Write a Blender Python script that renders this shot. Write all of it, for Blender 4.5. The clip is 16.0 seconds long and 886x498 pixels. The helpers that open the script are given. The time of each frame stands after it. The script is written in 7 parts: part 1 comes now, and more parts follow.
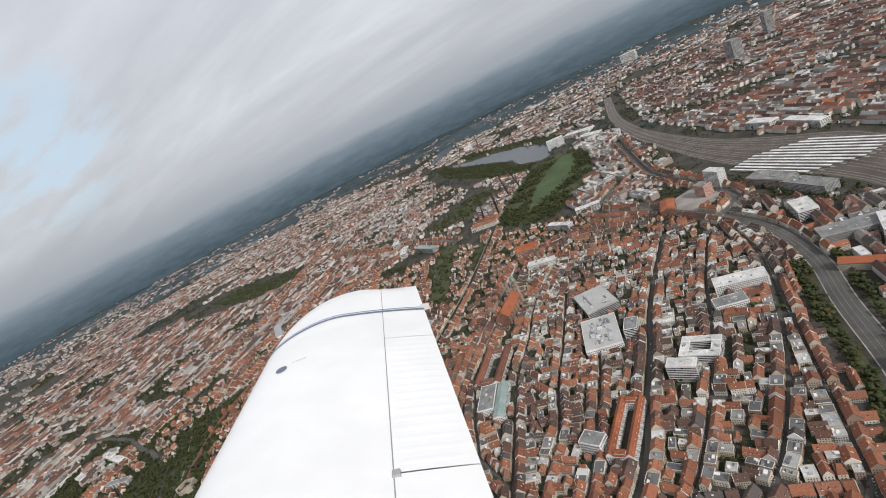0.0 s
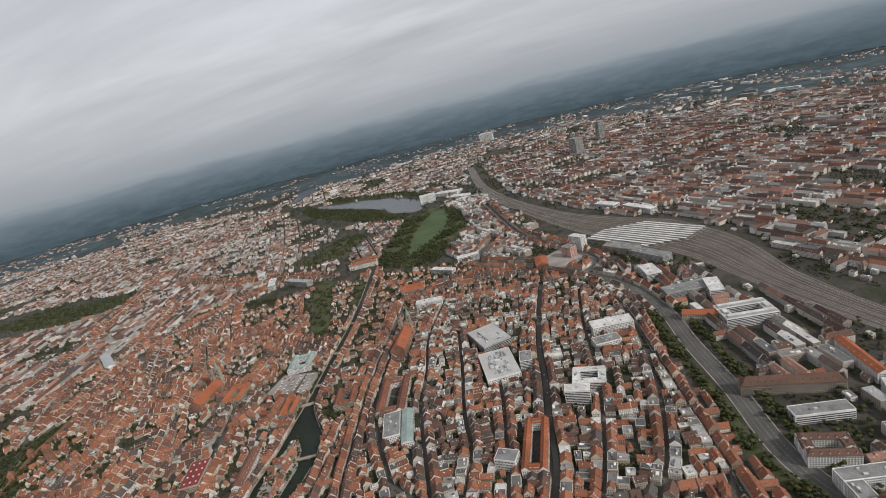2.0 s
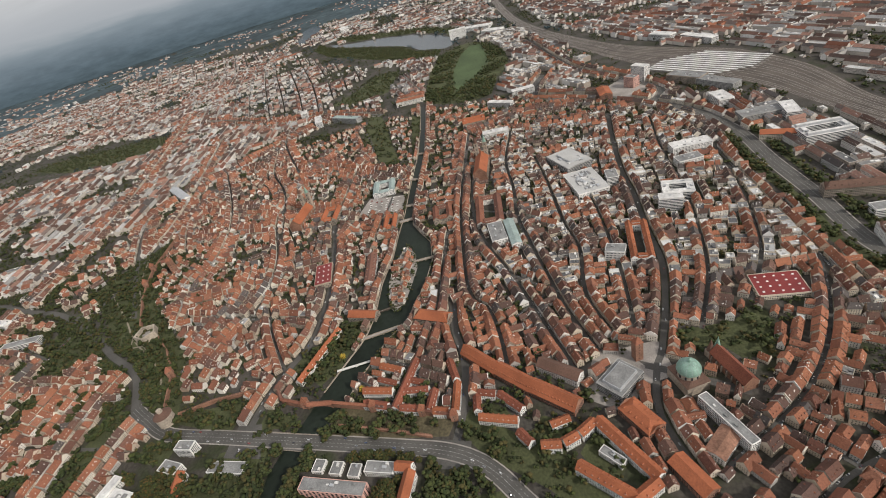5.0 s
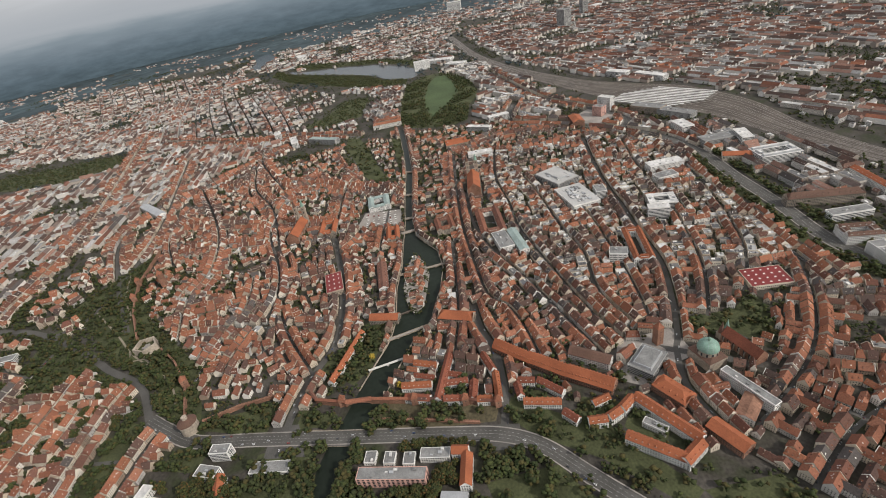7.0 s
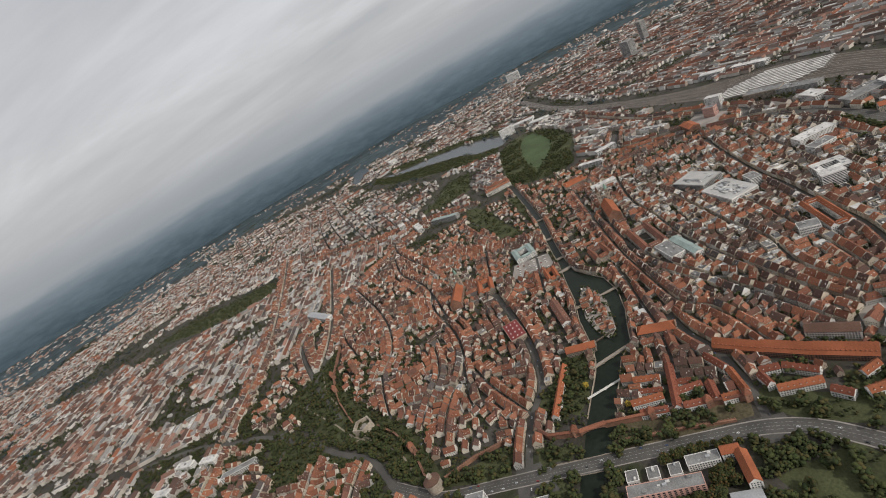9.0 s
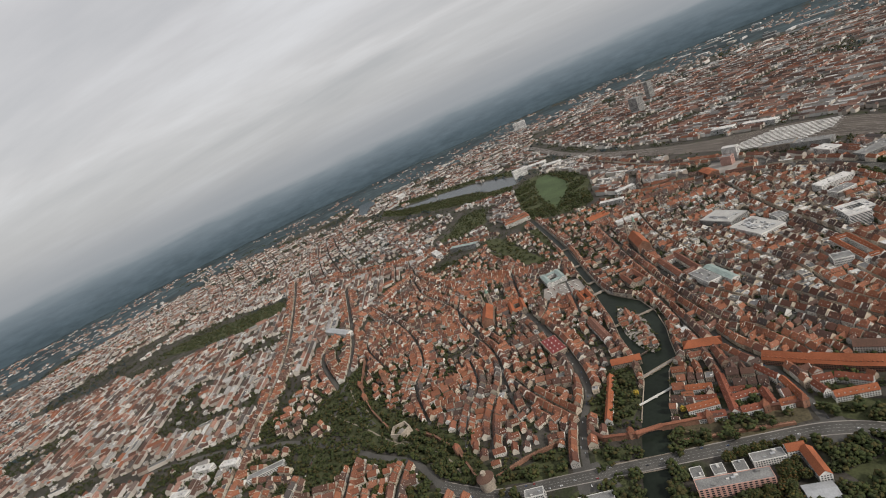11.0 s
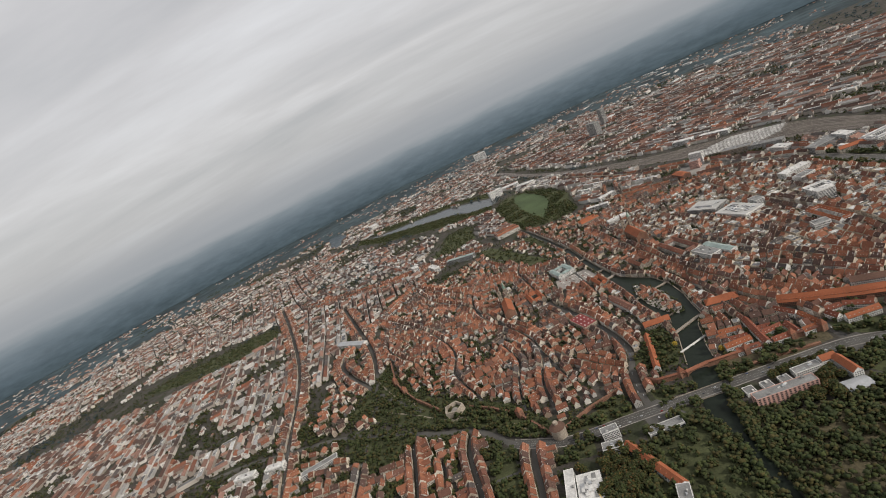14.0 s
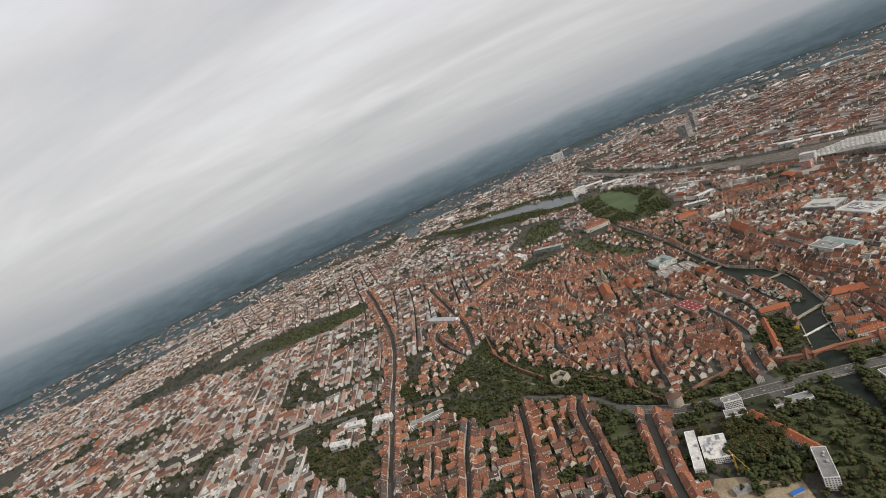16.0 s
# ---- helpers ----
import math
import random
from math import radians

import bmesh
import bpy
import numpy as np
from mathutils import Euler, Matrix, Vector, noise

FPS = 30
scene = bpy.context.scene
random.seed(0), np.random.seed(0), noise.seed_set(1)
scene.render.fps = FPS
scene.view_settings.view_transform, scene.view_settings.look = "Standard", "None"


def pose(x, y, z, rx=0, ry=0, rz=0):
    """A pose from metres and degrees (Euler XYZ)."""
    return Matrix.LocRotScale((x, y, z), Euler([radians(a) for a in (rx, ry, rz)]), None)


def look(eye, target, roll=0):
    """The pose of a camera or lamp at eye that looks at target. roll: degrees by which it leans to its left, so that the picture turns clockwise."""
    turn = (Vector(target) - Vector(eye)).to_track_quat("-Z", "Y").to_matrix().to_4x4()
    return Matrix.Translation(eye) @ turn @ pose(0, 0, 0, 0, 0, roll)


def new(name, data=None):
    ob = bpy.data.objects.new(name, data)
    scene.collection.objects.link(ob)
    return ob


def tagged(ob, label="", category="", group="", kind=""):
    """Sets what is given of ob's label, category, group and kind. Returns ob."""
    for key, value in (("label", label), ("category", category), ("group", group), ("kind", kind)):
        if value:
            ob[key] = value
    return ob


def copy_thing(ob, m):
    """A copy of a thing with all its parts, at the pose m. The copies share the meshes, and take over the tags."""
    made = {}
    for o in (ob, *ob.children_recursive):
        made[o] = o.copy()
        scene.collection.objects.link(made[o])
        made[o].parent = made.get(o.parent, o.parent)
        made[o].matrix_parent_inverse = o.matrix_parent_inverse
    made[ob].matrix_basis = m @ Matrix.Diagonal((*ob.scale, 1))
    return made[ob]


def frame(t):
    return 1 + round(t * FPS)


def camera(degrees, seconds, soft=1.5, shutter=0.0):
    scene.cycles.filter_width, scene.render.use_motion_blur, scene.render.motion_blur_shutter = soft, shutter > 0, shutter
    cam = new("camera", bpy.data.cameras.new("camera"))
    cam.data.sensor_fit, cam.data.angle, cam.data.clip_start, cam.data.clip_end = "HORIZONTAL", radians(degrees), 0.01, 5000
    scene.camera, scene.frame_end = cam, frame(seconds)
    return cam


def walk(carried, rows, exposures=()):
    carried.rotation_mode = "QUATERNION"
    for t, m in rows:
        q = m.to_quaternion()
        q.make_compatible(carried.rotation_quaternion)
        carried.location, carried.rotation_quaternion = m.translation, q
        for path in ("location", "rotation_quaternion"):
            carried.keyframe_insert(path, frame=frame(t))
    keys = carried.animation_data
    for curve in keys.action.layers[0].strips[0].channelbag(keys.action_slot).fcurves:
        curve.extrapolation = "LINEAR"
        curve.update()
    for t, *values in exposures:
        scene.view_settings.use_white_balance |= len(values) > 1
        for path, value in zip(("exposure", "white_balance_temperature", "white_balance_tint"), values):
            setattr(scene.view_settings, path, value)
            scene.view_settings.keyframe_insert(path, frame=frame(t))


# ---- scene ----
cam = camera(84.67, 16.0, soft=1.0)
# seconds, eye, target, roll
ROWS = [
    (0, (-107.17, -89.38, 238.26), (-25.18, -39.52, 210.15), -26.64),
    (0.5, (-116.23, -73.77, 239.30), (-38.71, -15.87, 214.04), -25.60),
    (1, (-125.28, -58.16, 240.34), (-49.22, 1.92, 215.71), -24.81),
    (1.5, (-134.29, -42.52, 241.40), (-47.87, 4.05, 222.41), -21.10),
    (2, (-143.26, -26.87, 242.46), (-49.17, -9.25, 213.53), -14.31),
    (2.5, (-152.18, -11.19, 243.51), (-58.07, -1.91, 211.00), -17.34),
    (3, (-161.01, 4.54, 244.55), (-69.57, 5.01, 204.08), -15.67),
    (3.5, (-169.74, 20.33, 245.59), (-83.17, 20.60, 195.55), -13.21),
    (4, (-178.36, 36.19, 246.63), (-95.82, 39.76, 190.30), -9.17),
    (4.5, (-186.87, 52.11, 247.68), (-106.16, 72.99, 192.46), -16.49),
    (4.7, (-190.26, 58.49, 248.10), (-109.59, 79.82, 192.99), -16.42),
    (7, (-226.95, 133.47, 253.38), (-141.89, 140.89, 201.33), -11.58),
    (7.5, (-234.59, 149.66, 254.35), (-147.15, 174.70, 212.78), -16.71),
    (8, (-242.20, 165.82, 255.29), (-152.29, 197.75, 225.35), -25.35),
    (8.5, (-249.82, 181.96, 256.20), (-158.69, 206.64, 223.24), -30.16),
    (8.7, (-252.87, 188.41, 256.55), (-161.56, 211.79, 223.16), -30.14),
    (10.8, (-285.58, 255.68, 259.23), (-190.52, 271.82, 232.72), -24.52),
    (11, (-288.94, 262.11, 259.42), (-193.70, 278.12, 233.45), -24.32),
    (11.5, (-297.39, 278.20, 259.86), (-201.48, 295.28, 237.28), -22.66),
    (12, (-305.96, 294.29, 260.28), (-209.23, 314.07, 244.38), -27.49),
    (12.5, (-314.65, 310.40, 260.68), (-217.56, 326.10, 242.55), -25.63),
    (13, (-323.45, 326.52, 261.06), (-225.97, 338.82, 242.49), -26.76),
    (13.5, (-332.39, 342.65, 261.40), (-234.95, 354.96, 242.58), -26.70),
    (14, (-341.45, 358.80, 261.71), (-244.20, 362.60, 238.75), -25.81),
    (14.5, (-350.63, 374.97, 261.98), (-253.32, 378.51, 239.20), -24.74),
    (15, (-359.89, 391.15, 262.21), (-262.58, 397.41, 240.02), -24.29),
    (15.5, (-369.20, 407.34, 262.41), (-271.91, 413.87, 240.23), -23.67),
    (16, (-378.52, 423.53, 262.61), (-281.18, 438.22, 245.05), -23.31),
]
# seconds, stops, kelvin, tint
EXPOSURES = [(0, 0.05, 6150, 10), (1, 0.0, 6150, 10), (1.5, -0.15, 6150, 10), (2.2, -0.05, 6300, 10), (3, 0.12, 6350, 10), (4.5, 0.16, 6450, 10), (7.5, 0.14, 6400, 10), (8, -0.12, 6400, 10),
             (8.7, -0.15, 6400, 10), (11, -0.1, 6500, 10), (12.5, -0.1, 6500, 10), (13.5, -0.12, 6500, 10), (14.5, 0.0, 6550, 10), (16, 0.05, 6550, 10)]
walk(cam, [(t, look(e, g, r)) for t, e, g, r in ROWS], EXPOSURES)

# ---------------------------------------------------------------- light
SUN_ELEVATION, SUN_AZIMUTH = 36.0, 212.0     # degrees; azimuth clockwise from +y
world = bpy.data.worlds.new("overcast_sky")
scene.world = world
world.use_nodes = True


def build_world():
    nt = world.node_tree
    n, l = nt.nodes, nt.links
    n.clear()
    out = n.new("ShaderNodeOutputWorld")
    bg = n.new("ShaderNodeBackground")
    sky = n.new("ShaderNodeTexSky")
    sky.sky_type = "NISHITA"
    sky.sun_disc = False
    sky.sun_elevation = radians(SUN_ELEVATION)
    sky.sun_rotation = radians(SUN_AZIMUTH)
    sky.air_density, sky.dust_density = 1.6, 3.0
    co = n.new("ShaderNodeTexCoord")
    sep = n.new("ShaderNodeSeparateXYZ")
    l.new(co.outputs["Generated"], sep.inputs[0])
    up = n.new("ShaderNodeMath"); up.operation = "MAXIMUM"; up.inputs[1].default_value = 0.0
    l.new(sep.outputs["Z"], up.inputs[0])
    lift = n.new("ShaderNodeMath"); lift.operation = "ADD"; lift.inputs[1].default_value = 0.17
    l.new(up.outputs[0], lift.inputs[0])
    flat = []
    for axis in "XY":
        d = n.new("ShaderNodeMath"); d.operation = "DIVIDE"
        l.new(sep.outputs[axis], d.inputs[0]); l.new(lift.outputs[0], d.inputs[1])
        flat.append(d)
    plane = n.new("ShaderNodeCombineXYZ")
    l.new(flat[0].outputs[0], plane.inputs[0]); l.new(flat[1].outputs[0], plane.inputs[1])
    turn = n.new("ShaderNodeMapping")
    turn.inputs["Rotation"].default_value = (0, 0, radians(-10))
    turn.inputs["Scale"].default_value = (1.25, 0.42, 1)
    l.new(plane.outputs[0], turn.inputs["Vector"])
    big = n.new("ShaderNodeTexNoise")
    big.inputs["Scale"].default_value, big.inputs["Detail"].default_value = 1.1, 7
    big.inputs["Roughness"].default_value, big.inputs["Distortion"].default_value = 0.52, 0.5
    l.new(turn.outputs[0], big.inputs["Vector"])
    fine = n.new("ShaderNodeTexNoise")
    fine.inputs["Scale"].default_value, fine.inputs["Detail"].default_value, fine.inputs["Roughness"].default_value = 3.4, 8, 0.6
    l.new(turn.outputs[0], fine.inputs["Vector"])
    both = n.new("ShaderNodeMath"); both.operation = "MULTIPLY_ADD"; both.inputs[1].default_value = 0.32
    l.new(fine.outputs["Fac"], both.inputs[0])
    less = n.new("ShaderNodeMath"); less.operation = "SUBTRACT"; less.inputs[1].default_value = 0.16
    l.new(big.outputs["Fac"], less.inputs[0]); l.new(less.outputs[0], both.inputs[2])
    ramp = n.new("ShaderNodeValToRGB")
    e = ramp.color_ramp.elements
    e[0].position, e[0].color = 0.30, (0.56, 0.56, 0.575, 1)
    e[1].position, e[1].color = 0.76, (0.84, 0.84, 0.86, 1)
    mid = ramp.color_ramp.elements.new(0.52); mid.color = (0.68, 0.67, 0.68, 1)
    l.new(both.outputs[0], ramp.inputs[0])
    haze = n.new("ShaderNodeValToRGB")           # how much of the cloud is hidden in the murk of the horizon
    h = haze.color_ramp.elements
    h[0].position, h[0].color = 0.0, (1, 1, 1, 1)
    h[1].position, h[1].color = 0.16, (0, 0, 0, 1)
    hm = haze.color_ramp.elements.new(0.06); hm.color = (0.5, 0.5, 0.5, 1)
    l.new(up.outputs[0], haze.inputs[0])
    mixh = n.new("ShaderNodeMix"); mixh.data_type = "RGBA"
    l.new(haze.outputs[0], mixh.inputs["Factor"])
    l.new(ramp.outputs[0], mixh.inputs[6])
    mixh.inputs[7].default_value = (0.40, 0.425, 0.455, 1)
    lo = n.new("ShaderNodeMix"); lo.data_type = "RGBA"
    scaled = n.new("ShaderNodeVectorMath"); scaled.operation = "SCALE"; scaled.inputs["Scale"].default_value = 0.09
    l.new(sky.outputs[0], scaled.inputs[0])
    lo.inputs["Factor"].default_value = 0.12
    gap = n.new("ShaderNodeVectorMath"); gap.operation = "DOT_PRODUCT"       # a break in the cloud low in the north-east
    gap.inputs[1].default_value = (0.449, 0.868, 0.212)
    l.new(co.outputs["Generated"], gap.inputs[0])
    near = n.new("ShaderNodeMapRange"); near.interpolation_type = "SMOOTHSTEP"
    near.inputs["From Min"].default_value, near.inputs["From Max"].default_value = 0.986, 0.999
    l.new(gap.outputs["Value"], near.inputs["Value"])
    torn = n.new("ShaderNodeMapRange"); torn.interpolation_type = "SMOOTHSTEP"
    torn.inputs["From Min"].default_value, torn.inputs["From Max"].default_value = 0.40, 0.60
    l.new(fine.outputs["Fac"], torn.inputs["Value"])
    open_ = n.new("ShaderNodeMath"); open_.operation = "MULTIPLY"
    l.new(near.outputs[0], open_.inputs[0]); l.new(torn.outputs[0], open_.inputs[1])
    blue = n.new("ShaderNodeMix"); blue.data_type = "RGBA"
    blue.inputs[7].default_value = (0.60, 0.71, 0.80, 1)
    l.new(open_.outputs[0], blue.inputs["Factor"]); l.new(mixh.outputs[2], blue.inputs[6])
    l.new(blue.outputs[2], lo.inputs[6]); l.new(scaled.outputs[0], lo.inputs[7])
    l.new(lo.outputs[2], bg.inputs["Color"])
    bg.inputs["Strength"].default_value = 1.0
    l.new(bg.outputs[0], out.inputs["Surface"])


build_world()
sun = new("sun", bpy.data.lights.new("sun", "SUN"))
sun.data.energy, sun.data.angle, sun.data.color = 2.9, radians(5), (1.0, 0.93, 0.84)
_a, _e = radians(SUN_AZIMUTH), radians(SUN_ELEVATION)
sun.matrix_world = look((0, 0, 0), (-math.sin(_a) * math.cos(_e), -math.cos(_a) * math.cos(_e), -math.sin(_e)))


# ---------------------------------------------------------------- materials
def material(name, base, rough=0.8, spread=None, grain=0.25, size=2.0, stain=0.25, stain_size=0.05, metal=0.0,
             bump=0.0, by="island", spec=0.3, blend=None, blend_size=0.05):
    """base: one colour; spread: colours between which pieces vary. grain, stain: how much fine and coarse noise darken it."""
    m = bpy.data.materials.new(name)
    m.use_nodes = True
    nt = m.node_tree
    n, l = nt.nodes, nt.links
    b = n["Principled BSDF"]
    b.inputs["Roughness"].default_value, b.inputs["Metallic"].default_value = rough, metal
    b.inputs["Specular IOR Level"].default_value = spec
    co = n.new("ShaderNodeNewGeometry")
    fine = n.new("ShaderNodeTexNoise"); fine.inputs["Scale"].default_value, fine.inputs["Detail"].default_value = size, 5
    wide = n.new("ShaderNodeTexNoise"); wide.inputs["Scale"].default_value, wide.inputs["Detail"].default_value = stain_size, 4
    for t in (fine, wide):
        l.new(co.outputs["Position"], t.inputs["Vector"])
    if spread:
        ramp = n.new("ShaderNodeValToRGB")
        ramp.color_ramp.interpolation = "CONSTANT"
        el = ramp.color_ramp.elements
        while len(el) < len(spread):
            el.new(0.5)
        for k, c in enumerate(spread):
            el[k].position, el[k].color = k / len(spread), (*c, 1)
        if by == "island":
            l.new(co.outputs["Random Per Island"], ramp.inputs[0])
        else:
            info = n.new("ShaderNodeObjectInfo")
            l.new(info.outputs["Random"], ramp.inputs[0])
        col = ramp.outputs[0]
    elif blend:
        patch = n.new("ShaderNodeTexNoise"); patch.inputs["Scale"].default_value, patch.inputs["Detail"].default_value = blend_size, 6
        l.new(co.outputs["Position"], patch.inputs["Vector"])
        ramp = n.new("ShaderNodeValToRGB")
        el = ramp.color_ramp.elements
        while len(el) < len(blend):
            el.new(0.5)
        for k, c in enumerate(blend):
            el[k].position, el[k].color = 0.36 + 0.28 * k / (len(blend) - 1), (*c, 1)
        l.new(patch.outputs["Fac"], ramp.inputs[0])
        col = ramp.outputs[0]
    else:
        rgb = n.new("ShaderNodeRGB"); rgb.outputs[0].default_value = (*base, 1)
        col = rgb.outputs[0]
    for tex, k in ((fine, grain), (wide, stain)):
        mr = n.new("ShaderNodeMapRange")
        mr.inputs["From Min"].default_value, mr.inputs["From Max"].default_value = 0.3, 0.7
        mr.inputs["To Min"].default_value, mr.inputs["To Max"].default_value = 1 - k, 1 + k * 0.6
        l.new(tex.outputs["Fac"], mr.inputs["Value"])
        mul = n.new("ShaderNodeVectorMath"); mul.operation = "SCALE"
        l.new(col, mul.inputs[0]); l.new(mr.outputs[0], mul.inputs["Scale"])
        col = mul.outputs[0]
    l.new(col, b.inputs["Base Color"])
    if bump:
        bp = n.new("ShaderNodeBump"); bp.inputs["Strength"].default_value, bp.inputs["Distance"].default_value = bump, 0.15
        l.new(fine.outputs["Fac"], bp.inputs["Height"]); l.new(bp.outputs[0], b.inputs["Normal"])
    return m


ROOFS = [(0.125, 0.062, 0.045), (0.195, 0.080, 0.050), (0.245, 0.100, 0.060), (0.150, 0.066, 0.046), (0.275, 0.112, 0.064), (0.105, 0.062, 0.050), (0.215, 0.088, 0.053), (0.175, 0.086, 0.062)]
# suburb tiles paled to paint in distance haze; the two greys are roof tones
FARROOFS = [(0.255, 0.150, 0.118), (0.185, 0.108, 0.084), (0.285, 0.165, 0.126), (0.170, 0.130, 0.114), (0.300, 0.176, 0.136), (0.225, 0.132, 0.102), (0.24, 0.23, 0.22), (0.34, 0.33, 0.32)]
DARKROOFS = [(0.085, 0.058, 0.049), (0.110, 0.066, 0.053), (0.090, 0.078, 0.073), (0.130, 0.074, 0.056), (0.100, 0.062, 0.050)]
WARMROOFS = [(0.265, 0.108, 0.060), (0.235, 0.094, 0.054), (0.300, 0.124, 0.070), (0.205, 0.084, 0.050), (0.280, 0.125, 0.078)]
WALLS = [(0.52, 0.46, 0.37), (0.72, 0.69, 0.63), (0.40, 0.33, 0.26), (0.60, 0.53, 0.43), (0.46, 0.44, 0.41), (0.68, 0.63, 0.54), (0.30, 0.23, 0.175), (0.55, 0.47, 0.37)]
# suburb plaster lightened, distance haze put into the colour
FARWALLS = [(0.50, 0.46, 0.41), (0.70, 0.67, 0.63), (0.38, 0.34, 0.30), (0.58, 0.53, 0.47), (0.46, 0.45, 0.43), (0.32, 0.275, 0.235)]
GREYS = [(0.15, 0.15, 0.15), (0.36, 0.36, 0.355), (0.24, 0.235, 0.225), (0.52, 0.52, 0.51), (0.12, 0.12, 0.125)]
M = {}
M["roof"] = material("clay_tiles", None, 0.85, ROOFS, 0.35, 1.6, 0.30, 0.03, bump=0.4)
M["roof_far"] = material("hazed_suburb_tiles", None, 0.9, FARROOFS, 0.3, 0.8, 0.25, 0.02)
M["roof_dark"] = material("aged_brown_tiles", None, 0.88, DARKROOFS, 0.35, 1.6, 0.30, 0.03, bump=0.4)
M["roof_warm"] = material("newer_clay_tiles", None, 0.85, WARMROOFS, 0.35, 1.6, 0.30, 0.03, bump=0.4)
M["roof_one"] = material("clay_tiles_single", None, 0.85, ROOFS, 0.35, 1.6, 0.30, 0.05, bump=0.4, by="object")
M["roof_new"] = material("bright_clay_tiles", (0.315, 0.102, 0.047), 0.8, None, 0.25, 1.6, 0.2, 0.08, bump=0.4)
M["roof_orange"] = material("orange_clay_tiles", (0.29, 0.098, 0.046), 0.85, None, 0.35, 1.6, 0.3, 0.06, bump=0.4)
M["roof_red_tile"] = material("red_clay_tiles", (0.21, 0.070, 0.042), 0.85, None, 0.35, 1.6, 0.3, 0.06, bump=0.4)
M["flat_pale"] = material("worn_pale_flat_roof", (0.42, 0.415, 0.40), 0.9, None, 0.2, 1.5, 0.18, 0.05)
M["roof_brown"] = material("brown_tiles", (0.13, 0.075, 0.055), 0.85, None, 0.3, 1.6, 0.25, 0.08, bump=0.4)
M["roof_red"] = material("red_sheet_roof", (0.20, 0.034, 0.032), 0.6, None, 0.15, 1.0, 0.2, 0.08)
M["flat"] = material("gravel_flat_roof", None, 0.95, GREYS, 0.3, 1.4, 0.35, 0.08)
M["flat_one"] = material("bitumen_flat_roof", (0.22, 0.22, 0.215), 0.95, None, 0.3, 1.2, 0.35, 0.12)
M["flat_white"] = material("pale_flat_roof", (0.58, 0.57, 0.55), 0.85, None, 0.25, 0.6, 0.3, 0.1)
M["wall"] = material("render_plaster", None, 0.9, WALLS, 0.15, 1.2, 0.2, 0.05)
M["wall_far"] = material("hazed_suburb_plaster", None, 0.9, FARWALLS, 0.15, 0.8, 0.2, 0.03)
M["wall_one"] = material("render_plaster_single", None, 0.9, WALLS, 0.15, 1.2, 0.2, 0.1, by="object")
M["wall_white"] = material("white_plaster", (0.74, 0.73, 0.70), 0.85, None, 0.12, 1.0, 0.2, 0.1)
M["wall_pink"] = material("pink_plaster", (0.60, 0.36, 0.30), 0.9, None, 0.15, 1.0, 0.2, 0.1)
M["wall_grey"] = material("grey_stone_cladding", (0.36, 0.355, 0.34), 0.8, None, 0.2, 1.0, 0.25, 0.1)
M["sandstone"] = material("red_sandstone", (0.26, 0.14, 0.095), 0.95, None, 0.35, 0.9, 0.35, 0.1, bump=0.5)
M["stone"] = material("grey_sandstone", (0.33, 0.28, 0.225), 0.95, None, 0.35, 0.9, 0.3, 0.1, bump=0.5)
M["pale_stone"] = material("pale_sandstone", (0.37, 0.32, 0.26), 0.95, None, 0.3, 0.9, 0.3, 0.1, bump=0.5)
M["glass"] = material("window_glass", (0.035, 0.042, 0.05), 0.12, None, 0.1, 1.0, 0.2, 0.1, spec=0.6)
M["frame"] = material("white_window_frame", (0.72, 0.71, 0.68), 0.5, None, 0.08, 2.0, 0.1, 0.2)
M["copper"] = material("green_copper", (0.20, 0.32, 0.26), 0.6, None, 0.25, 1.2, 0.25, 0.2)
M["teal"] = material("pale_green_sheet_roof", (0.27, 0.335, 0.315), 0.55, None, 0.2, 0.8, 0.2, 0.1)
M["metal"] = material("zinc_sheet", (0.45, 0.46, 0.47), 0.45, None, 0.15, 1.0, 0.2, 0.1, metal=0.4)
M["chimney"] = material("chimney_brick", (0.27, 0.15, 0.11), 0.9, None, 0.3, 3.0, 0.2, 0.2)
M["ground"] = material("town_ground", None, 0.95, None, 0.35, 0.5, 0.3, 0.018, bump=0.3,
                       blend=[(0.078, 0.071, 0.062), (0.058, 0.052, 0.043), (0.036, 0.042, 0.020)], blend_size=0.045)
M["asphalt"] = material("asphalt", (0.092, 0.088, 0.081), 0.9, None, 0.2, 1.2, 0.3, 0.05)
M["paving"] = material("stone_paving", (0.30, 0.275, 0.25), 0.9, None, 0.25, 1.2, 0.3, 0.06)
M["gravel"] = material("pale_gravel", (0.27, 0.235, 0.18), 0.95, None, 0.3, 1.5, 0.3, 0.1)
M["paint"] = material("road_paint", (0.42, 0.42, 0.40), 0.8, None, 0.25, 2.0, 0.2, 0.2)
M["grass"] = material("lawn", (0.068, 0.076, 0.034), 0.95, None, 0.35, 0.7, 0.35, 0.05, bump=0.4)
M["meadow"] = material("mown_meadow", (0.070, 0.100, 0.044), 0.95, None, 0.3, 0.3, 0.25, 0.02)
M["soil"] = material("brown_garden_ground", (0.10, 0.085, 0.05), 0.95, None, 0.4, 0.6, 0.4, 0.06)
M["water"] = material("dark_river_water", (0.018, 0.024, 0.018), 0.3, None, 0.2, 0.3, 0.3, 0.03, bump=0.5, spec=0.07)
M["lake"] = material("grey_lake_water", (0.045, 0.055, 0.060), 0.2, None, 0.1, 0.3, 0.2, 0.01, bump=0.1, spec=0.22)
M["ballast"] = material("track_ballast", (0.115, 0.097, 0.082), 0.95, None, 0.35, 1.0, 0.3, 0.03)
M["rail"] = material("rail_steel", (0.36, 0.33, 0.30), 0.5, None, 0.2, 1.0, 0.2, 0.1, metal=0.5)
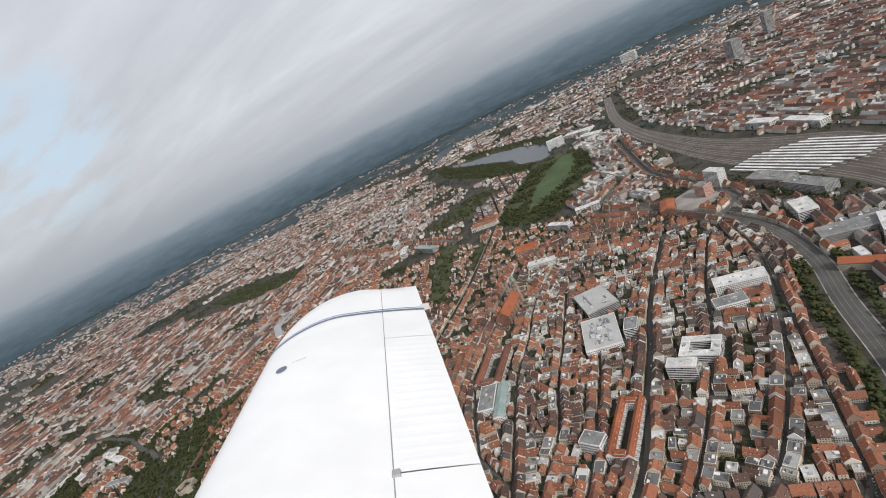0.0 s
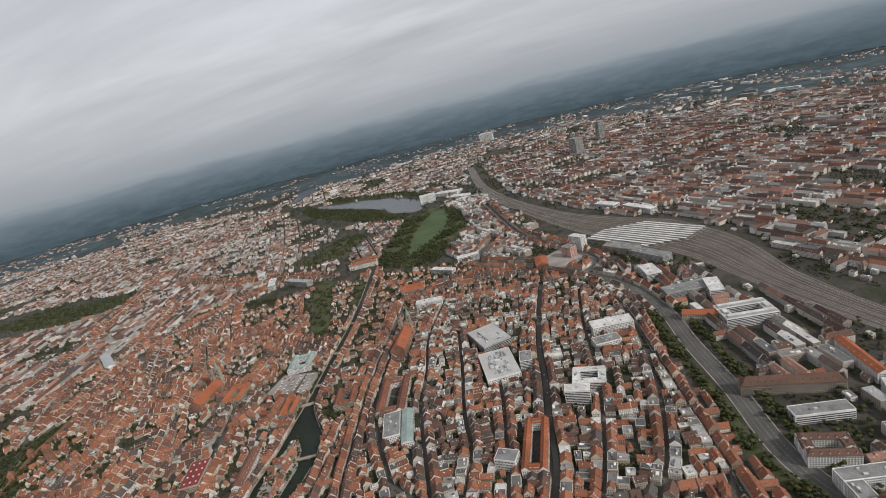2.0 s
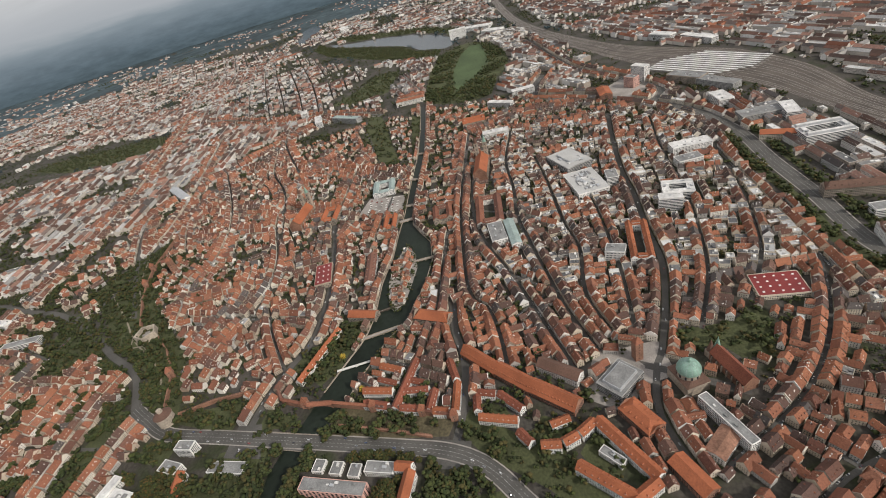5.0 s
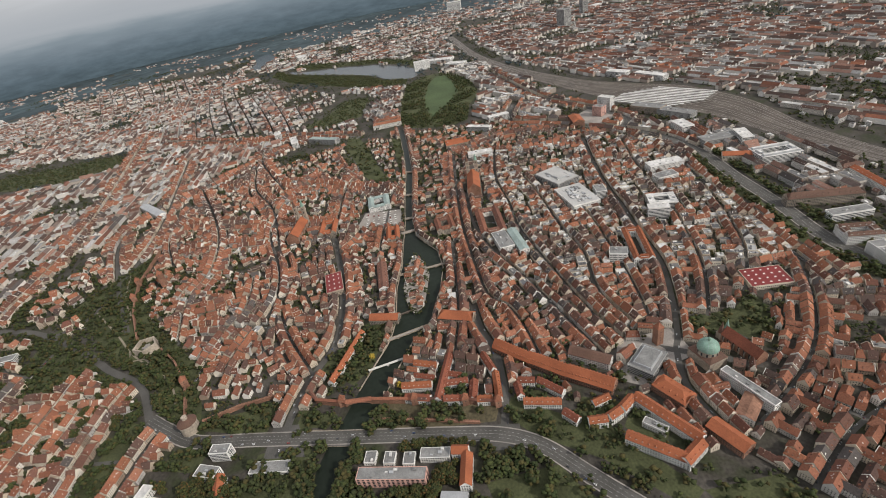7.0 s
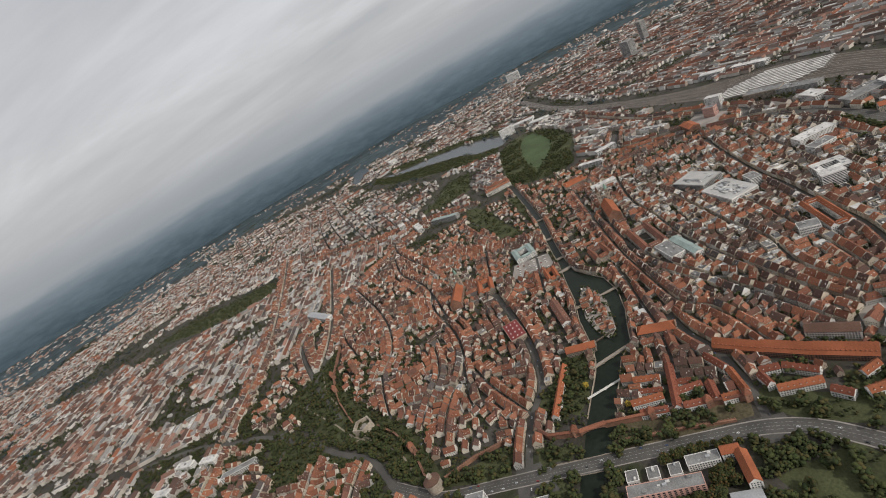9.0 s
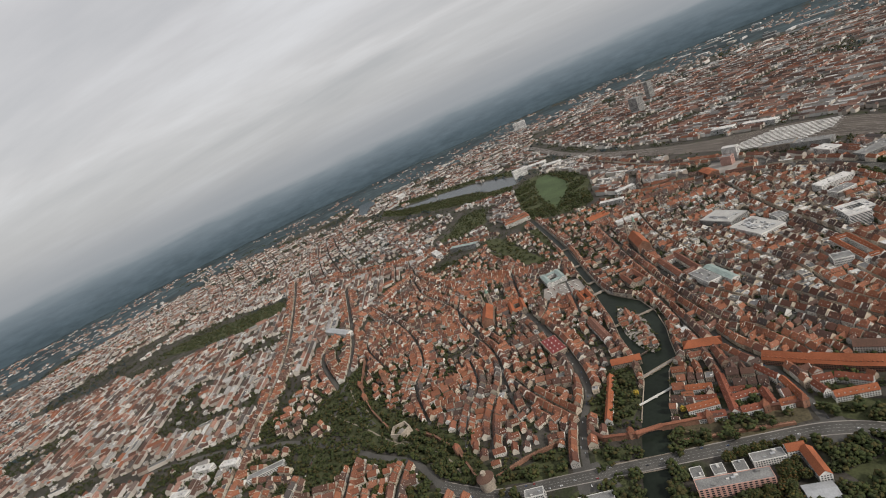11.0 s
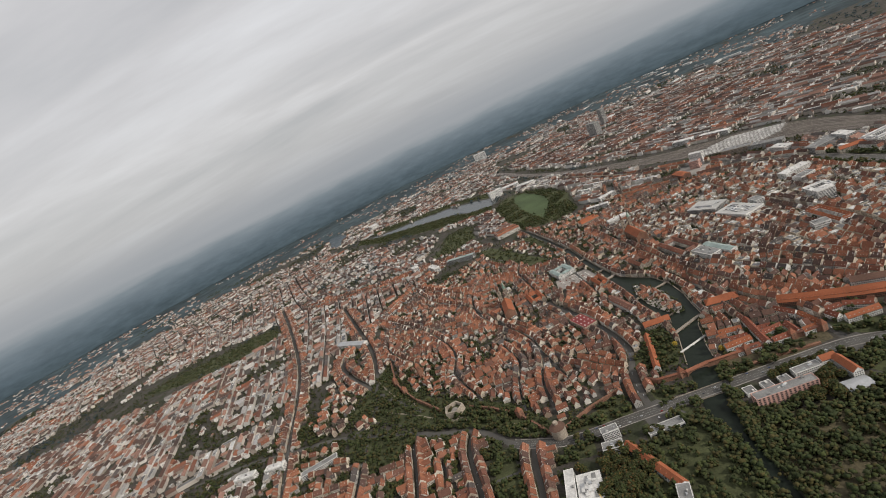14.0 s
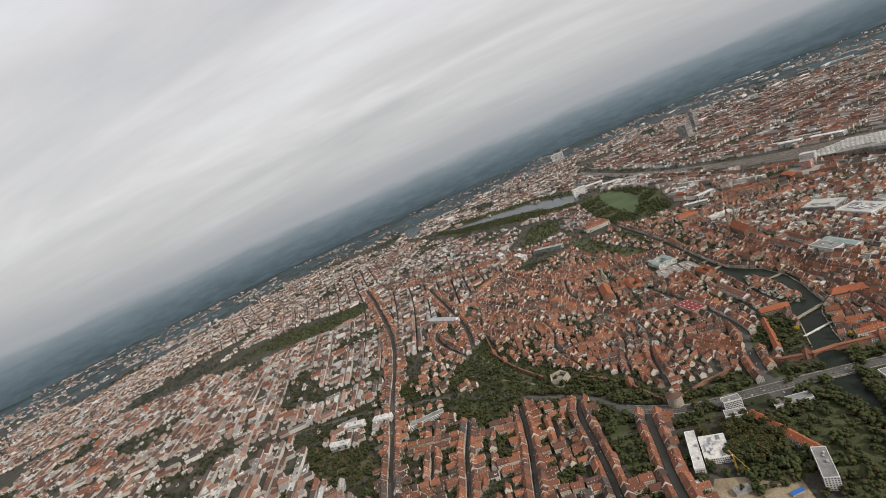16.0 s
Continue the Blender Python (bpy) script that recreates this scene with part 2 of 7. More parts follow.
M["canopy_roof"] = material("platform_roof_sheet", (0.74, 0.73, 0.70), 0.7, None, 0.2, 0.8, 0.3, 0.06)
M["bark"] = material("bark", (0.09, 0.07, 0.055), 0.95, None, 0.4, 6.0, 0.2, 1.0, bump=0.5)
LEAVES = [(0.048, 0.056, 0.016), (0.070, 0.070, 0.019), (0.040, 0.048, 0.015), (0.092, 0.076, 0.021), (0.058, 0.056, 0.018),
          (0.105, 0.064, 0.021), (0.050, 0.060, 0.018)]
M["leaf"] = material("autumn_foliage", None, 0.9, LEAVES, 0.45, 3.0, 0.3, 0.15)
M["leaf_green"] = material("green_foliage", None, 0.9, [(0.032, 0.045, 0.014), (0.052, 0.064, 0.019), (0.042, 0.052, 0.018), (0.066, 0.058, 0.019)], 0.45, 2.0, 0.3, 0.1)
M["leaf_yellow"] = material("yellow_foliage", (0.36, 0.26, 0.04), 0.9, None, 0.35, 3.0, 0.2, 0.3)
# blue distance haze is painted into these forest greens
M["wood_far"] = material("hazed_far_forest", None, 0.95, [(0.042, 0.064, 0.074), (0.053, 0.076, 0.084), (0.047, 0.070, 0.079)], 0.5, 0.02, 0.45, 0.003)
M["carpaint"] = material("car_paint", None, 0.3, [(0.6, 0.6, 0.6), (0.04, 0.04, 0.045), (0.25, 0.26, 0.27), (0.7, 0.7, 0.68),
                         (0.25, 0.03, 0.03), (0.06, 0.09, 0.18), (0.45, 0.46, 0.47)], 0.02, 1.0, 0.02, 1.0, by="object", spec=0.5)
M["rubber"] = material("tyre_rubber", (0.02, 0.02, 0.02), 0.9)


# ---------------------------------------------------------------- mesh helpers
class Heap:
    """Vertices and faces of one mesh in the making, with a material index for each face."""

    def __init__(self):
        self.v, self.f, self.m = [], [], []

    def add(self, verts, faces, mat=0):
        k = len(self.v)
        self.v += verts
        self.f += [tuple(i + k for i in f) for f in faces]
        self.m += [mat] * len(faces)

    def mesh(self, name, mats):
        me = bpy.data.meshes.new(name)
        me.from_pydata(self.v, [], self.f)
        for m in mats:
            me.materials.append(m)
        me.polygons.foreach_set("material_index", np.array(self.m, dtype=np.int32))
        me.update()
        return me

    def make(self, name, mats, parent=None, label=""):
        ob = new(name, self.mesh(name, mats))
        ob.parent = parent
        return tagged(ob, label)


BOX = [(0, 3, 2, 1), (4, 5, 6, 7), (0, 1, 5, 4), (1, 2, 6, 5), (2, 3, 7, 6), (3, 0, 4, 7)]


def place(x, y, a):
    c, s = math.cos(a), math.sin(a)
    return lambda u, v, z: (x + c * u - s * v, y + s * u + c * v, z)


def box(h, p, u0, u1, v0, v1, z0, z1, mat=0, taper=0.0):
    t = taper
    h.add([p(u0, v0, z0), p(u1, v0, z0), p(u1, v1, z0), p(u0, v1, z0),
           p(u0 + t, v0 + t, z1), p(u1 - t, v0 + t, z1), p(u1 - t, v1 - t, z1), p(u0 + t, v1 - t, z1)], BOX, mat)


def gable_walls(h, p, w, d, z0, hh, rh, mat):
    a, b = w / 2, d / 2
    h.add([p(-a, -b, z0), p(a, -b, z0), p(a, b, z0), p(-a, b, z0), p(-a, -b, hh), p(a, -b, hh), p(a, b, hh), p(-a, b, hh),
           p(-a, 0, hh + rh), p(a, 0, hh + rh)],
          [(0, 1, 5, 4), (2, 3, 7, 6), (1, 2, 6, 9, 5), (3, 0, 4, 8, 7)], mat)


def gable_roof(h, p, w, d, hh, rh, mat, over=0.28, thick=0.18, hip=0.0):
    a, b = w / 2 + over * 0.5, d / 2 + over
    drop = over * rh / (d / 2)
    e, r = hh - drop, hh + rh
    q = w / 2 + over * 0.5 - hip
    top = [p(-a, -b, e), p(a, -b, e), p(a, b, e), p(-a, b, e), p(-q, 0, r), p(q, 0, r)]
    up = [p(-a, -b, e + thick), p(a, -b, e + thick), p(a, b, e + thick), p(-a, b, e + thick), p(-q, 0, r + thick), p(q, 0, r + thick)]
    f = [(6, 7, 11, 10), (8, 9, 10, 11), (0, 1, 7, 6), (2, 3, 9, 8), (0, 4, 5, 1), (2, 5, 4, 3)]
    f += [(7, 8, 11), (9, 6, 10), (1, 2, 8, 7), (3, 0, 6, 9)] if hip else [(1, 5, 11, 7), (5, 2, 8, 11), (3, 4, 10, 9), (4, 0, 6, 10)]
    h.add(top + up, f, mat)


def fire_wall(h, p, u, d, hh, rh, mat, up=0.42):
    """A gable wall carried up above the roof."""
    b, t = d / 2 + 0.2, 0.16
    prof = [(-b, hh - 0.3), (b, hh - 0.3), (b, hh + up - 0.1), (0, hh + rh + up), (-b, hh + up - 0.1)]
    h.add([p(u - t, v, z) for v, z in prof] + [p(u + t, v, z) for v, z in prof],
          [(4, 3, 2, 1, 0), (5, 6, 7, 8, 9)] + [(i, (i + 1) % 5, 5 + (i + 1) % 5, 5 + i) for i in range(5)], mat)


def dormer(h, p, u, side, d, hh, rh, size, wall, roof, at=0.32):
    """A gabled dormer on the slope at that side (+1 or -1); at: how far up the slope its front stands."""
    s, b = size / 2, d / 2
    front = side * b * (1 - at)
    z0 = hh + rh * at
    zt = z0 + size * 0.75
    back = side * max(b * (1 - (zt - hh) / rh), 0.0)
    back2 = side * max(b * (1 - (zt + size * 0.45 - hh) / rh), 0.0)
    h.add([p(u - s, front, z0 - 0.1), p(u + s, front, z0 - 0.1), p(u + s, front, zt), p(u - s, front, zt), p(u - s, back, zt), p(u + s, back, zt),
           p(u, front, zt + size * 0.45)],
          [(0, 1, 2, 6, 3), (0, 3, 4), (1, 5, 2)], wall)
    o = side * 0.12
    h.add([p(u - s - 0.1, front + o, zt - 0.04), p(u, front + o, zt + size * 0.5), p(u, back2, zt + size * 0.5), p(u - s - 0.1, back, zt - 0.04),
           p(u + s + 0.1, front + o, zt - 0.04), p(u + s + 0.1, back, zt - 0.04)],
          [(0, 1, 2, 3), (1, 4, 5, 2)], roof)


def window_row(h, p, w, v, side, z0, hh, storey, gap, mat, ww=0.5, wh=0.72):
    """Panes with reveals on a long wall at v, storey by storey."""
    floors = max(1, int((hh - z0) / storey))
    count = max(1, int((w - 0.5) / gap))
    o = side * 0.03
    for k in range(floors):
        zb = z0 + k * storey + 0.42
        for i in range(count):
            u = (i - (count - 1) / 2) * gap
            h.add([p(u - ww / 2, v + o, zb), p(u + ww / 2, v + o, zb), p(u + ww / 2, v + o, zb + wh), p(u - ww / 2, v + o, zb + wh)],
                  [(0, 1, 2, 3)], mat)


SLOTS = ["wall", "roof", "flat", "glass", "chimney", "frame", "roof_far", "wall_far", "roof_dark", "roof_warm"]
SLOT = {k: i for i, k in enumerate(SLOTS)}
MATS = [M[k] for k in SLOTS]


def town_house(h, rng, x, y, a, w, d, hh, rh, level, flat=False, roof="roof", wall="wall"):
    """One house of the joined town; level 0 far off, 1 in the old town."""
    p = place(x, y, a)
    if flat:
        box(h, p, -w / 2, w / 2, -d / 2, d / 2, 0, hh, SLOT[wall])
        b = 0.22
        box(h, p, -w / 2 + b, w / 2 - b, -d / 2 + b, d / 2 - b, hh + 0.004, hh + 0.05, SLOT["flat"])
        for (u0, u1, v0, v1) in ((-w / 2, w / 2, -d / 2, -d / 2 + b), (-w / 2, w / 2, d / 2 - b, d / 2),
                                 (-w / 2, -w / 2 + b, -d / 2 + b, d / 2 - b), (w / 2 - b, w / 2, -d / 2 + b, d / 2 - b)):
            box(h, p, u0, u1, v0, v1, hh, hh + 0.3, SLOT[wall])
        for _ in range(rng.randint(1, 3) if w > 3 and d > 3 else 0):
            u, v = rng.uniform(-0.3, 0.3) * w, rng.uniform(-0.3, 0.3) * d
            s = rng.uniform(0.4, min(1.6, w / 5))
            box(h, p, u - s, u + s, v - s * 0.6, v + s * 0.6, hh + 0.05, hh + rng.uniform(0.5, 1.1), SLOT["flat" if rng.random() < 0.5 else "frame"])
    else:
        gable_walls(h, p, w, d, 0, hh, rh, SLOT[wall])
        hip = min(w * 0.3, d * 0.4) if rng.random() < 0.18 else 0.0
        gable_roof(h, p, w, d, hh, rh, SLOT[roof], hip=hip)
        if level:
            if rng.random() < 0.3 and not hip:
                fire_wall(h, p, rng.choice((-1, 1)) * w / 2, d, hh, rh, SLOT["frame" if rng.random() < 0.15 else "wall"])
            for side in (1, -1):
                if rng.random() < 0.62:
                    n = max(1, int((w - 1) / rng.uniform(1.5, 2.8)))
                    size = rng.uniform(0.6, 0.95)
                    for i in range(n):
                        if rng.random() < 0.85:
                            dormer(h, p, (i - (n - 1) / 2) * (w - 0.6) / n, side, d, hh, rh, size, SLOT[wall], SLOT[roof], rng.uniform(0.2, 0.35))
                elif rng.random() < 0.5:
                    for _ in range(rng.randint(1, 3)):     # roof lights
                        u, q = rng.uniform(-0.4, 0.4) * (w - 1), rng.uniform(0.25, 0.6)
                        v0, v1 = side * d / 2 * (1 - q), side * d / 2 * (0.86 - q)
                        z = 0.26
                        h.add([p(u - 0.25, v0, hh + rh * q + z), p(u + 0.25, v0, hh + rh * q + z), p(u + 0.25, v1, hh + rh * (q + 0.14) + z),
                               p(u - 0.25, v1, hh + rh * (q + 0.14) + z)], [(0, 1, 2, 3)], SLOT["frame"])
        for _ in range(rng.randint(0, 2) if level else (rng.random() < 0.4)):
            u, v = rng.uniform(-0.42, 0.42) * w, rng.uniform(-0.14, 0.14) * d
            z = hh + rh * (1 - abs(v) / (d / 2))
            box(h, p, u - 0.2, u + 0.2, v - 0.28, v + 0.28, z - 0.4, hh + rh + rng.uniform(0.35, 0.8), SLOT["chimney" if rng.random() < 0.6 else "wall"])
    if level:
        gap = rng.uniform(1.0, 1.35)
        for v, side in ((d / 2, 1), (-d / 2, -1)):
            window_row(h, p, w, v, side, 0, hh, 1.42, gap, SLOT["glass"])
        q = place(*p(0, 0, 0)[:2], a + math.pi / 2)
        for v, side in ((w / 2, 1), (-w / 2, -1)):
            window_row(h, q, d, v, side, 0, hh, 1.42, gap, SLOT["glass"])


# ---------------------------------------------------------------- the plan: which square metre is taken
GX, GY, GW, GH = -220, -1000, 2700, 3000
TAKEN = np.zeros((GH, GW), dtype=np.uint8)


def inside(poly, xs, ys):
    hit = np.zeros(xs.shape, dtype=bool)
    for (x0, y0), (x1, y1) in zip(poly, poly[1:] + poly[:1]):
        if y0 != y1:
            hit ^= ((ys < y0) != (ys < y1)) & (xs < (x1 - x0) * (ys - y0) / (y1 - y0) + x0)
    return hit


def cells(poly):
    x0, x1 = int(min(p[0] for p in poly)) - 1, int(max(p[0] for p in poly)) + 2
    y0, y1 = int(min(p[1] for p in poly)) - 1, int(max(p[1] for p in poly)) + 2
    x0, x1, y0, y1 = max(x0, GX), min(x1, GX + GW), max(y0, GY), min(y1, GY + GH)
    if x1 <= x0 or y1 <= y0:
        return None
    xs, ys = np.meshgrid(np.arange(x0, x1) + 0.5, np.arange(y0, y1) + 0.5)
    return TAKEN[y0 - GY:y1 - GY, x0 - GX:x1 - GX], inside(poly, xs, ys)


def take(poly, value=1):
    got = cells(poly)
    if got:
        got[0][got[1]] = value


def spot(x, y, a, w, d):
    p = place(x, y, a)
    return [p(-w / 2, -d / 2, 0)[:2], p(w / 2, -d / 2, 0)[:2], p(w / 2, d / 2, 0)[:2], p(-w / 2, d / 2, 0)[:2]]


def samples(x, y, a, w, d):
    """Indices of the plan's squares under a turned rectangle."""
    nu, nv = max(2, int(w / 0.75) + 1), max(2, int(d / 0.75) + 1)
    u = (np.arange(nu) / (nu - 1) - 0.5) * w
    v = ((np.arange(nv) / (nv - 1) - 0.5) * d)[:, None]
    c, s = math.cos(a), math.sin(a)
    xi = (x - GX + c * u - s * v).astype(np.int32)
    yi = (y - GY + s * u + c * v).astype(np.int32)
    return xi, yi


def on_plan(x, y, margin=20):
    return GX + margin < x < GX + GW - margin and GY + margin < y < GY + GH - margin


def free(x, y, a, w, d, most=0.02):
    if not on_plan(x, y):
        return False
    xi, yi = samples(x, y, a, w - 0.6, d - 0.6)
    return np.count_nonzero(TAKEN[yi, xi]) <= most * xi.size


def settle(x, y, a, w, d):
    xi, yi = samples(x, y, a, w, d)
    TAKEN[yi, xi] = 6


def ribbon(pts, width):
    """The outline of a strip along a line."""
    left, right = [], []
    for i, (x, y) in enumerate(pts):
        x0, y0 = pts[max(i - 1, 0)]
        x1, y1 = pts[min(i + 1, len(pts) - 1)]
        n = math.hypot(x1 - x0, y1 - y0)
        nx, ny = -(y1 - y0) / n * width / 2, (x1 - x0) / n * width / 2
        left.append((x + nx, y + ny)); right.append((x - nx, y - ny))
    return left + right[::-1]


def smooth(pts, steps=5):
    """A rounder line through the points."""
    out = []
    for i in range(len(pts) - 1):
        p0, p1, p2, p3 = pts[max(i - 1, 0)], pts[i], pts[i + 1], pts[min(i + 2, len(pts) - 1)]
        for k in range(steps):
            t = k / steps
            out.append(tuple(0.5 * (2 * b + (c - a) * t + (2 * a - 5 * b + 4 * c - d) * t * t + (3 * b - a - 3 * c + d) * t ** 3)
                             for a, b, c, d in zip(p0, p1, p2, p3)))
    return out + [tuple(pts[-1])]


def sheet(name, poly, z, mat, label="", thick=0.0, kind="structure"):
    bm = bmesh.new()
    f = bm.faces.new([bm.verts.new((x, y, z)) for x, y in poly])
    if f.normal.z < 0:
        f.normal_flip()
    f.normal_update()
    if f.normal.z < 0:
        f.normal_flip()
    bmesh.ops.triangulate(bm, faces=bm.faces[:])
    me = bpy.data.meshes.new(name)
    bm.to_mesh(me); bm.free()
    me.materials.append(mat)
    return tagged(new(name, me), label, kind=kind)


def strip(name, pts, width, z, mat, label="", kind="structure"):
    h = Heap()
    o = ribbon(pts, width)
    n = len(pts)
    h.add([(x, y, z) for x, y in o], [(i, 2 * n - 1 - i, 2 * n - 2 - i, i + 1) for i in range(n - 1)])
    ob = h.make(name, [mat])
    return tagged(ob, label, kind=kind)


# ---------------------------------------------------------------- ground, water, roads
GROUND_AT, GROUND_RADIUS = (-245, 165), 4640


def build_ground():
    h = Heap()
    n = 96
    rings = (0, 300, 900, 1800, 3000, GROUND_RADIUS)
    v, f = [(*GROUND_AT, 0)], []
    for r in rings[1:]:
        v += [(GROUND_AT[0] + r * math.cos(2 * math.pi * i / n), GROUND_AT[1] + r * math.sin(2 * math.pi * i / n), 0) for i in range(n)]
    for i in range(n):
        f.append((0, 1 + i, 1 + (i + 1) % n))
    for k in range(len(rings) - 2):
        a, b = 1 + k * n, 1 + (k + 1) * n
        f += [(a + i, b + i, b + (i + 1) % n, a + (i + 1) % n) for i in range(n)]
    h.add(v, f)
    tagged(h.make("ground", [M["ground"]]), "grey-brown town ground of yards, gardens and streets", kind="structure")


build_ground()

NORTH_BANK = [(-190, 256), (-140, 257), (-75, 250), (-45, 252), (-30, 248), (-7, 240), (14, 233), (32, 226), (57, 216), (69, 213), (86, 211), (131, 213), (166, 210), (206, 211),
              (228, 211), (250, 211), (283, 213), (328, 215), (402, 217), (490, 226), (600, 240)]
SOUTH_BANK = [(-190, 250), (-140, 251), (-75, 243), (-48, 236), (-37, 232), (-10, 221), (10, 212), (28, 207), (42, 201), (59, 195), (68, 189), (75, 182), (98, 178), (120, 173),
              (154, 170), (185, 175), (205, 188), (222, 198), (250, 202), (279, 204), (323, 206), (396, 208), (484, 217), (600, 231)]
RIVER = NORTH_BANK + SOUTH_BANK[::-1]
ISLAND = [(186, 199), (168, 188), (146, 183), (100, 187), (90, 195), (104, 202), (130, 207), (162, 206)]
LAKE = [(1405, 648), (1348, 566), (1312, 452), (1256, 352), (1170, 268), (1090, 222), (1010, 214), (990, 232), (1030, 296), (1104, 338), (1188, 424), (1258, 514), (1342, 612)]
LAKE_2 = [(1545, 790), (1640, 800), (1790, 790), (1990, 890), (2160, 1010), (1960, 950), (1770, 872), (1620, 850)]
MEADOW = [(634, 180), (684, 158), (735, 138), (800, 126), (880, 135), (955, 150), (960, 172), (900, 188), (800, 196), (720, 194)]
PARK = [(572, 160), (606, 232), (700, 242), (800, 246), (920, 240), (985, 205), (992, 162), (900, 112), (810, 92), (740, 90), (680, 110), (590, 120)]
sheet("river", RIVER, 0.05, M["water"], "dark slow river water between stone quays")
sheet("lake_1", LAKE, 0.05, M["lake"], "grey lake water reflecting the overcast sky")
sheet("lake_2", LAKE_2, 0.05, M["lake"], "far arm of the grey lake")
sheet("island", ISLAND, 0.3, M["paving"], "paved river island carrying old houses")
sheet("park", PARK, 0.064, M["grass"], "dark green town park under trees")
sheet("meadow", MEADOW, 0.08, M["meadow"], "open mown green meadow in the park")
for q in (RIVER, LAKE, LAKE_2, PARK):
    take(q, 2)
take(ISLAND, 0)

GREENS = {      # planted ground: outline, how many trees per hundred square metres
    "moat_green": ([(-8, 128), (-24, 104), (-42, 72), (-84, 40), (-92, 50), (-60, 84), (-40, 118), (-22, 134)], 0.5),
    "wall_green": ([(-12, 136), (0, 216), (-6, 220), (-24, 222), (-26, 140)], 0.42),
    "hall_garden": ([(36, 226), (80, 218), (66, 244), (30, 250), (20, 238)], 1.6),
    "bank_garden": ([(78, 222), (84, 232), (52, 262), (34, 268), (42, 250)], 1.5),
    "castle_moat": ([(-4, 345), (18, 352), (66, 376), (143, 458), (200, 500), (280, 520), (230, 545), (177, 566), (158, 540), (112, 490), (84, 455), (50, 405), (20, 382)], 1.15),
    "river_garden": ([(-36, 254), (-24, 262), (-28, 294), (-60, 302), (-88, 296), (-140, 310), (-190, 300), (-190, 266), (-140, 266), (-75, 258)], 0.8),
    "south_garden": ([(-50, 232), (-75, 238), (-140, 247), (-190, 247), (-190, 160), (-150, 140), (-84, 150), (-70, 215), (-56, 222)], 2.0),
    "river_bank_south": ([(-50, 234), (-75, 242), (-140, 250), (-190, 249), (-190, 243), (-140, 243), (-75, 234), (-52, 229)], 2.5),
    "river_bank_trees": ([(-48, 254), (-75, 251), (-140, 258), (-190, 257), (-190, 268), (-140, 270), (-75, 262), (-48, 258)], 2.5),
    "hospital_garden": ([(-38, 338), (-46, 300), (-58, 296), (-105, 300), (-112, 345), (-70, 346), (-66, 336)], 2.0),
    "court_garden": ([(10, 392), (16, 412), (-30, 412), (-70, 410), (-70, 398), (-20, 394)], 1.1),
    "north_wood": ([(135, 742), (95, 665), (50, 636), (35, 660), (70, 718), (108, 742)], 1.5),
    "castle_wood": ([(80, 478), (96, 478), (122, 520), (150, 556), (136, 562), (91, 553), (60, 520), (58, 500)], 1.4),
    "town_park": ([(702, 1162), (650, 1022), (620, 880), (690, 800), (767, 853), (752, 1002), (745, 1123)], 0.9),
    "east_park": ([(712, 440), (700, 370), (730, 322), (880, 325), (870, 380), (790, 400)], 1.0),
    "ditch_north": ([(516, 323), (610, 331), (598, 309), (401, 246), (373, 242), (392, 267)], 0.4),
    "river_grove": ([(402, 225), (567, 251), (545, 233), (360, 219), (364, 222)], 0.5),
    "south_moat": ([(48, -150), (110, -128), (170, -128), (240, -122), (305, -122), (305, -132), (240, -131), (172, -137), (112, -137), (56, -158)], 2.4),
    "lake_shore": ([(1440, 690), (1340, 622), (1250, 522), (1180, 432), (1098, 346), (1022, 304), (978, 240), (930, 245), (980, 350), (1090, 470), (1210, 590), (1380, 700)], 1.6),
    "lake_far_shore": ([(1450, 640), (1365, 560), (1325, 450), (1268, 345), (1180, 258), (1095, 212), (1110, 190), (1220, 235), (1330, 350), (1400, 480), (1500, 640)], 1.0),
    "river_walk": ([(20, 246), (36, 240), (60, 226), (84, 219), (85, 230), (64, 236), (40, 250), (24, 254)], 1.6),
    "bridge_grove": ([(-14, 250), (-4, 246), (0, 262), (-12, 264)], 2.6),
    "bridge_grove_south": ([(-18, 216), (-8, 214), (-10, 198), (-20, 198)], 2.2),
    "gate_green": ([(-14, 294), (13, 290), (6, 342), (-3, 342)], 1.0),
    "gate_green_south": ([(-22, 262), (2, 262), (4, 272), (-20, 274)], 1.0),
    "south_ring_trees": ([(60, -170), (112, -159), (173, -158), (241, -153), (306, -151), (306, -156), (241, -160), (172, -165), (112, -166), (56, -178)], 2.4),
    "west_garden": ([(-84, 40), (-120, 20), (-150, 40), (-110, 66), (-74, 100), (-60, 108), (-66, 150), (-100, 140), (-150, 80), (-175, 40), (-120, -20), (-80, 0)], 0.8),
    "hospital_yard": ([(-14, 330), (-8, 344), (-30, 366), (-34, 344), (-36, 334)], 0.9),
    "school_yard": ([(-24, 62), (-10, 52), (-30, 64), (-52, 84), (-34, 96), (-16, 84)], 0.8),
    "hospital_court": ([(-3, 170), (4, 170), (4, 159), (-4, 159)], 2.0),
    "hospital_lawn": ([(10, 169), (15, 168), (12, 159), (10, 158)], 2.0),
    "gate_court": ([(-5, 118), (-6, 110), (-14, 102), (-14, 117)], 1.6),
    "row_court": ([(-34, 61), (-30, 54), (-48, 42), (-57, 50), (-50, 61), (-41, 66)], 1.0),
    "church_garden": ([(24, -8), (40, -4), (44, -40), (52, -50), (50, -62), (14, -52), (14, -34), (26, -26)], 1.0),
}
for k, (name, (q, _)) in enumerate(GREENS.items()):
    sheet(name, q, 0.010 + 0.002 * k, M["soil" if name in ("south_garden", "wall_green", "north_wood") else "grass"], "planted ground with grass and leaf litter")

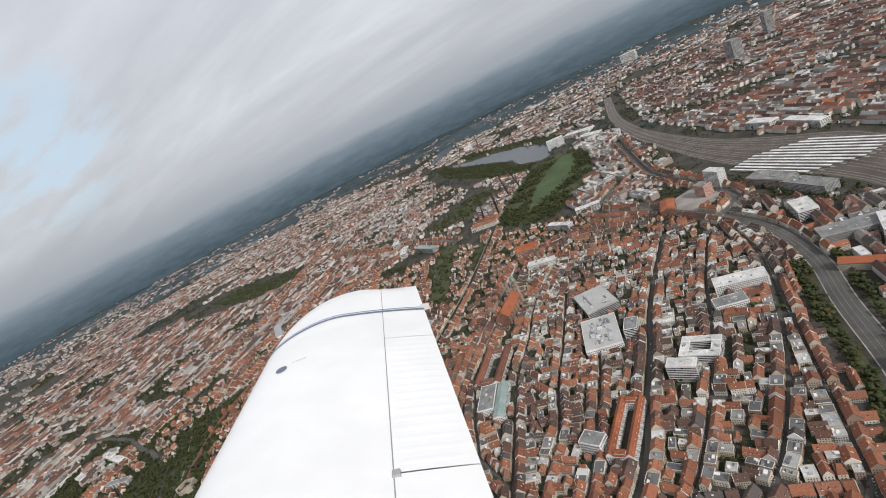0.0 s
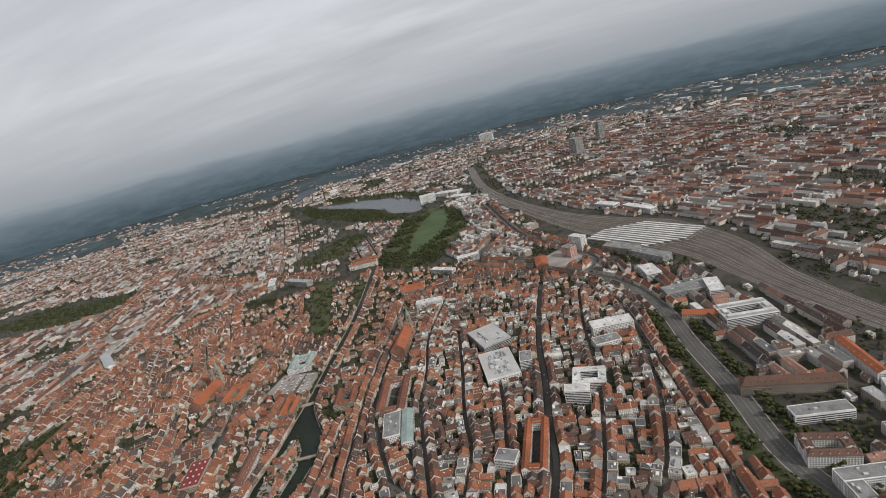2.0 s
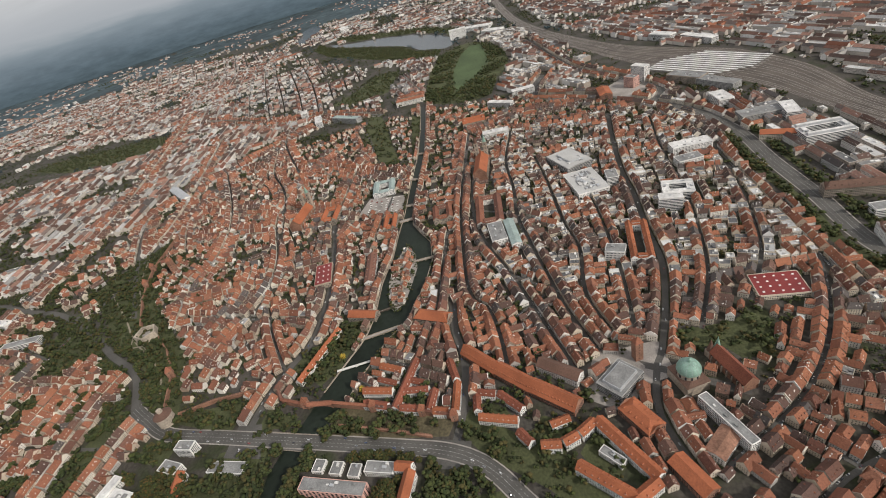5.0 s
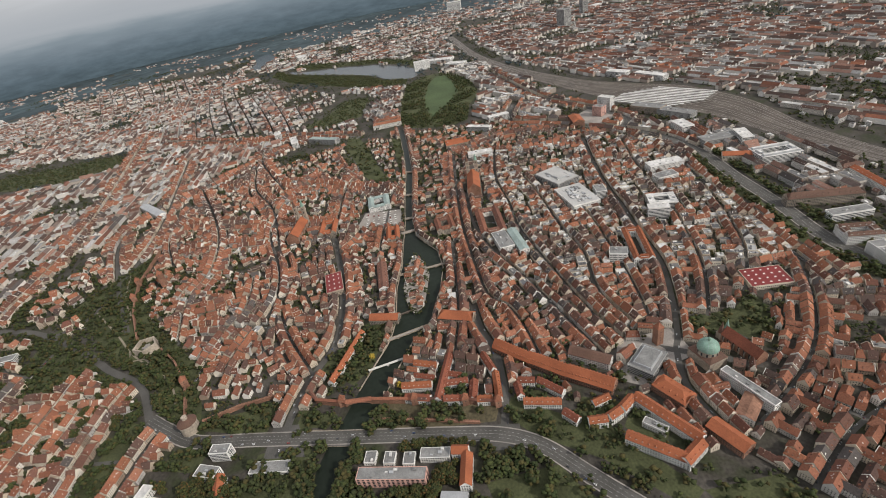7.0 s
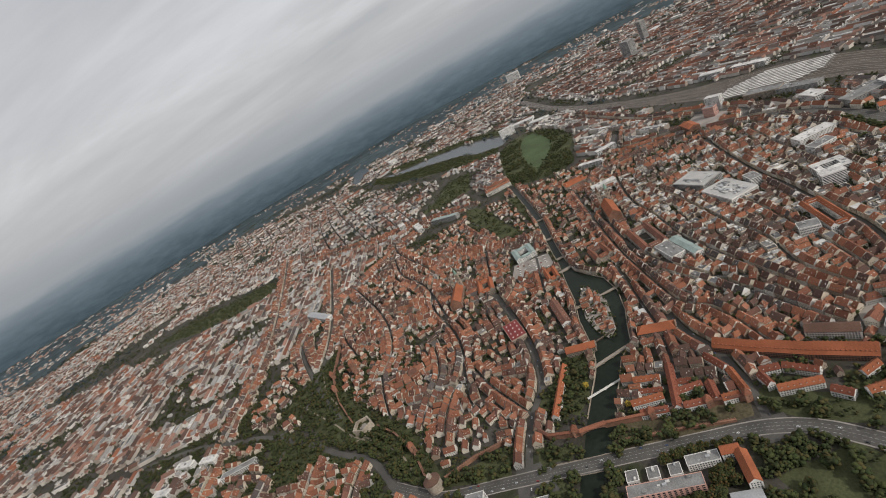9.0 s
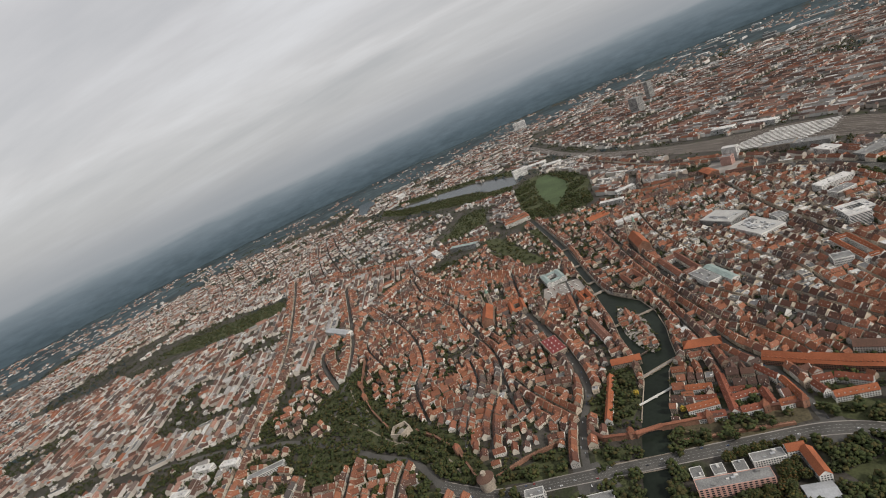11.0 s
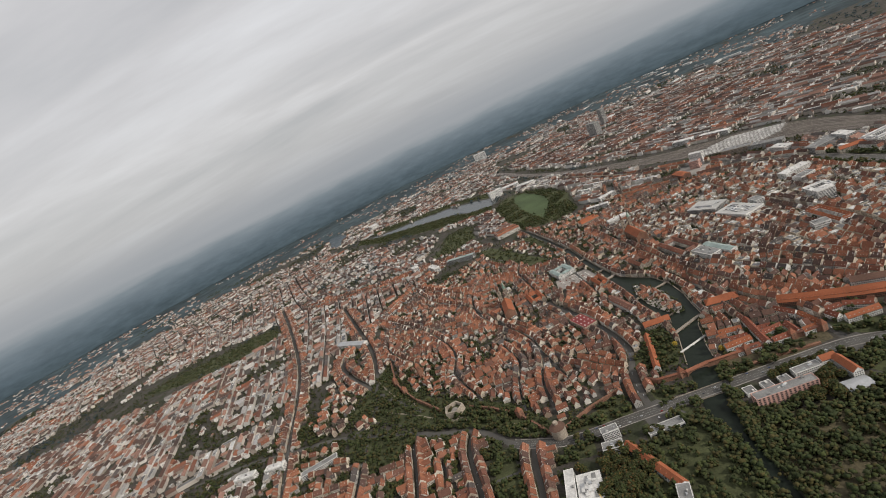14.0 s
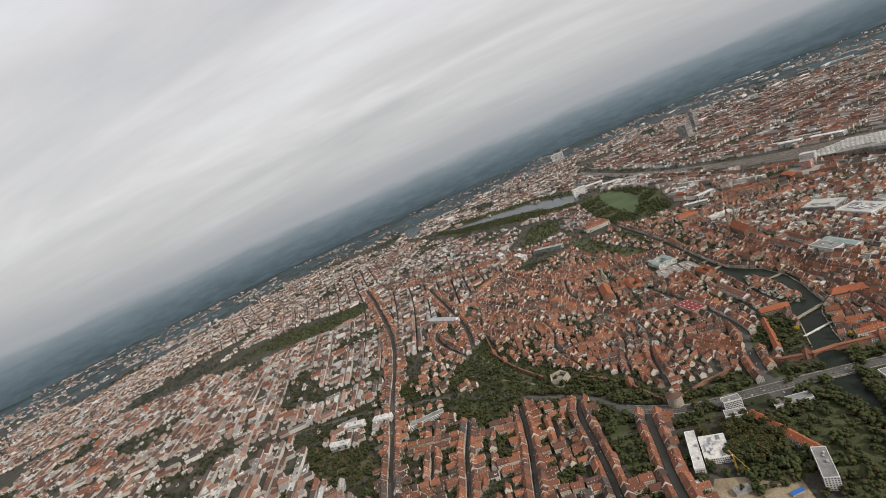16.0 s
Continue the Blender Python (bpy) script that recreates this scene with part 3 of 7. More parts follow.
ROADS = {       # line, width
    "ring_road_west": ([(-150, 20), (-110, 52), (-70, 92), (-47, 115), (-36, 138), (-31, 170), (-27, 204), (-21, 257), (-16, 301), (-11, 345), (2, 371), (14, 391)], 9.4),
    "ring_road_castle": ([(14, 391), (51, 418), (76, 460), (106, 503), (148, 580), (164, 643), (182, 700), (190, 800)], 6),
    "river_gate_street": ([(-27, 280), (1, 279), (37, 271), (72, 259), (134, 264), (207, 281), (274, 301)], 5.5),
    "hospital_gate_street": ([(-40, 137), (-17, 133), (7, 132), (35, 134), (61, 142), (90, 146)], 5.0),
    "south_ring_road": ([(-60, -230), (20, -184), (72, -160), (112, -148), (173, -147), (241, -142), (306, -140), (374, -122), (430, -82), (491, -19), (540, 56), (633, 33)], 13),
    "station_road": ([(430, -82), (470, -105), (560, -60), (650, -10), (900, 50)], 9),
    "west_junction_road": ([(20, -184), (60, -230), (150, -290), (230, -330)], 8),
    "church_street": ([(-60, 10), (-20, 20), (11, 14), (27, 7), (69, -6), (114, -15), (162, -15), (220, -17), (262, -16), (330, -20), (420, -30)], 4),
    "tower_street": ([(14, 57), (22, 40), (12, 14), (-10, -30)], 5),
    "north_main_street": ([(-60, 600), (12, 616), (85, 628), (186, 647), (288, 662), (440, 697), (690, 782), (900, 860)], 5),
    "north_street_a": ([(51, 424), (26, 429), (-22, 426), (-58, 424), (-110, 423)], 3.4),
    "north_street_b": ([(1, 375), (-15, 379), (-48, 382), (-77, 385), (-130, 386)], 4.4),
    "north_street_c": ([(76, 482), (65, 482), (9, 479), (-54, 480), (-110, 482)], 3.4),
    "north_street_d": ([(110, 536), (71, 538), (19, 539), (-27, 536), (-80, 536)], 3.4),
    "moat_street": ([(137, 565), (159, 533), (254, 535), (350, 551), (482, 590), (640, 640)], 4.5),
    "ring_north": ([(598, 309), (646, 401), (688, 545), (796, 761)], 9),
    "moat_road_north": ([(126, 472), (220, 536), (348, 600), (440, 560), (560, 470), (650, 400)], 5),
}
ALLEYS = [      # narrower streets, whose ground is the town's
    ([(44, -116), (110, -114), (170, -112), (240, -110), (320, -108), (372, -98)], 2.2),
    ([(17, 103), (48, 108), (80, 117), (103, 133), (178, 143), (238, 148), (330, 150), (440, 150)], 3),
    ([(9, 59), (53, 75), (119, 99), (172, 122), (235, 136), (306, 138)], 3.6),
    ([(29, 45), (67, 59), (102, 68), (149, 79), (207, 91), (259, 93), (330, 100), (420, 92)], 3.4),
    ([(41, 33), (85, 45), (138, 42), (182, 50), (260, 58), (326, 67)], 3.4),
    ([(47, 19), (105, 16), (151, 17), (207, 20), (264, 29)], 3),
    ([(40, -20), (90, -40), (150, -52), (220, -60), (300, -62), (380, -70)], 3),
    ([(60, -56), (110, -82), (180, -98), (240, -104), (330, -104), (400, -90)], 3),
    ([(90, -40), (98, -110)], 2.6), ([(160, -50), (160, -120)], 2.6), ([(240, -60), (236, -115)], 2.6), ([(330, -60), (330, -110)], 2.6),
    ([(330, 100), (335, 20), (330, -60)], 3), ([(420, 92), (410, 20), (420, -60)], 3), ([(440, 150), (480, 85), (470, 0)], 3.2),
    ([(33, 346), (75, 344), (133, 330), (191, 340), (282, 376), (373, 378), (446, 352)], 3),
    ([(37, 272), (80, 300), (113, 316)], 2.6), ([(43, 371), (94, 365), (130, 356), (177, 364)], 2.6),
    ([(71, 322), (133, 330)], 2.6), ([(231, 351), (343, 390), (425, 440), (520, 470)], 3),
    ([(97, 407), (165, 428), (221, 424), (318, 457), (456, 534)], 3), ([(90, 267), (97, 297), (106, 351), (115, 409)], 2.6),
    ([(207, 281), (245, 272), (258, 372), (272, 483)], 3), ([(326, 205), (366, 270), (423, 381), (468, 504)], 3),
    ([(141, 440), (145, 384), (170, 334), (185, 278)], 2.6), ([(287, 296), (302, 385), (341, 506)], 3),
    ([(272, 293), (383, 297), (439, 288), (553, 332)], 3), ([(240, 480), (318, 520), (400, 520)], 2.6), ([(200, 235), (320, 232), (360, 225)], 2.8),
    ([(401, 390), (538, 465), (600, 480)], 3), ([(14, 132), (30, 168), (40, 196)], 2.4), ([(-6, 170), (60, 160), (100, 158), (200, 160)], 2.4),
    ([(-52, -4), (-10, -58), (40, -92), (98, -114)], 2.8), ([(-30, -34), (-70, -70), (-120, -90)], 2.8), ([(-10, -58), (-30, -110), (-40, -160)], 2.8),
    ([(40, -92), (30, -140), (10, -172)], 2.6), ([(-90, -10), (-60, -50), (-30, -110), (20, -150)], 2.8),
    ([(20, 210), (-4, 165), (-8, 140)], 2.2), ([(95, 70), (120, 99)], 2.4), ([(180, 50), (210, 92), (236, 140)], 2.6), ([(60, 108), (90, 74)], 2.2),
]


def build_roads():
    for j, (name, (pts, w)) in enumerate(ROADS.items()):
        line = smooth(pts)
        strip(name, line, w, 0.068 + 0.002 * j, M["asphalt"], "wide grey asphalt street")
        for i in range(len(line) - 1):
            take(ribbon(line[i:i + 2], w + 2.0), 3)
        if w > 6:
            k = 0
            pav = Heap()
            for side in (1, -1):
                o = ribbon(line, w + 1.8)
                i_ = ribbon(line, w + 0.2)
                n = len(line)
                a = o[:n] if side > 0 else o[n:][::-1]
                b = i_[:n] if side > 0 else i_[n:][::-1]
                v = [(x, y, 0.16) for x, y in a] + [(x, y, 0.16) for x, y in b] + [(x, y, 0.0) for x, y in b]
                pav.add(v, [(i, i + 1, n + i + 1, n + i) for i in range(n - 1)] + [(n + i, n + i + 1, 2 * n + i + 1, 2 * n + i) for i in range(n - 1)])
            tagged(pav.make("pavement", [M["paving"]]), "pale raised pavement along the street", kind="structure")
            dash = Heap()
            for off in ((0,) if w < 8 else (-w / 4, 0, w / 4)):
                run = 0.0
                for (x0, y0), (x1, y1) in zip(line, line[1:]):
                    n = math.hypot(x1 - x0, y1 - y0)
                    ux, uy = (x1 - x0) / n, (y1 - y0) / n
                    s = 0.0
                    while s < n:
                        c = (x0 + ux * s - uy * off, y0 + uy * s + ux * off)
                        p = place(*c, math.atan2(uy, ux))
                        dash.add([p(0, -0.07, 0.108), p(1.4, -0.07, 0.108), p(1.4, 0.07, 0.108), p(0, 0.07, 0.108)], [(0, 1, 2, 3)])
                        s += 3.2 if off else 2.2
            tagged(dash.make("lane_markings", [M["paint"]]), "white dashed lane lines painted on asphalt", kind="stuff")
    for j, (pts, w) in enumerate(ALLEYS):
        line = smooth(pts)
        for i in range(len(line) - 1):
            take(ribbon(line[i:i + 2], w + 0.4), 4)
        strip("lane", line, w, 0.112 + 0.0022 * j, M["asphalt"], "narrow grey old-town street")


build_roads()
for k, line in enumerate(([(22, 374), (50, 392), (70, 418), (96, 452), (124, 480), (160, 520), (186, 548)], [(70, 418), (84, 432), (84, 446), (96, 452)], [(124, 480), (150, 482), (186, 508), (240, 532)])):
    strip("garden_path", smooth(line), 1.6, 0.0675 + 0.0007 * k, M["gravel"], "pale gravel path through the castle gardens")
SQUARES = {"market_square": [(250, 215), (292, 218), (296, 262), (262, 268)], "church_square": [(0, 22), (30, 30), (34, 8), (6, 4)],
           "station_square": [(455, -60), (500, -30), (540, -70), (490, -105)], "west_crossing": [(-48, 126), (-30, 126), (-28, 146), (-46, 148)],
           "hall_gate_square": [(-34, 262), (-8, 272), (-8, 290), (-32, 290)]}
for name, q in SQUARES.items():
    sheet(name, q, 0.066, M["asphalt" if "cross" in name or "gate" in name else "paving"], "paved open town square")
    take(q, 3)

# the railway: a fan of tracks south of the old town
RAIL_LINE = [(-60, -420), (100, -330), (231, -284), (337, -254), (445, -236), (540, -190), (619, -130), (722, -70), (920, 12), (1152, 73), (1500, 120)]
RAIL_WIDTH = [26, 28, 32, 46, 78, 104, 76, 48, 32, 24, 20]


def build_railway():
    line = smooth(RAIL_LINE, 6)
    wide = np.interp(np.linspace(0, 1, len(line)), np.linspace(0, 1, len(RAIL_WIDTH)), RAIL_WIDTH)

    def at(i, off):
        (x0, y0), (x1, y1) = line[max(i - 1, 0)], line[min(i + 1, len(line) - 1)]
        n = math.hypot(x1 - x0, y1 - y0)
        return line[i][0] - (y1 - y0) / n * off, line[i][1] + (x1 - x0) / n * off

    h = Heap()
    n = len(line)
    h.add([(*at(i, wide[i] / 2), 0.09) for i in range(n)] + [(*at(i, -wide[i] / 2), 0.09) for i in range(n)],
          [(n + i, n + i + 1, i + 1, i) for i in range(n - 1)])
    tagged(h.make("railway_bed", [M["ballast"]]), "brown ballast bed of the wide railway approach", kind="structure")
    for i in range(n - 1):
        take([at(i, wide[i] / 2 + 3), at(i + 1, wide[i + 1] / 2 + 3), at(i + 1, -wide[i + 1] / 2 - 3), at(i, -wide[i] / 2 - 3)], 3)
    rails = Heap()
    tracks = 17
    for k in range(tracks):
        q = (k / (tracks - 1) - 0.5) * 0.94 + 0.012 * math.sin(k * 2.3)
        if k in (4, 9, 13):
            continue
        for g in (-0.33, 0.33):
            v = []
            for i in range(n):
                x, y = at(i, wide[i] * q + g)
                x2, y2 = at(i, wide[i] * q + g + 0.26)
                v += [(x, y, 0.2), (x2, y2, 0.2)]
            rails.add(v, [(2 * i, 2 * i + 1, 2 * i + 3, 2 * i + 2) for i in range(n - 1)])
    tagged(rails.make("railway_tracks", [M["rail"]]), "many parallel steel rails fanning out", kind="stuff")


build_railway()


def platform_roof(x, y, a, w, d):
    p = place(x, y, a)
    e = new("platform_roof")
    e.location = (0, 0, 0)
    h = Heap()
    box(h, p, -w / 2, w / 2, -d / 2, d / 2, 2.2, 2.45)
    box(h, p, -w / 2, w / 2, -0.2, 0.2, 2.45, 2.6)
    h.make("roof", [M["canopy_roof"]], e)
    h = Heap()
    box(h, p, -w / 2 - 3, w / 2 + 3, -d / 2 + 0.2, d / 2 - 0.2, 0, 0.45)
    h.make("platform", [M["paving"]], e)
    for k in range(7):
        h = Heap()
        u = (k / 6 - 0.5) * (w - 4)
        box(h, p, u - 0.12, u + 0.12, -0.12, 0.12, 0.45, 2.2)
        h.make("post", [M["rail"]], e)
    return tagged(e, "long pale roof over a railway platform", "platform roof", "station platforms")


for k in range(12):
    off = -32 + 7.4 * k
    ux, uy = math.cos(radians(41)), math.sin(radians(41))
    platform_roof(534 - uy * off * 1.0 + ux * (k - 5) * 3, -190 + ux * off + uy * (k - 5) * 3, radians(41), 128 - 6 * abs(k - 6), 3.1)
take(spot(526, -182, radians(41), 150, 96), 3)


# ---------------------------------------------------------------- landmark buildings
def block(name, label, x, y, deg, w, d, hh, wall="wall_white", roof="flat_one", style="flat", rh=3.0, storey=1.5, gap=1.4, ww=0.8, wh=0.75,
          court=0.0, band=False, dormers=0, skylights=0, plant=3, attic=0.0, category="building", seed=0):
    """A single large building with its own walls, roof, window panes and roof details. court: depth of the wings round a yard."""
    rng = random.Random(hash((round(x), round(y))) % 9973 + seed)
    a = radians(deg)
    take(spot(x, y, a, w + 1.5, d + 1.5), 5)
    e = new(name)
    wings = [(0, 0, 0, w, d)]
    if court and d > 2 * court + 2:
        wings = [(0, d / 2 - court / 2, 0, w, court), (0, -d / 2 + court / 2, 0, w, court),
                 (w / 2 - court / 2, 0, 90, d - 2 * court, court), (-w / 2 + court / 2, 0, 90, d - 2 * court, court)]
    base = place(x, y, a)
    for (u, v, t, ww_, dd) in wings:
        c = base(u, v, 0)
        p = place(c[0], c[1], a + radians(t))
        hw, hr = Heap(), Heap()
        if style == "flat":
            box(hw, p, -ww_ / 2, ww_ / 2, -dd / 2, dd / 2, 0, hh)
            b = 0.3
            for (u0, u1, v0, v1) in ((-ww_ / 2, ww_ / 2, -dd / 2, -dd / 2 + b), (-ww_ / 2, ww_ / 2, dd / 2 - b, dd / 2),
                                     (-ww_ / 2, -ww_ / 2 + b, -dd / 2 + b, dd / 2 - b), (ww_ / 2 - b, ww_ / 2, -dd / 2 + b, dd / 2 - b)):
                box(hw, p, u0, u1, v0, v1, hh, hh + 0.35)
            box(hr, p, -ww_ / 2 + b, ww_ / 2 - b, -dd / 2 + b, dd / 2 - b, hh + 0.004, hh + 0.08)
        else:
            gable_walls(hw, p, ww_, dd, 0, hh, rh, 0)
            gable_roof(hr, p, ww_, dd, hh, rh, 0, hip=dd * 0.45 if style == "hip" else 0.0)
        wo = hw.make("wall", [M[wall]], e)
        ro = hr.make("roof", [M[roof]], e)
        if attic and style == "flat":
            h = Heap()
            q0, q1 = ww_ / 2 - attic, dd / 2 - attic
            box(h, p, -q0, q0, -q1, q1, hh + 0.08, hh + 1.9, taper=0.35)
            up = h.make("upper_storey", [M["metal"]], ro)
            h = Heap()
            box(h, p, -q0 + 0.8, q0 - 0.8, -q1 + 0.8, q1 - 0.8, hh + 1.904, hh + 2.05)
            h.make("upper_roof", [M[roof]], up)
        if style == "flat":
            for _ in range(plant):
                s = rng.uniform(0.5, 1.3 if plant < 20 else 2.6)
                if ww_ < 4 * s or dd < 3 * s:
                    continue
                uu, vv = rng.uniform(-0.36, 0.36) * ww_, rng.uniform(-0.28, 0.28) * dd
                h = Heap()
                box(h, p, uu - s, uu + s, vv - s * 0.6, vv + s * 0.6, hh + 0.08, hh + rng.uniform(0.6, 1.3))
                h.make("roof_plant", [M[rng.choice(("metal", "flat_white", "flat_one"))]], ro)
            for k in range(skylights):
                nx = max(2, int(skylights ** 0.5 * 1.3))
                uu = ((k % nx) + 0.5) / nx * (ww_ - 2) - (ww_ - 2) / 2
                vv = ((k // nx) + 0.5) / math.ceil(skylights / nx) * (dd - 2) - (dd - 2) / 2
                h = Heap()
                box(h, p, uu - 0.7, uu + 0.7, vv - 0.55, vv + 0.55, hh + 0.08, hh + 0.5, taper=0.12)
                h.make("skylight", [M["frame"]], ro)
        else:
            for side in (1, -1):
                for k in range(dormers):
                    h = Heap()
                    dormer(h, p, ((k + 0.5) / dormers - 0.5) * (ww_ - 1), side, dd, hh, rh, 0.85, 0, 1, 0.28)
                    h.make("dormer", [M[wall], M[roof]], ro)
        q = place(c[0], c[1], a + radians(t) + math.pi / 2)
        floors = max(1, int(hh / storey))
        single = x < -40 and y > 140
        h = Heap()
        for pp, length, vv in ((p, ww_, dd / 2), (p, ww_, -dd / 2), (q, dd, ww_ / 2), (q, dd, -ww_ / 2)):
            s = 1 if vv > 0 else -1
            for k in range(floors):
                zb = k * storey + 0.45
                n = 1 if band else max(1, int((length - 0.4) / gap))
                half = (length / 2 - 0.35) if band else ww / 2
                for i in range(n):
                    uu = (i - (n - 1) / 2) * gap
                    if single:
                        h = Heap()
                    box(h, pp, uu - half, uu + half, min(vv, vv + s * 0.05), max(vv, vv + s * 0.05), zb, zb + wh, 0)
                    if single:
                        h.make("window", [M["glass"]], wo)
        if not single:
            tagged(h.make("glazing", [M["glass"]], wo), kind="stuff")
    return tagged(e, label, category)


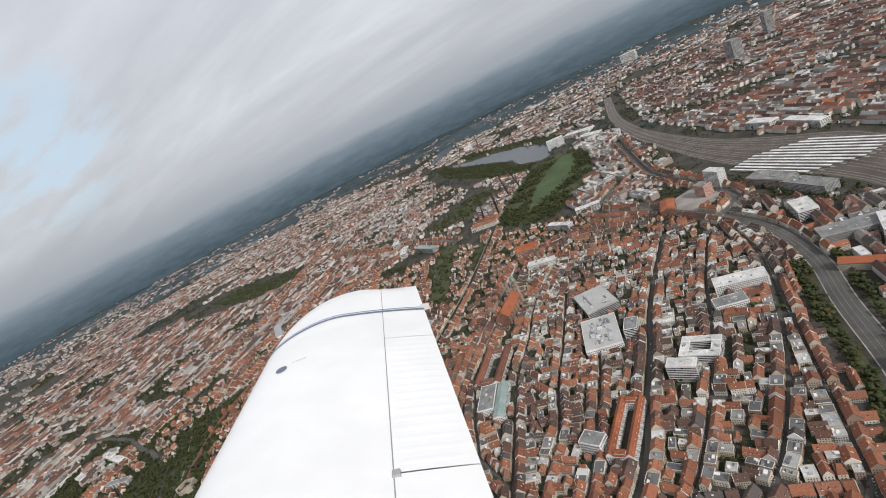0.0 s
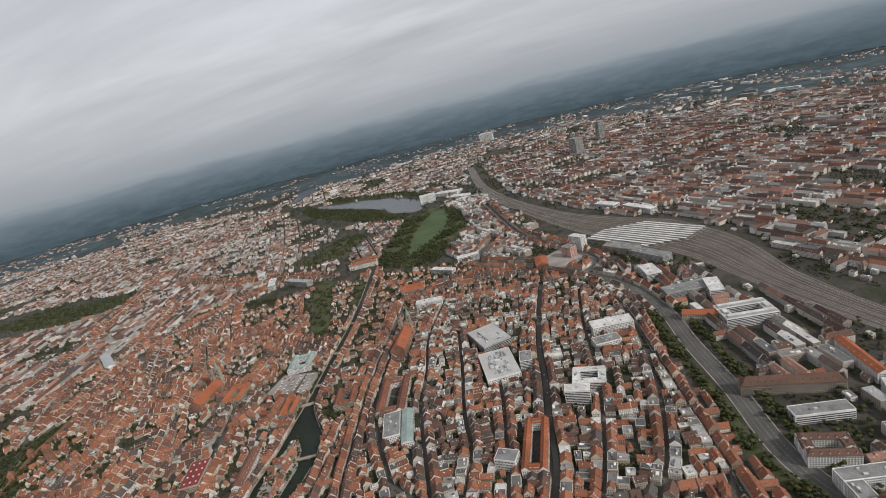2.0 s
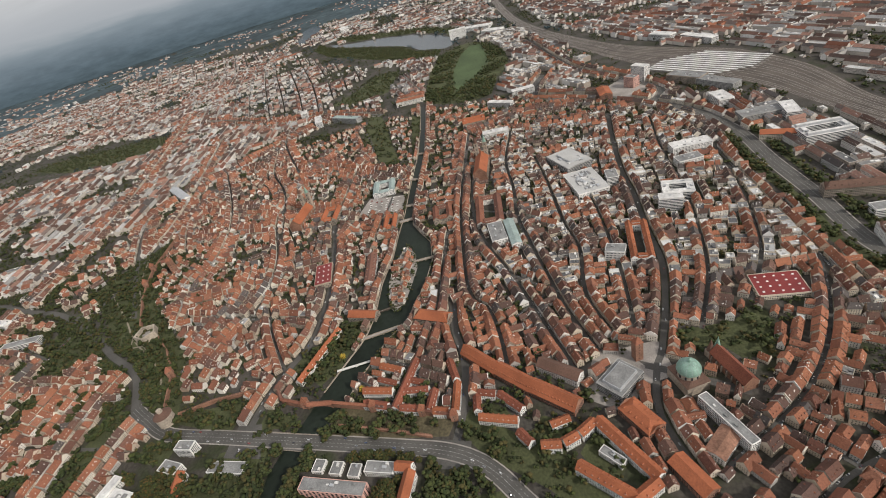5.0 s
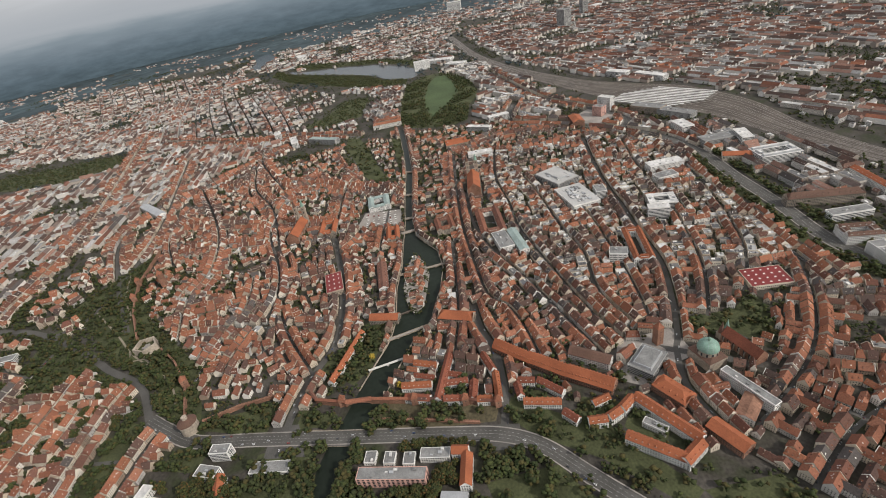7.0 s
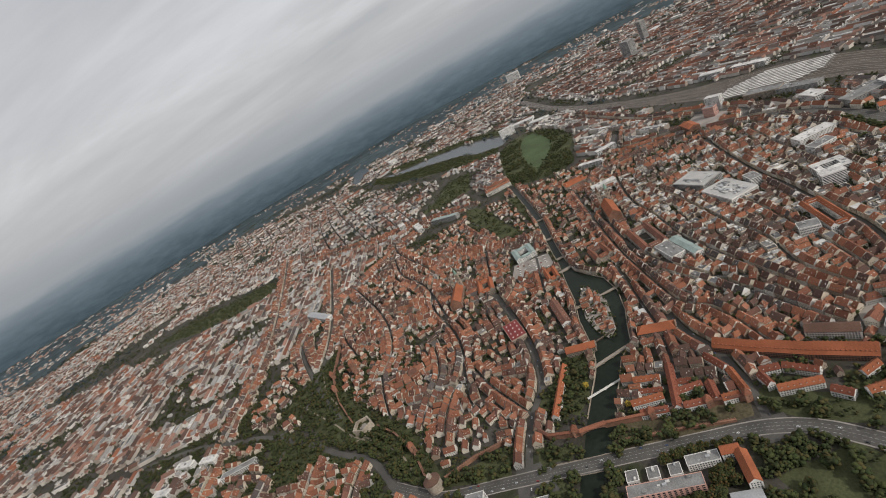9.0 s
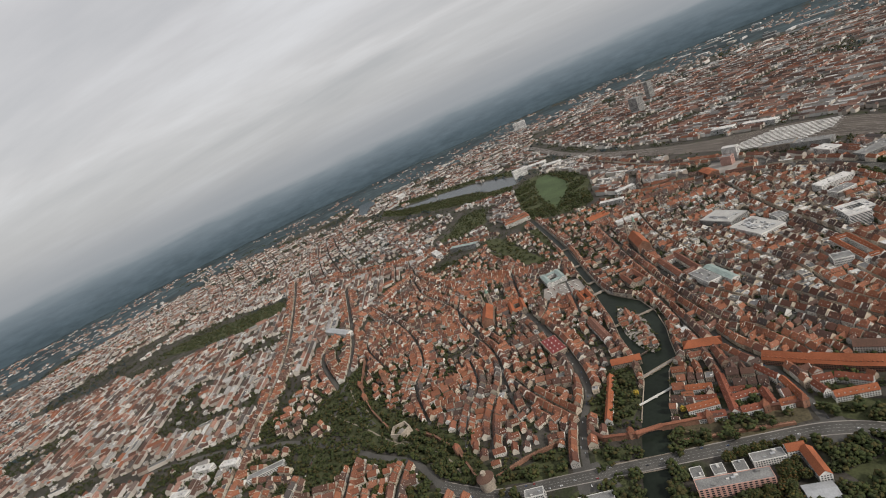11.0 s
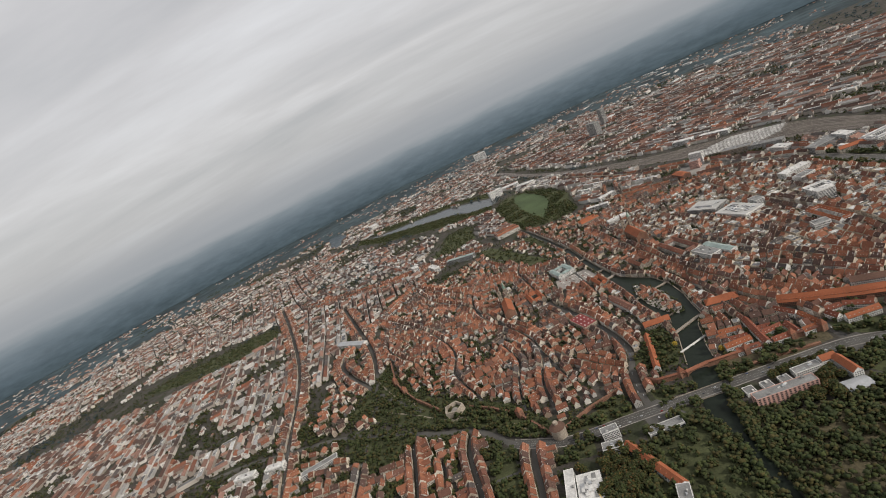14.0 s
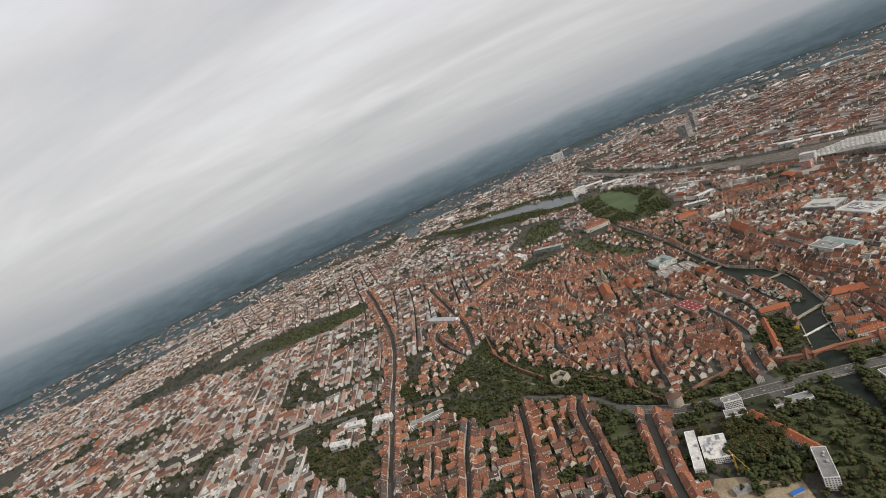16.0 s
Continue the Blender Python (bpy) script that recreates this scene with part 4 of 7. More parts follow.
LANDMARKS = [
    ("department_store", "grey-roofed department store with stepped upper floor", 297, 32, 28, 41, 30, 8.5, dict(wall="wall_grey", roof="flat_pale", band=True, attic=8, plant=30)),
    ("department_store", "white flat-roofed department store crowded with roof plant", 244, 22, 13, 46, 30, 7, dict(roof="flat_pale", plant=60)),
    ("office_building", "small white banded office block", 246, -3, 0, 17, 11, 9, dict(band=True)),
    ("market_hall", "hall with pale green glazed roof strips", 174, 96, 10, 42, 9, 6.5, dict(roof="teal", style="gable", rh=1.5)),
    ("shopping_building", "grey flat-roofed shopping building", 178, 110, 11, 31, 14, 6.5, dict(plant=8)),
    ("parking_garage", "large clay-roofed block round a yard", 221, 118, 4, 52, 26, 6, dict(wall="wall_one", roof="roof_one", style="gable", rh=2.6, court=7.5, dormers=5)),
    ("office_building", "white office with tall dark window slots", 125, 16, 73, 15, 11, 9, dict(gap=1.0, ww=0.55, wh=1.1, storey=2.2)),
    ("apartment_block", "long bright-tiled block round a narrow yard", 136, -4, -6, 50, 17, 7, dict(roof="roof_orange", style="gable", rh=2.2, court=5, dormers=10)),
    ("office_tower", "white office slab with banded windows", 183, -40, 81, 19, 9, 13, dict(band=True, roof="flat_white")),
    ("office_building", "low white office wing beside the slab", 205, -52, 81, 26, 22, 8, dict(band=True, court=6, roof="flat_white")),
    ("shopping_building", "long flat white shopping building", 284, -86, 95, 38, 15, 9, dict(roof="flat_white", plant=6)),
    ("shopping_building", "flat grey shopping building", 256, -76, 100, 23, 13, 8, dict(roof="flat_one", plant=5)),
    ("office_building", "large pale office block round a yard with close window rows", 72, -182, 92, 44, 30, 9, dict(court=9, gap=1.1, ww=0.7)),
    ("office_building", "pale office block with regular windows and dark roof", 105, -168, 82, 26, 19, 8, dict(roof="roof_brown", style="hip", rh=2, court=6, dormers=6)),
    ("court_building", "long building with steep brown tiled roof", 166, -180, 82, 62, 10, 8, dict(wall="stone", roof="roof_brown", style="hip", rh=4, dormers=14)),
    ("office_building", "white office complex round a yard with many storeys", 268, -197, 91, 42, 28, 9, dict(court=8, band=True, roof="flat_white", attic=1.6)),
    ("office_building", "building with bright orange tiled roof", 280, -164, 70, 30, 10, 6, dict(wall="wall_one", roof="roof_new", style="gable", rh=3)),
    ("apartment_block", "long pale block under an orange roof", 183, -234, -1, 46, 8, 8, dict(roof="roof_new", style="gable", rh=2.4, dormers=8)),
    ("apartment_block", "pale block at the end of an orange-roofed row", 143, -228, -19, 21, 8, 9, dict(roof="flat_white")),
    ("apartment_block", "white block under long orange roof", 160, -254, 76, 34, 7, 8, dict(roof="roof_new", style="gable", rh=2.2)),
    ("office_building", "pale office block with a flat roof", 136, -182, 90, 34, 10, 7, dict(band=True)),
    ("office_building", "pale offices beside the station road", 387, -150, 6, 28, 16, 10, dict(band=True, roof="flat_white")),
    ("office_building", "long grey office by the ring road", 332, -170, 94, 44, 18, 8, dict(wall="wall_grey", plant=6)),
    ("office_building", "white stepped office building", 322, -192, -8, 30, 13, 11, dict(band=True, roof="flat_white")),
    ("red_corner_building", "red brick corner building", 478, -36, 0, 34, 16, 9, dict(wall="sandstone", roof="roof_new", style="hip", rh=3)),
    ("shopping_building", "building with dark red sheet roof and white skylights", 70, -76, -92, 30, 22, 3.8, dict(wall="wall_one", roof="roof_red", skylights=20, plant=0)),
    ("old_mill", "river house with bright orange tiled roof", 88, 220, -101, 25, 9, 4.5, dict(wall="stone", roof="roof_new", style="gable", rh=3.2)),
    ("wine_store", "broad house with orange tiled roof beside the river", 76, 160, -108, 29, 11, 5, dict(wall="stone", roof="roof_new", style="hip", rh=4)),
    ("department_store", "dark grey department store with rounded roof edge", 2, 37, -43, 23, 17, 6.5, dict(wall="wall_grey", roof="flat_one", band=True, plant=4, attic=2.4)),
    ("shopping_building", "building with brown tiled roof and pale end wall", 13, 71, -122, 28, 9, 6, dict(roof="roof_brown", style="gable", rh=3)),
    ("school_building", "red-roofed block with white skylights", 150, 274, 14, 32, 16, 5.5, dict(wall="wall_one", roof="roof_red", skylights=12, plant=0)),
    ("town_hall_wing", "pale green sheet-roofed building round a yard", 312, 246, 9, 32, 26, 6, dict(roof="teal", style="hip", rh=1.6, court=7)),
    ("apartment_slab", "apartment slab with pink balconies and gravel roof", -58, 203, -97, 41, 8, 7.5, dict(wall="wall_pink", gap=2.9, ww=1.5, wh=0.95, plant=5)),
    ("pavilion", "low white flat-roofed pavilion", -42, 218, -6, 8, 7, 2.6, dict(plant=1)),
    ("pavilion", "low white flat-roofed pavilion", -44, 206, -6, 8, 7, 2.6, dict(plant=1)),
    ("pavilion", "low white flat-roofed pavilion", -46, 194, -6, 8, 7, 2.6, dict(plant=1)),
    ("office_building", "white building with a flat roof", -46, 178, -96, 18, 7, 4.5, dict(plant=3)),
    ("apartment_block", "white block with bright orange roof", -47, 163, -98, 10, 6, 6, dict(roof="roof_new", style="gable", rh=2.8)),
    ("apartment_block", "white row with bright orange roof", -60, 160, -6, 20, 6.5, 6, dict(roof="roof_new", style="gable", rh=2.8)),
    ("greenhouse", "hall with pale ribbed sheet roof", -76, 168, -98, 15, 10, 3.5, dict(roof="metal", style="gable", rh=1.2)),
    ("bath_house", "low pavilion with white fascia and reddish terrace", -40, 282, -94, 26, 8, 2.6, dict(roof="flat_one", band=True, plant=1)),
    ("apartment_block", "long white block with orange roof and dormers", -60, 55, -126, 32, 6.5, 6, dict(roof="roof_new", style="gable", rh=3, dormers=9)),
    ("apartment_block", "white plastered wing with orange roof", -66, 38, -54, 17, 6.5, 6, dict(roof="roof_new", style="gable", rh=3, dormers=4)),
    ("apartment_block", "long row with orange tiled roof", -42, 42, -145, 42, 7, 6, dict(roof="roof_new", style="gable", rh=2.8, dormers=12)),
    ("school_hall", "hall with dark orange roof", -58, 15, -150, 22, 10, 5, dict(wall="sandstone", roof="roof_new", style="gable", rh=2.8)),
    ("gymnasium", "hall with yellow-brown flat gabled roof and cream walls", -42, -4, -43, 19, 10, 5, dict(roof="sandstone", style="gable", rh=1.4)),
    ("office_building", "long white office slab with window grid", -30, -10, -154, 34, 5.5, 8, dict(gap=1.1, ww=0.75, wh=0.9, roof="flat_one")),
    ("school_building", "brick school with orange roofs", -24, 31, -146, 22, 12, 5.5, dict(wall="sandstone", roof="roof_new", style="hip", rh=3, dormers=5)),
    ("armoury", "long medieval store with huge orange roof", 28, 121, -131, 31, 9.5, 4.5, dict(wall="sandstone", roof="roof_new", style="gable", rh=5, dormers=12)),
    ("armoury", "long medieval store with huge orange roof", 11, 99, -128, 28, 10.5, 4.5, dict(wall="sandstone", roof="roof_new", style="gable", rh=5.4, dormers=12)),
    ("armoury", "long medieval store with huge orange roof and dormers", -5, 76, -124, 32, 11, 4.5, dict(wall="sandstone", roof="roof_new", style="gable", rh=5.4, dormers=14)),
    ("hotel_block", "white hotel with a flat roof", -40, 322, -104, 15, 8, 6, dict(gap=1.1, plant=2)),
    ("terrace_row", "long narrow row of orange-roofed houses", 48, 246, -18, 54, 5.5, 4, dict(roof="roof_new", style="gable", rh=2.8, dormers=12)),
    ("hospital", "white modern hospital bar with pale flat roof", -63, 363, -13, 39, 7, 5.5, dict(roof="flat_white", plant=2)),
    ("hospital", "white modern hospital wing crowded with roof plant", -65, 350, -13, 24, 17, 4.5, dict(roof="flat_white", plant=24)),
    ("apartment_tower", "white apartment slab with dark flat roof", -109, 304, -19, 26, 8, 9, dict(gap=1.5)),
    ("hotel_block", "white hotel slab with balcony grid", -26, 318, -94, 13, 7, 8, dict(gap=1.1, ww=0.8, wh=0.9)),
    ("terrace_row", "curved terrace with orange roof and white gables", -56, 309, 16, 26, 6.5, 5, dict(roof="roof_new", style="gable", rh=2.6, dormers=4)),
    ("terrace_row", "orange-roofed terrace with white gable ends", -82, 301.5, 16, 26, 6.5, 5, dict(roof="roof_new", style="gable", rh=2.6, dormers=5)),
    ("apartment_block", "white flat-roofed apartment block", 148, 690, 80, 26, 9, 7, dict(roof="flat_white", plant=5)),
    ("apartment_block", "white flat-roofed apartment block", 140, 650, 80, 24, 9, 7, dict(roof="flat_white", plant=5)),
    ("apartment_block", "white flat-roofed apartment block", 112, 698, 80, 24, 9, 7, dict(roof="flat_white", plant=5)),
    ("office_building", "grey flat-roofed office block", 104, 588, -78, 40, 9, 6, dict(roof="flat_one", band=True)),
    ("hotel_tower", "white hotel tower slab over the station square", 517, -91, 40, 22, 11, 21, dict(gap=1.3, roof="flat_white", plant=2)),
    ("low_hotel", "reddish low wing beside the white tower", 500, -76, 40, 16, 12, 14, dict(wall="wall_pink", gap=1.3)),
    ("office_building", "white flat-roofed building by the park", 417, 112, 92, 34, 11, 7, dict(roof="flat_white", plant=4)),
    ("museum_wing", "orange-roofed building round a yard", 472, 143, 95, 32, 18, 7, dict(wall="wall_one", roof="roof_new", style="gable", rh=2.8, court=6)),
    ("office_building", "white curved office by the park", 520, 105, 60, 40, 10, 9, dict(band=True, roof="flat_white")),
    ("office_building", "white office by the park", 560, 70, 100, 34, 12, 9, dict(band=True, roof="flat_white")),
    ("post_building", "long pale building beside the tracks", 440, -165, 35, 50, 16, 9, dict(wall="wall_grey", roof="flat_one", plant=6)),
    ("station_hall", "pale stone station hall with broad roof", 478, -140, 41, 46, 20, 10, dict(wall="stone", roof="flat_one", plant=5)),
    ("office_building", "long pale terrace block behind the tracks", 640, -205, 30, 60, 14, 9, dict(band=True, roof="flat_white")),
    ("office_building", "white office with terraces", 690, -165, 38, 40, 16, 10, dict(band=True, roof="flat_white")),
    ("hospital", "white hospital slab by the lake", 1065, 205, 100, 40, 14, 22, dict(gap=1.6, roof="flat_white")),
    ("factory_hall", "long white hall near the lake", 1120, 160, 70, 70, 26, 8, dict(roof="flat_white")),
    ("factory_hall", "long white hall near the lake", 1040, 120, 60, 50, 24, 8, dict(roof="flat_white")),
    ("apartment_tower", "white twin-domed tower building beyond the lake", 1589, 645, 20, 46, 30, 16, dict(roof="flat_white")),
    ("apartment_tower", "far white tower slab beyond the suburbs", 2192, 77, 80, 60, 30, 40, dict(roof="flat_white", gap=3, ww=2)),
    ("office_tower", "far grey tower block beside the railway", 1290, -205, 20, 40, 22, 48, dict(wall="wall_grey", gap=2.5, ww=1.6)),
    ("office_tower", "far slim dark office tower", 1440, -300, 20, 20, 18, 62, dict(wall="wall_grey", gap=2.5, ww=1.8)),
    ("office_building", "long grey block in the northern suburb", 600, 372, 60, 62, 12, 9, dict(wall="wall_grey", roof="teal", plant=6)),
    ("office_building", "white flat-roofed block on the north ring", 618, 430, 20, 40, 12, 10, dict(roof="flat_white", band=True)),
    ("office_building", "white tower block on the north ring", 660, 470, 20, 20, 12, 16, dict(roof="flat_white", band=True)),
    ("barracks_block", "pinkish-roofed large block round a yard", 640, 262, 95, 50, 30, 8, dict(wall="wall_one", roof="roof_one", style="hip", rh=3, court=8, dormers=6)),
    ("school_building", "long grey-roofed building by the northern moat", 408, 590, 48, 70, 12, 7, dict(roof="metal", style="gable", rh=2)),
    ("town_hall", "long orange-roofed town hall round yards", 262, 300, 4, 30, 20, 7, dict(wall="stone", roof="roof_new", style="gable", rh=3.2, court=6, dormers=6)),
    ("fair_hall", "river-front block with orange roof", 225, 222, 5, 26, 14, 6.5, dict(wall="stone", roof="roof_new", style="gable", rh=2.8, court=5, dormers=4)),
    ("bridge_house", "block by the bridge round a yard", 228, 166, 8, 26, 20, 6.5, dict(wall="stone", roof="roof_one", style="gable", rh=2.6, court=6, dormers=4)),
    ("restaurant", "cream block with striped sunshades by the bridge", 150, 227, 8, 44, 9, 5, dict(wall="wall_white", roof="roof_one", style="gable", rh=2.4, dormers=8)),
]
ROWS_OF_HOUSES = [  # ends of the ridge, depth, eaves, roof height, name, label, roof
    (-7, 176, 33, 167, 5.6, 4.6, 2.8, "hospital_row", "long red-roofed hospital row with many dormers", "roof_red_tile"),
    (-6, 172, -8, 157, 5.2, 4.4, 2.6, "hospital_wing", "red-roofed wing with a line of white dormers", "roof_red_tile"),
    (7, 171, 7, 155, 5.2, 4.4, 2.6, "hospital_wing", "red-roofed wing with a line of white dormers", "roof_red_tile"),
    (16, 168, 13, 159, 4.6, 3.6, 2.2, "hospital_wing", "short red-roofed wing with a line of dormers", "roof_red_tile"),
    (-10, 153, 6, 151, 5.6, 4.2, 2.6, "row_house", "red-roofed house row beside the town wall", "roof_red_tile"),
    (-10, 150, -11, 140, 5.4, 4.2, 2.6, "row_house", "red-roofed house row beside the town wall", "roof_orange"),
    (-12, 136, 10, 136, 4.6, 5.0, 2.6, "row_house", "narrow white row with orange roof on the street", "roof_orange"),
    (12, 137, 29, 143, 5.0, 5.0, 2.6, "row_house", "narrow white row with red roof on the street", "roof_red_tile"),
    (10, 201, 8, 180, 5.6, 4.2, 2.8, "hospital_row", "old hospital row with red roof and white gable", "roof_orange"),
    (0, 198, -4, 181, 5.6, 4.0, 2.6, "hospital_row", "low hospital row with red roof near the water", "roof_red_tile"),
    (31, 193, 25, 176, 5.4, 4.0, 2.6, "row_house", "pale house row with orange roof", "roof_orange"),
    (20, 193, 15, 178, 4.0, 2.6, 2.0, "row_house", "low shed row with red roof", "roof_red_tile"),
    (1, 122, -1, 111, 5.0, 4.6, 2.6, "row_house", "house row with red roof round a yard", "roof_red_tile"),
    (-1, 109, -14, 95, 5.0, 4.6, 2.6, "row_house", "house row with dark red roof round a yard", "roof_red_tile"),
    (-17, 121, -21, 98, 5.2, 4.6, 3.0, "row_house", "white row with red roof facing the moat garden", "roof_orange"),
    (-2, 123, -13, 122, 4.8, 4.6, 2.6, "row_house", "house row with red roof round a yard", "roof_red_tile"),
    (-38, 86, -38, 75, 5.6, 5.4, 2.4, "row_house", "white balconied row with orange roof, part of a bend", "roof_orange"),
    (-37.4, 74, -33, 66, 5.6, 5.4, 2.4, "row_house", "white balconied row with orange roof, part of a bend", "roof_orange"),
    (-32.6, 65, -25, 56, 5.6, 5.4, 2.4, "row_house", "white balconied row with orange roof, part of a bend", "roof_orange"),
    (-25, 80, -21, 69, 5.0, 4.0, 2.4, "row_house", "small orange-roofed house row in the yard", "roof_orange"),
    (-28, 98, -36, 91, 5.2, 4.2, 2.4, "row_house", "small red-roofed house by the moat garden", "roof_red_tile"),
    (-41, 55, -50, 45, 5.0, 4.0, 0.0, "annex", "flat grey annex in the yard", "flat_one"),
]
for x0, y0, x1, y1, d, hh, rh, name, label, roof in ROWS_OF_HOUSES:
    n = math.hypot(x1 - x0, y1 - y0)
    LANDMARKS.append((name, label, (x0 + x1) / 2, (y0 + y1) / 2, math.degrees(math.atan2(y1 - y0, x1 - x0)), n, d, hh,
                      dict(roof=roof, style="gable", rh=rh, dormers=int(n / 3.2)) if rh else dict(roof=roof, plant=3)))


for name, label, x, y, deg, w, d, hh, kw in LANDMARKS:
    block(name, label, x, y, deg, w, d, hh, **kw)


# ---------------------------------------------------------------- churches, towers, the town wall
def ring(h, x, y, r0, z0, r1, z1, n=20, mat=0, cap=False, squash=1.0, turn=0.0):
    v = []
    for r, z in ((r0, z0), (r1, z1)):
        v += [(x + r * math.cos(2 * math.pi * i / n + turn), y + r * squash * math.sin(2 * math.pi * i / n + turn), z) for i in range(n)]
    f = [(i, (i + 1) % n, n + (i + 1) % n, n + i) for i in range(n)]
    if cap:
        f.append(tuple(range(n, 2 * n)))
    h.add(v, f, mat)


def domed_church(x, y):
    e = new("domed_church")
    take(spot(x, y, 0, 26, 22), 5)
    h = Heap()
    p = place(x, y, radians(20))
    box(h, p, -9, 9, -7, 7, 0, 7)
    h.make("nave", [M["stone"]], e)
    h = Heap()
    gable_roof(h, p, 18, 14, 7, 2.5, 0, hip=5)
    h.make("roof", [M["roof_brown"]], e)
    h = Heap()
    ring(h, x, y, 6.3, 7, 6.3, 11.5, 24)
    drum = h.make("drum", [M["stone"]], e)
    for k in range(12):
        t = 2 * math.pi * k / 12
        h = Heap()
        q = place(x + 6.3 * math.cos(t), y + 6.3 * math.sin(t), t)
        box(h, q, -0.1, 0.08, -0.5, 0.5, 8.2, 10.6)
        h.make("window", [M["glass"]], drum)
    h = Heap()
    last = (6.7, 11.5)
    for k in range(1, 9):
        t = math.pi / 2 * k / 8
        nxt = (max(6.7 * math.cos(t), 0.9), 11.5 + 6.0 * math.sin(t))
        ring(h, x, y, last[0], last[1], nxt[0], nxt[1], 24)
        last = nxt
    dome = h.make("dome", [M["copper"]], e)
    for k in range(12):
        t = 2 * math.pi * k / 12
        h = Heap()
        for j in range(8):
            a0, a1 = math.pi / 2 * j / 8, math.pi / 2 * (j + 0.9) / 8
            q = place(x, y, t)
            h.add([q(6.75 * math.cos(a0), -0.12, 11.55 + 6.0 * math.sin(a0)), q(6.75 * math.cos(a1), -0.12, 11.55 + 6.0 * math.sin(a1)),
                   q(6.75 * math.cos(a1), 0.12, 11.55 + 6.0 * math.sin(a1)), q(6.75 * math.cos(a0), 0.12, 11.55 + 6.0 * math.sin(a0))], [(0, 1, 2, 3)])
        h.make("rib", [M["teal"]], dome)
    h = Heap()
    ring(h, x, y, 0.9, 17.4, 0.9, 19.2, 10); ring(h, x, y, 1.1, 19.2, 0.0, 20.4, 10)
    h.make("lantern", [M["copper"]], e)
    return tagged(e, "sandstone church with green copper dome and lantern", "church")


def gothic_church(x, y, deg, w, d, hh, rh, tower=24, name="gothic_church", roof="roof_new"):
    e = new(name)
    a = radians(deg)
    take(spot(x, y, a, w + 12, d + 4), 5)
    p = place(x, y, a)
    h = Heap(); gable_walls(h, p, w, d, 0, hh, rh, 0); nave = h.make("nave", [M["sandstone"]], e)
    h = Heap(); gable_roof(h, p, w, d, hh, rh, 0); h.make("roof", [M[roof]], e)
    for k in range(7):
        for side in (1, -1):
            u = (k / 6 - 0.5) * (w - 3)
            h = Heap(); box(h, p, u - 0.35, u + 0.35, side * d / 2 - 0.03, side * d / 2 + 0.03, 1.5, hh - 0.6); h.make("window", [M["glass"]], nave)
            h = Heap(); box(h, p, u + 0.8, u + 1.3, min(side * d / 2, side * (d / 2 + 0.9)), max(side * d / 2, side * (d / 2 + 0.9)), 0, hh - 1); h.make("buttress", [M["stone"]], nave)
    for side in (1, -1):
        q = place(*p(-w / 2 - 2.0, side * (d / 2 - 2.2), 0)[:2], a)
        h = Heap(); box(h, q, -2.1, 2.1, -2.1, 2.1, 0, tower); t = h.make("tower", [M["stone"]], e)
        h = Heap(); ring(h, *q(0, 0, 0)[:2], 2.2, tower, 0.02, tower + 9, 8, turn=a); h.make("spire", [M["copper" if side > 0 else "roof_brown"]], t)
        for k in range(3):
            h = Heap(); box(h, q, -2.14, 2.14, -0.4, 0.4, tower - 4 - 5 * k, tower - 1.5 - 5 * k); h.make("belfry_opening", [M["glass"]], t)
    return tagged(e, "twin-towered sandstone church with steep tiled roof", "church")


def square_tower(x, y, s, hh, rh, name="gate_tower", label="square sandstone gate tower with steep red roof", deg=0):
    e = new(name)
    p = place(x, y, radians(deg))
    take(spot(x, y, radians(deg), s + 1, s + 1), 5)
    h = Heap(); box(h, p, -s / 2, s / 2, -s / 2, s / 2, 0, hh); b = h.make("shaft", [M["sandstone"]], e)
    h = Heap(); gable_roof(h, p, s, s, hh, rh, 0, hip=s / 2); h.make("roof", [M["roof"]], e)
    for k in range(int(hh / 2.4)):
        h = Heap(); box(h, p, -s / 2 - 0.03, s / 2 + 0.03, -0.22, 0.22, 1.4 + 2.4 * k, 2.2 + 2.4 * k); h.make("slit_window", [M["glass"]], b)
    return tagged(e, label, "tower", "town wall towers")


def round_tower(x, y, r, hh, label, roofed=True, name="round_tower"):
    e = new(name)
    take([(x + (r + 1) * math.cos(k), y + (r + 1) * math.sin(k)) for k in (0, 1, 2, 3, 4, 5, 6)], 5)
    h = Heap()
    ring(h, x, y, r * 1.04, 0, r, hh * 0.85, 24); ring(h, x, y, r, hh * 0.85, r * 1.08, hh * 0.88, 24); ring(h, x, y, r * 1.08, hh * 0.88, r * 1.08, hh, 24, cap=True)
    h.make("shaft", [M["pale_stone"]], e)
    if roofed:
        h = Heap(); ring(h, x, y, r * 1.12, hh, r * 0.35, hh + r * 0.5, 24, cap=True); h.make("roof", [M["roof_brown"]], e)
        h = Heap(); ring(h, x, y, r * 0.33, hh + r * 0.5, r * 0.33, hh + r * 0.85, 12, cap=True); h.make("turret", [M["stone"]], e)
    return tagged(e, label, "tower", "town wall towers")


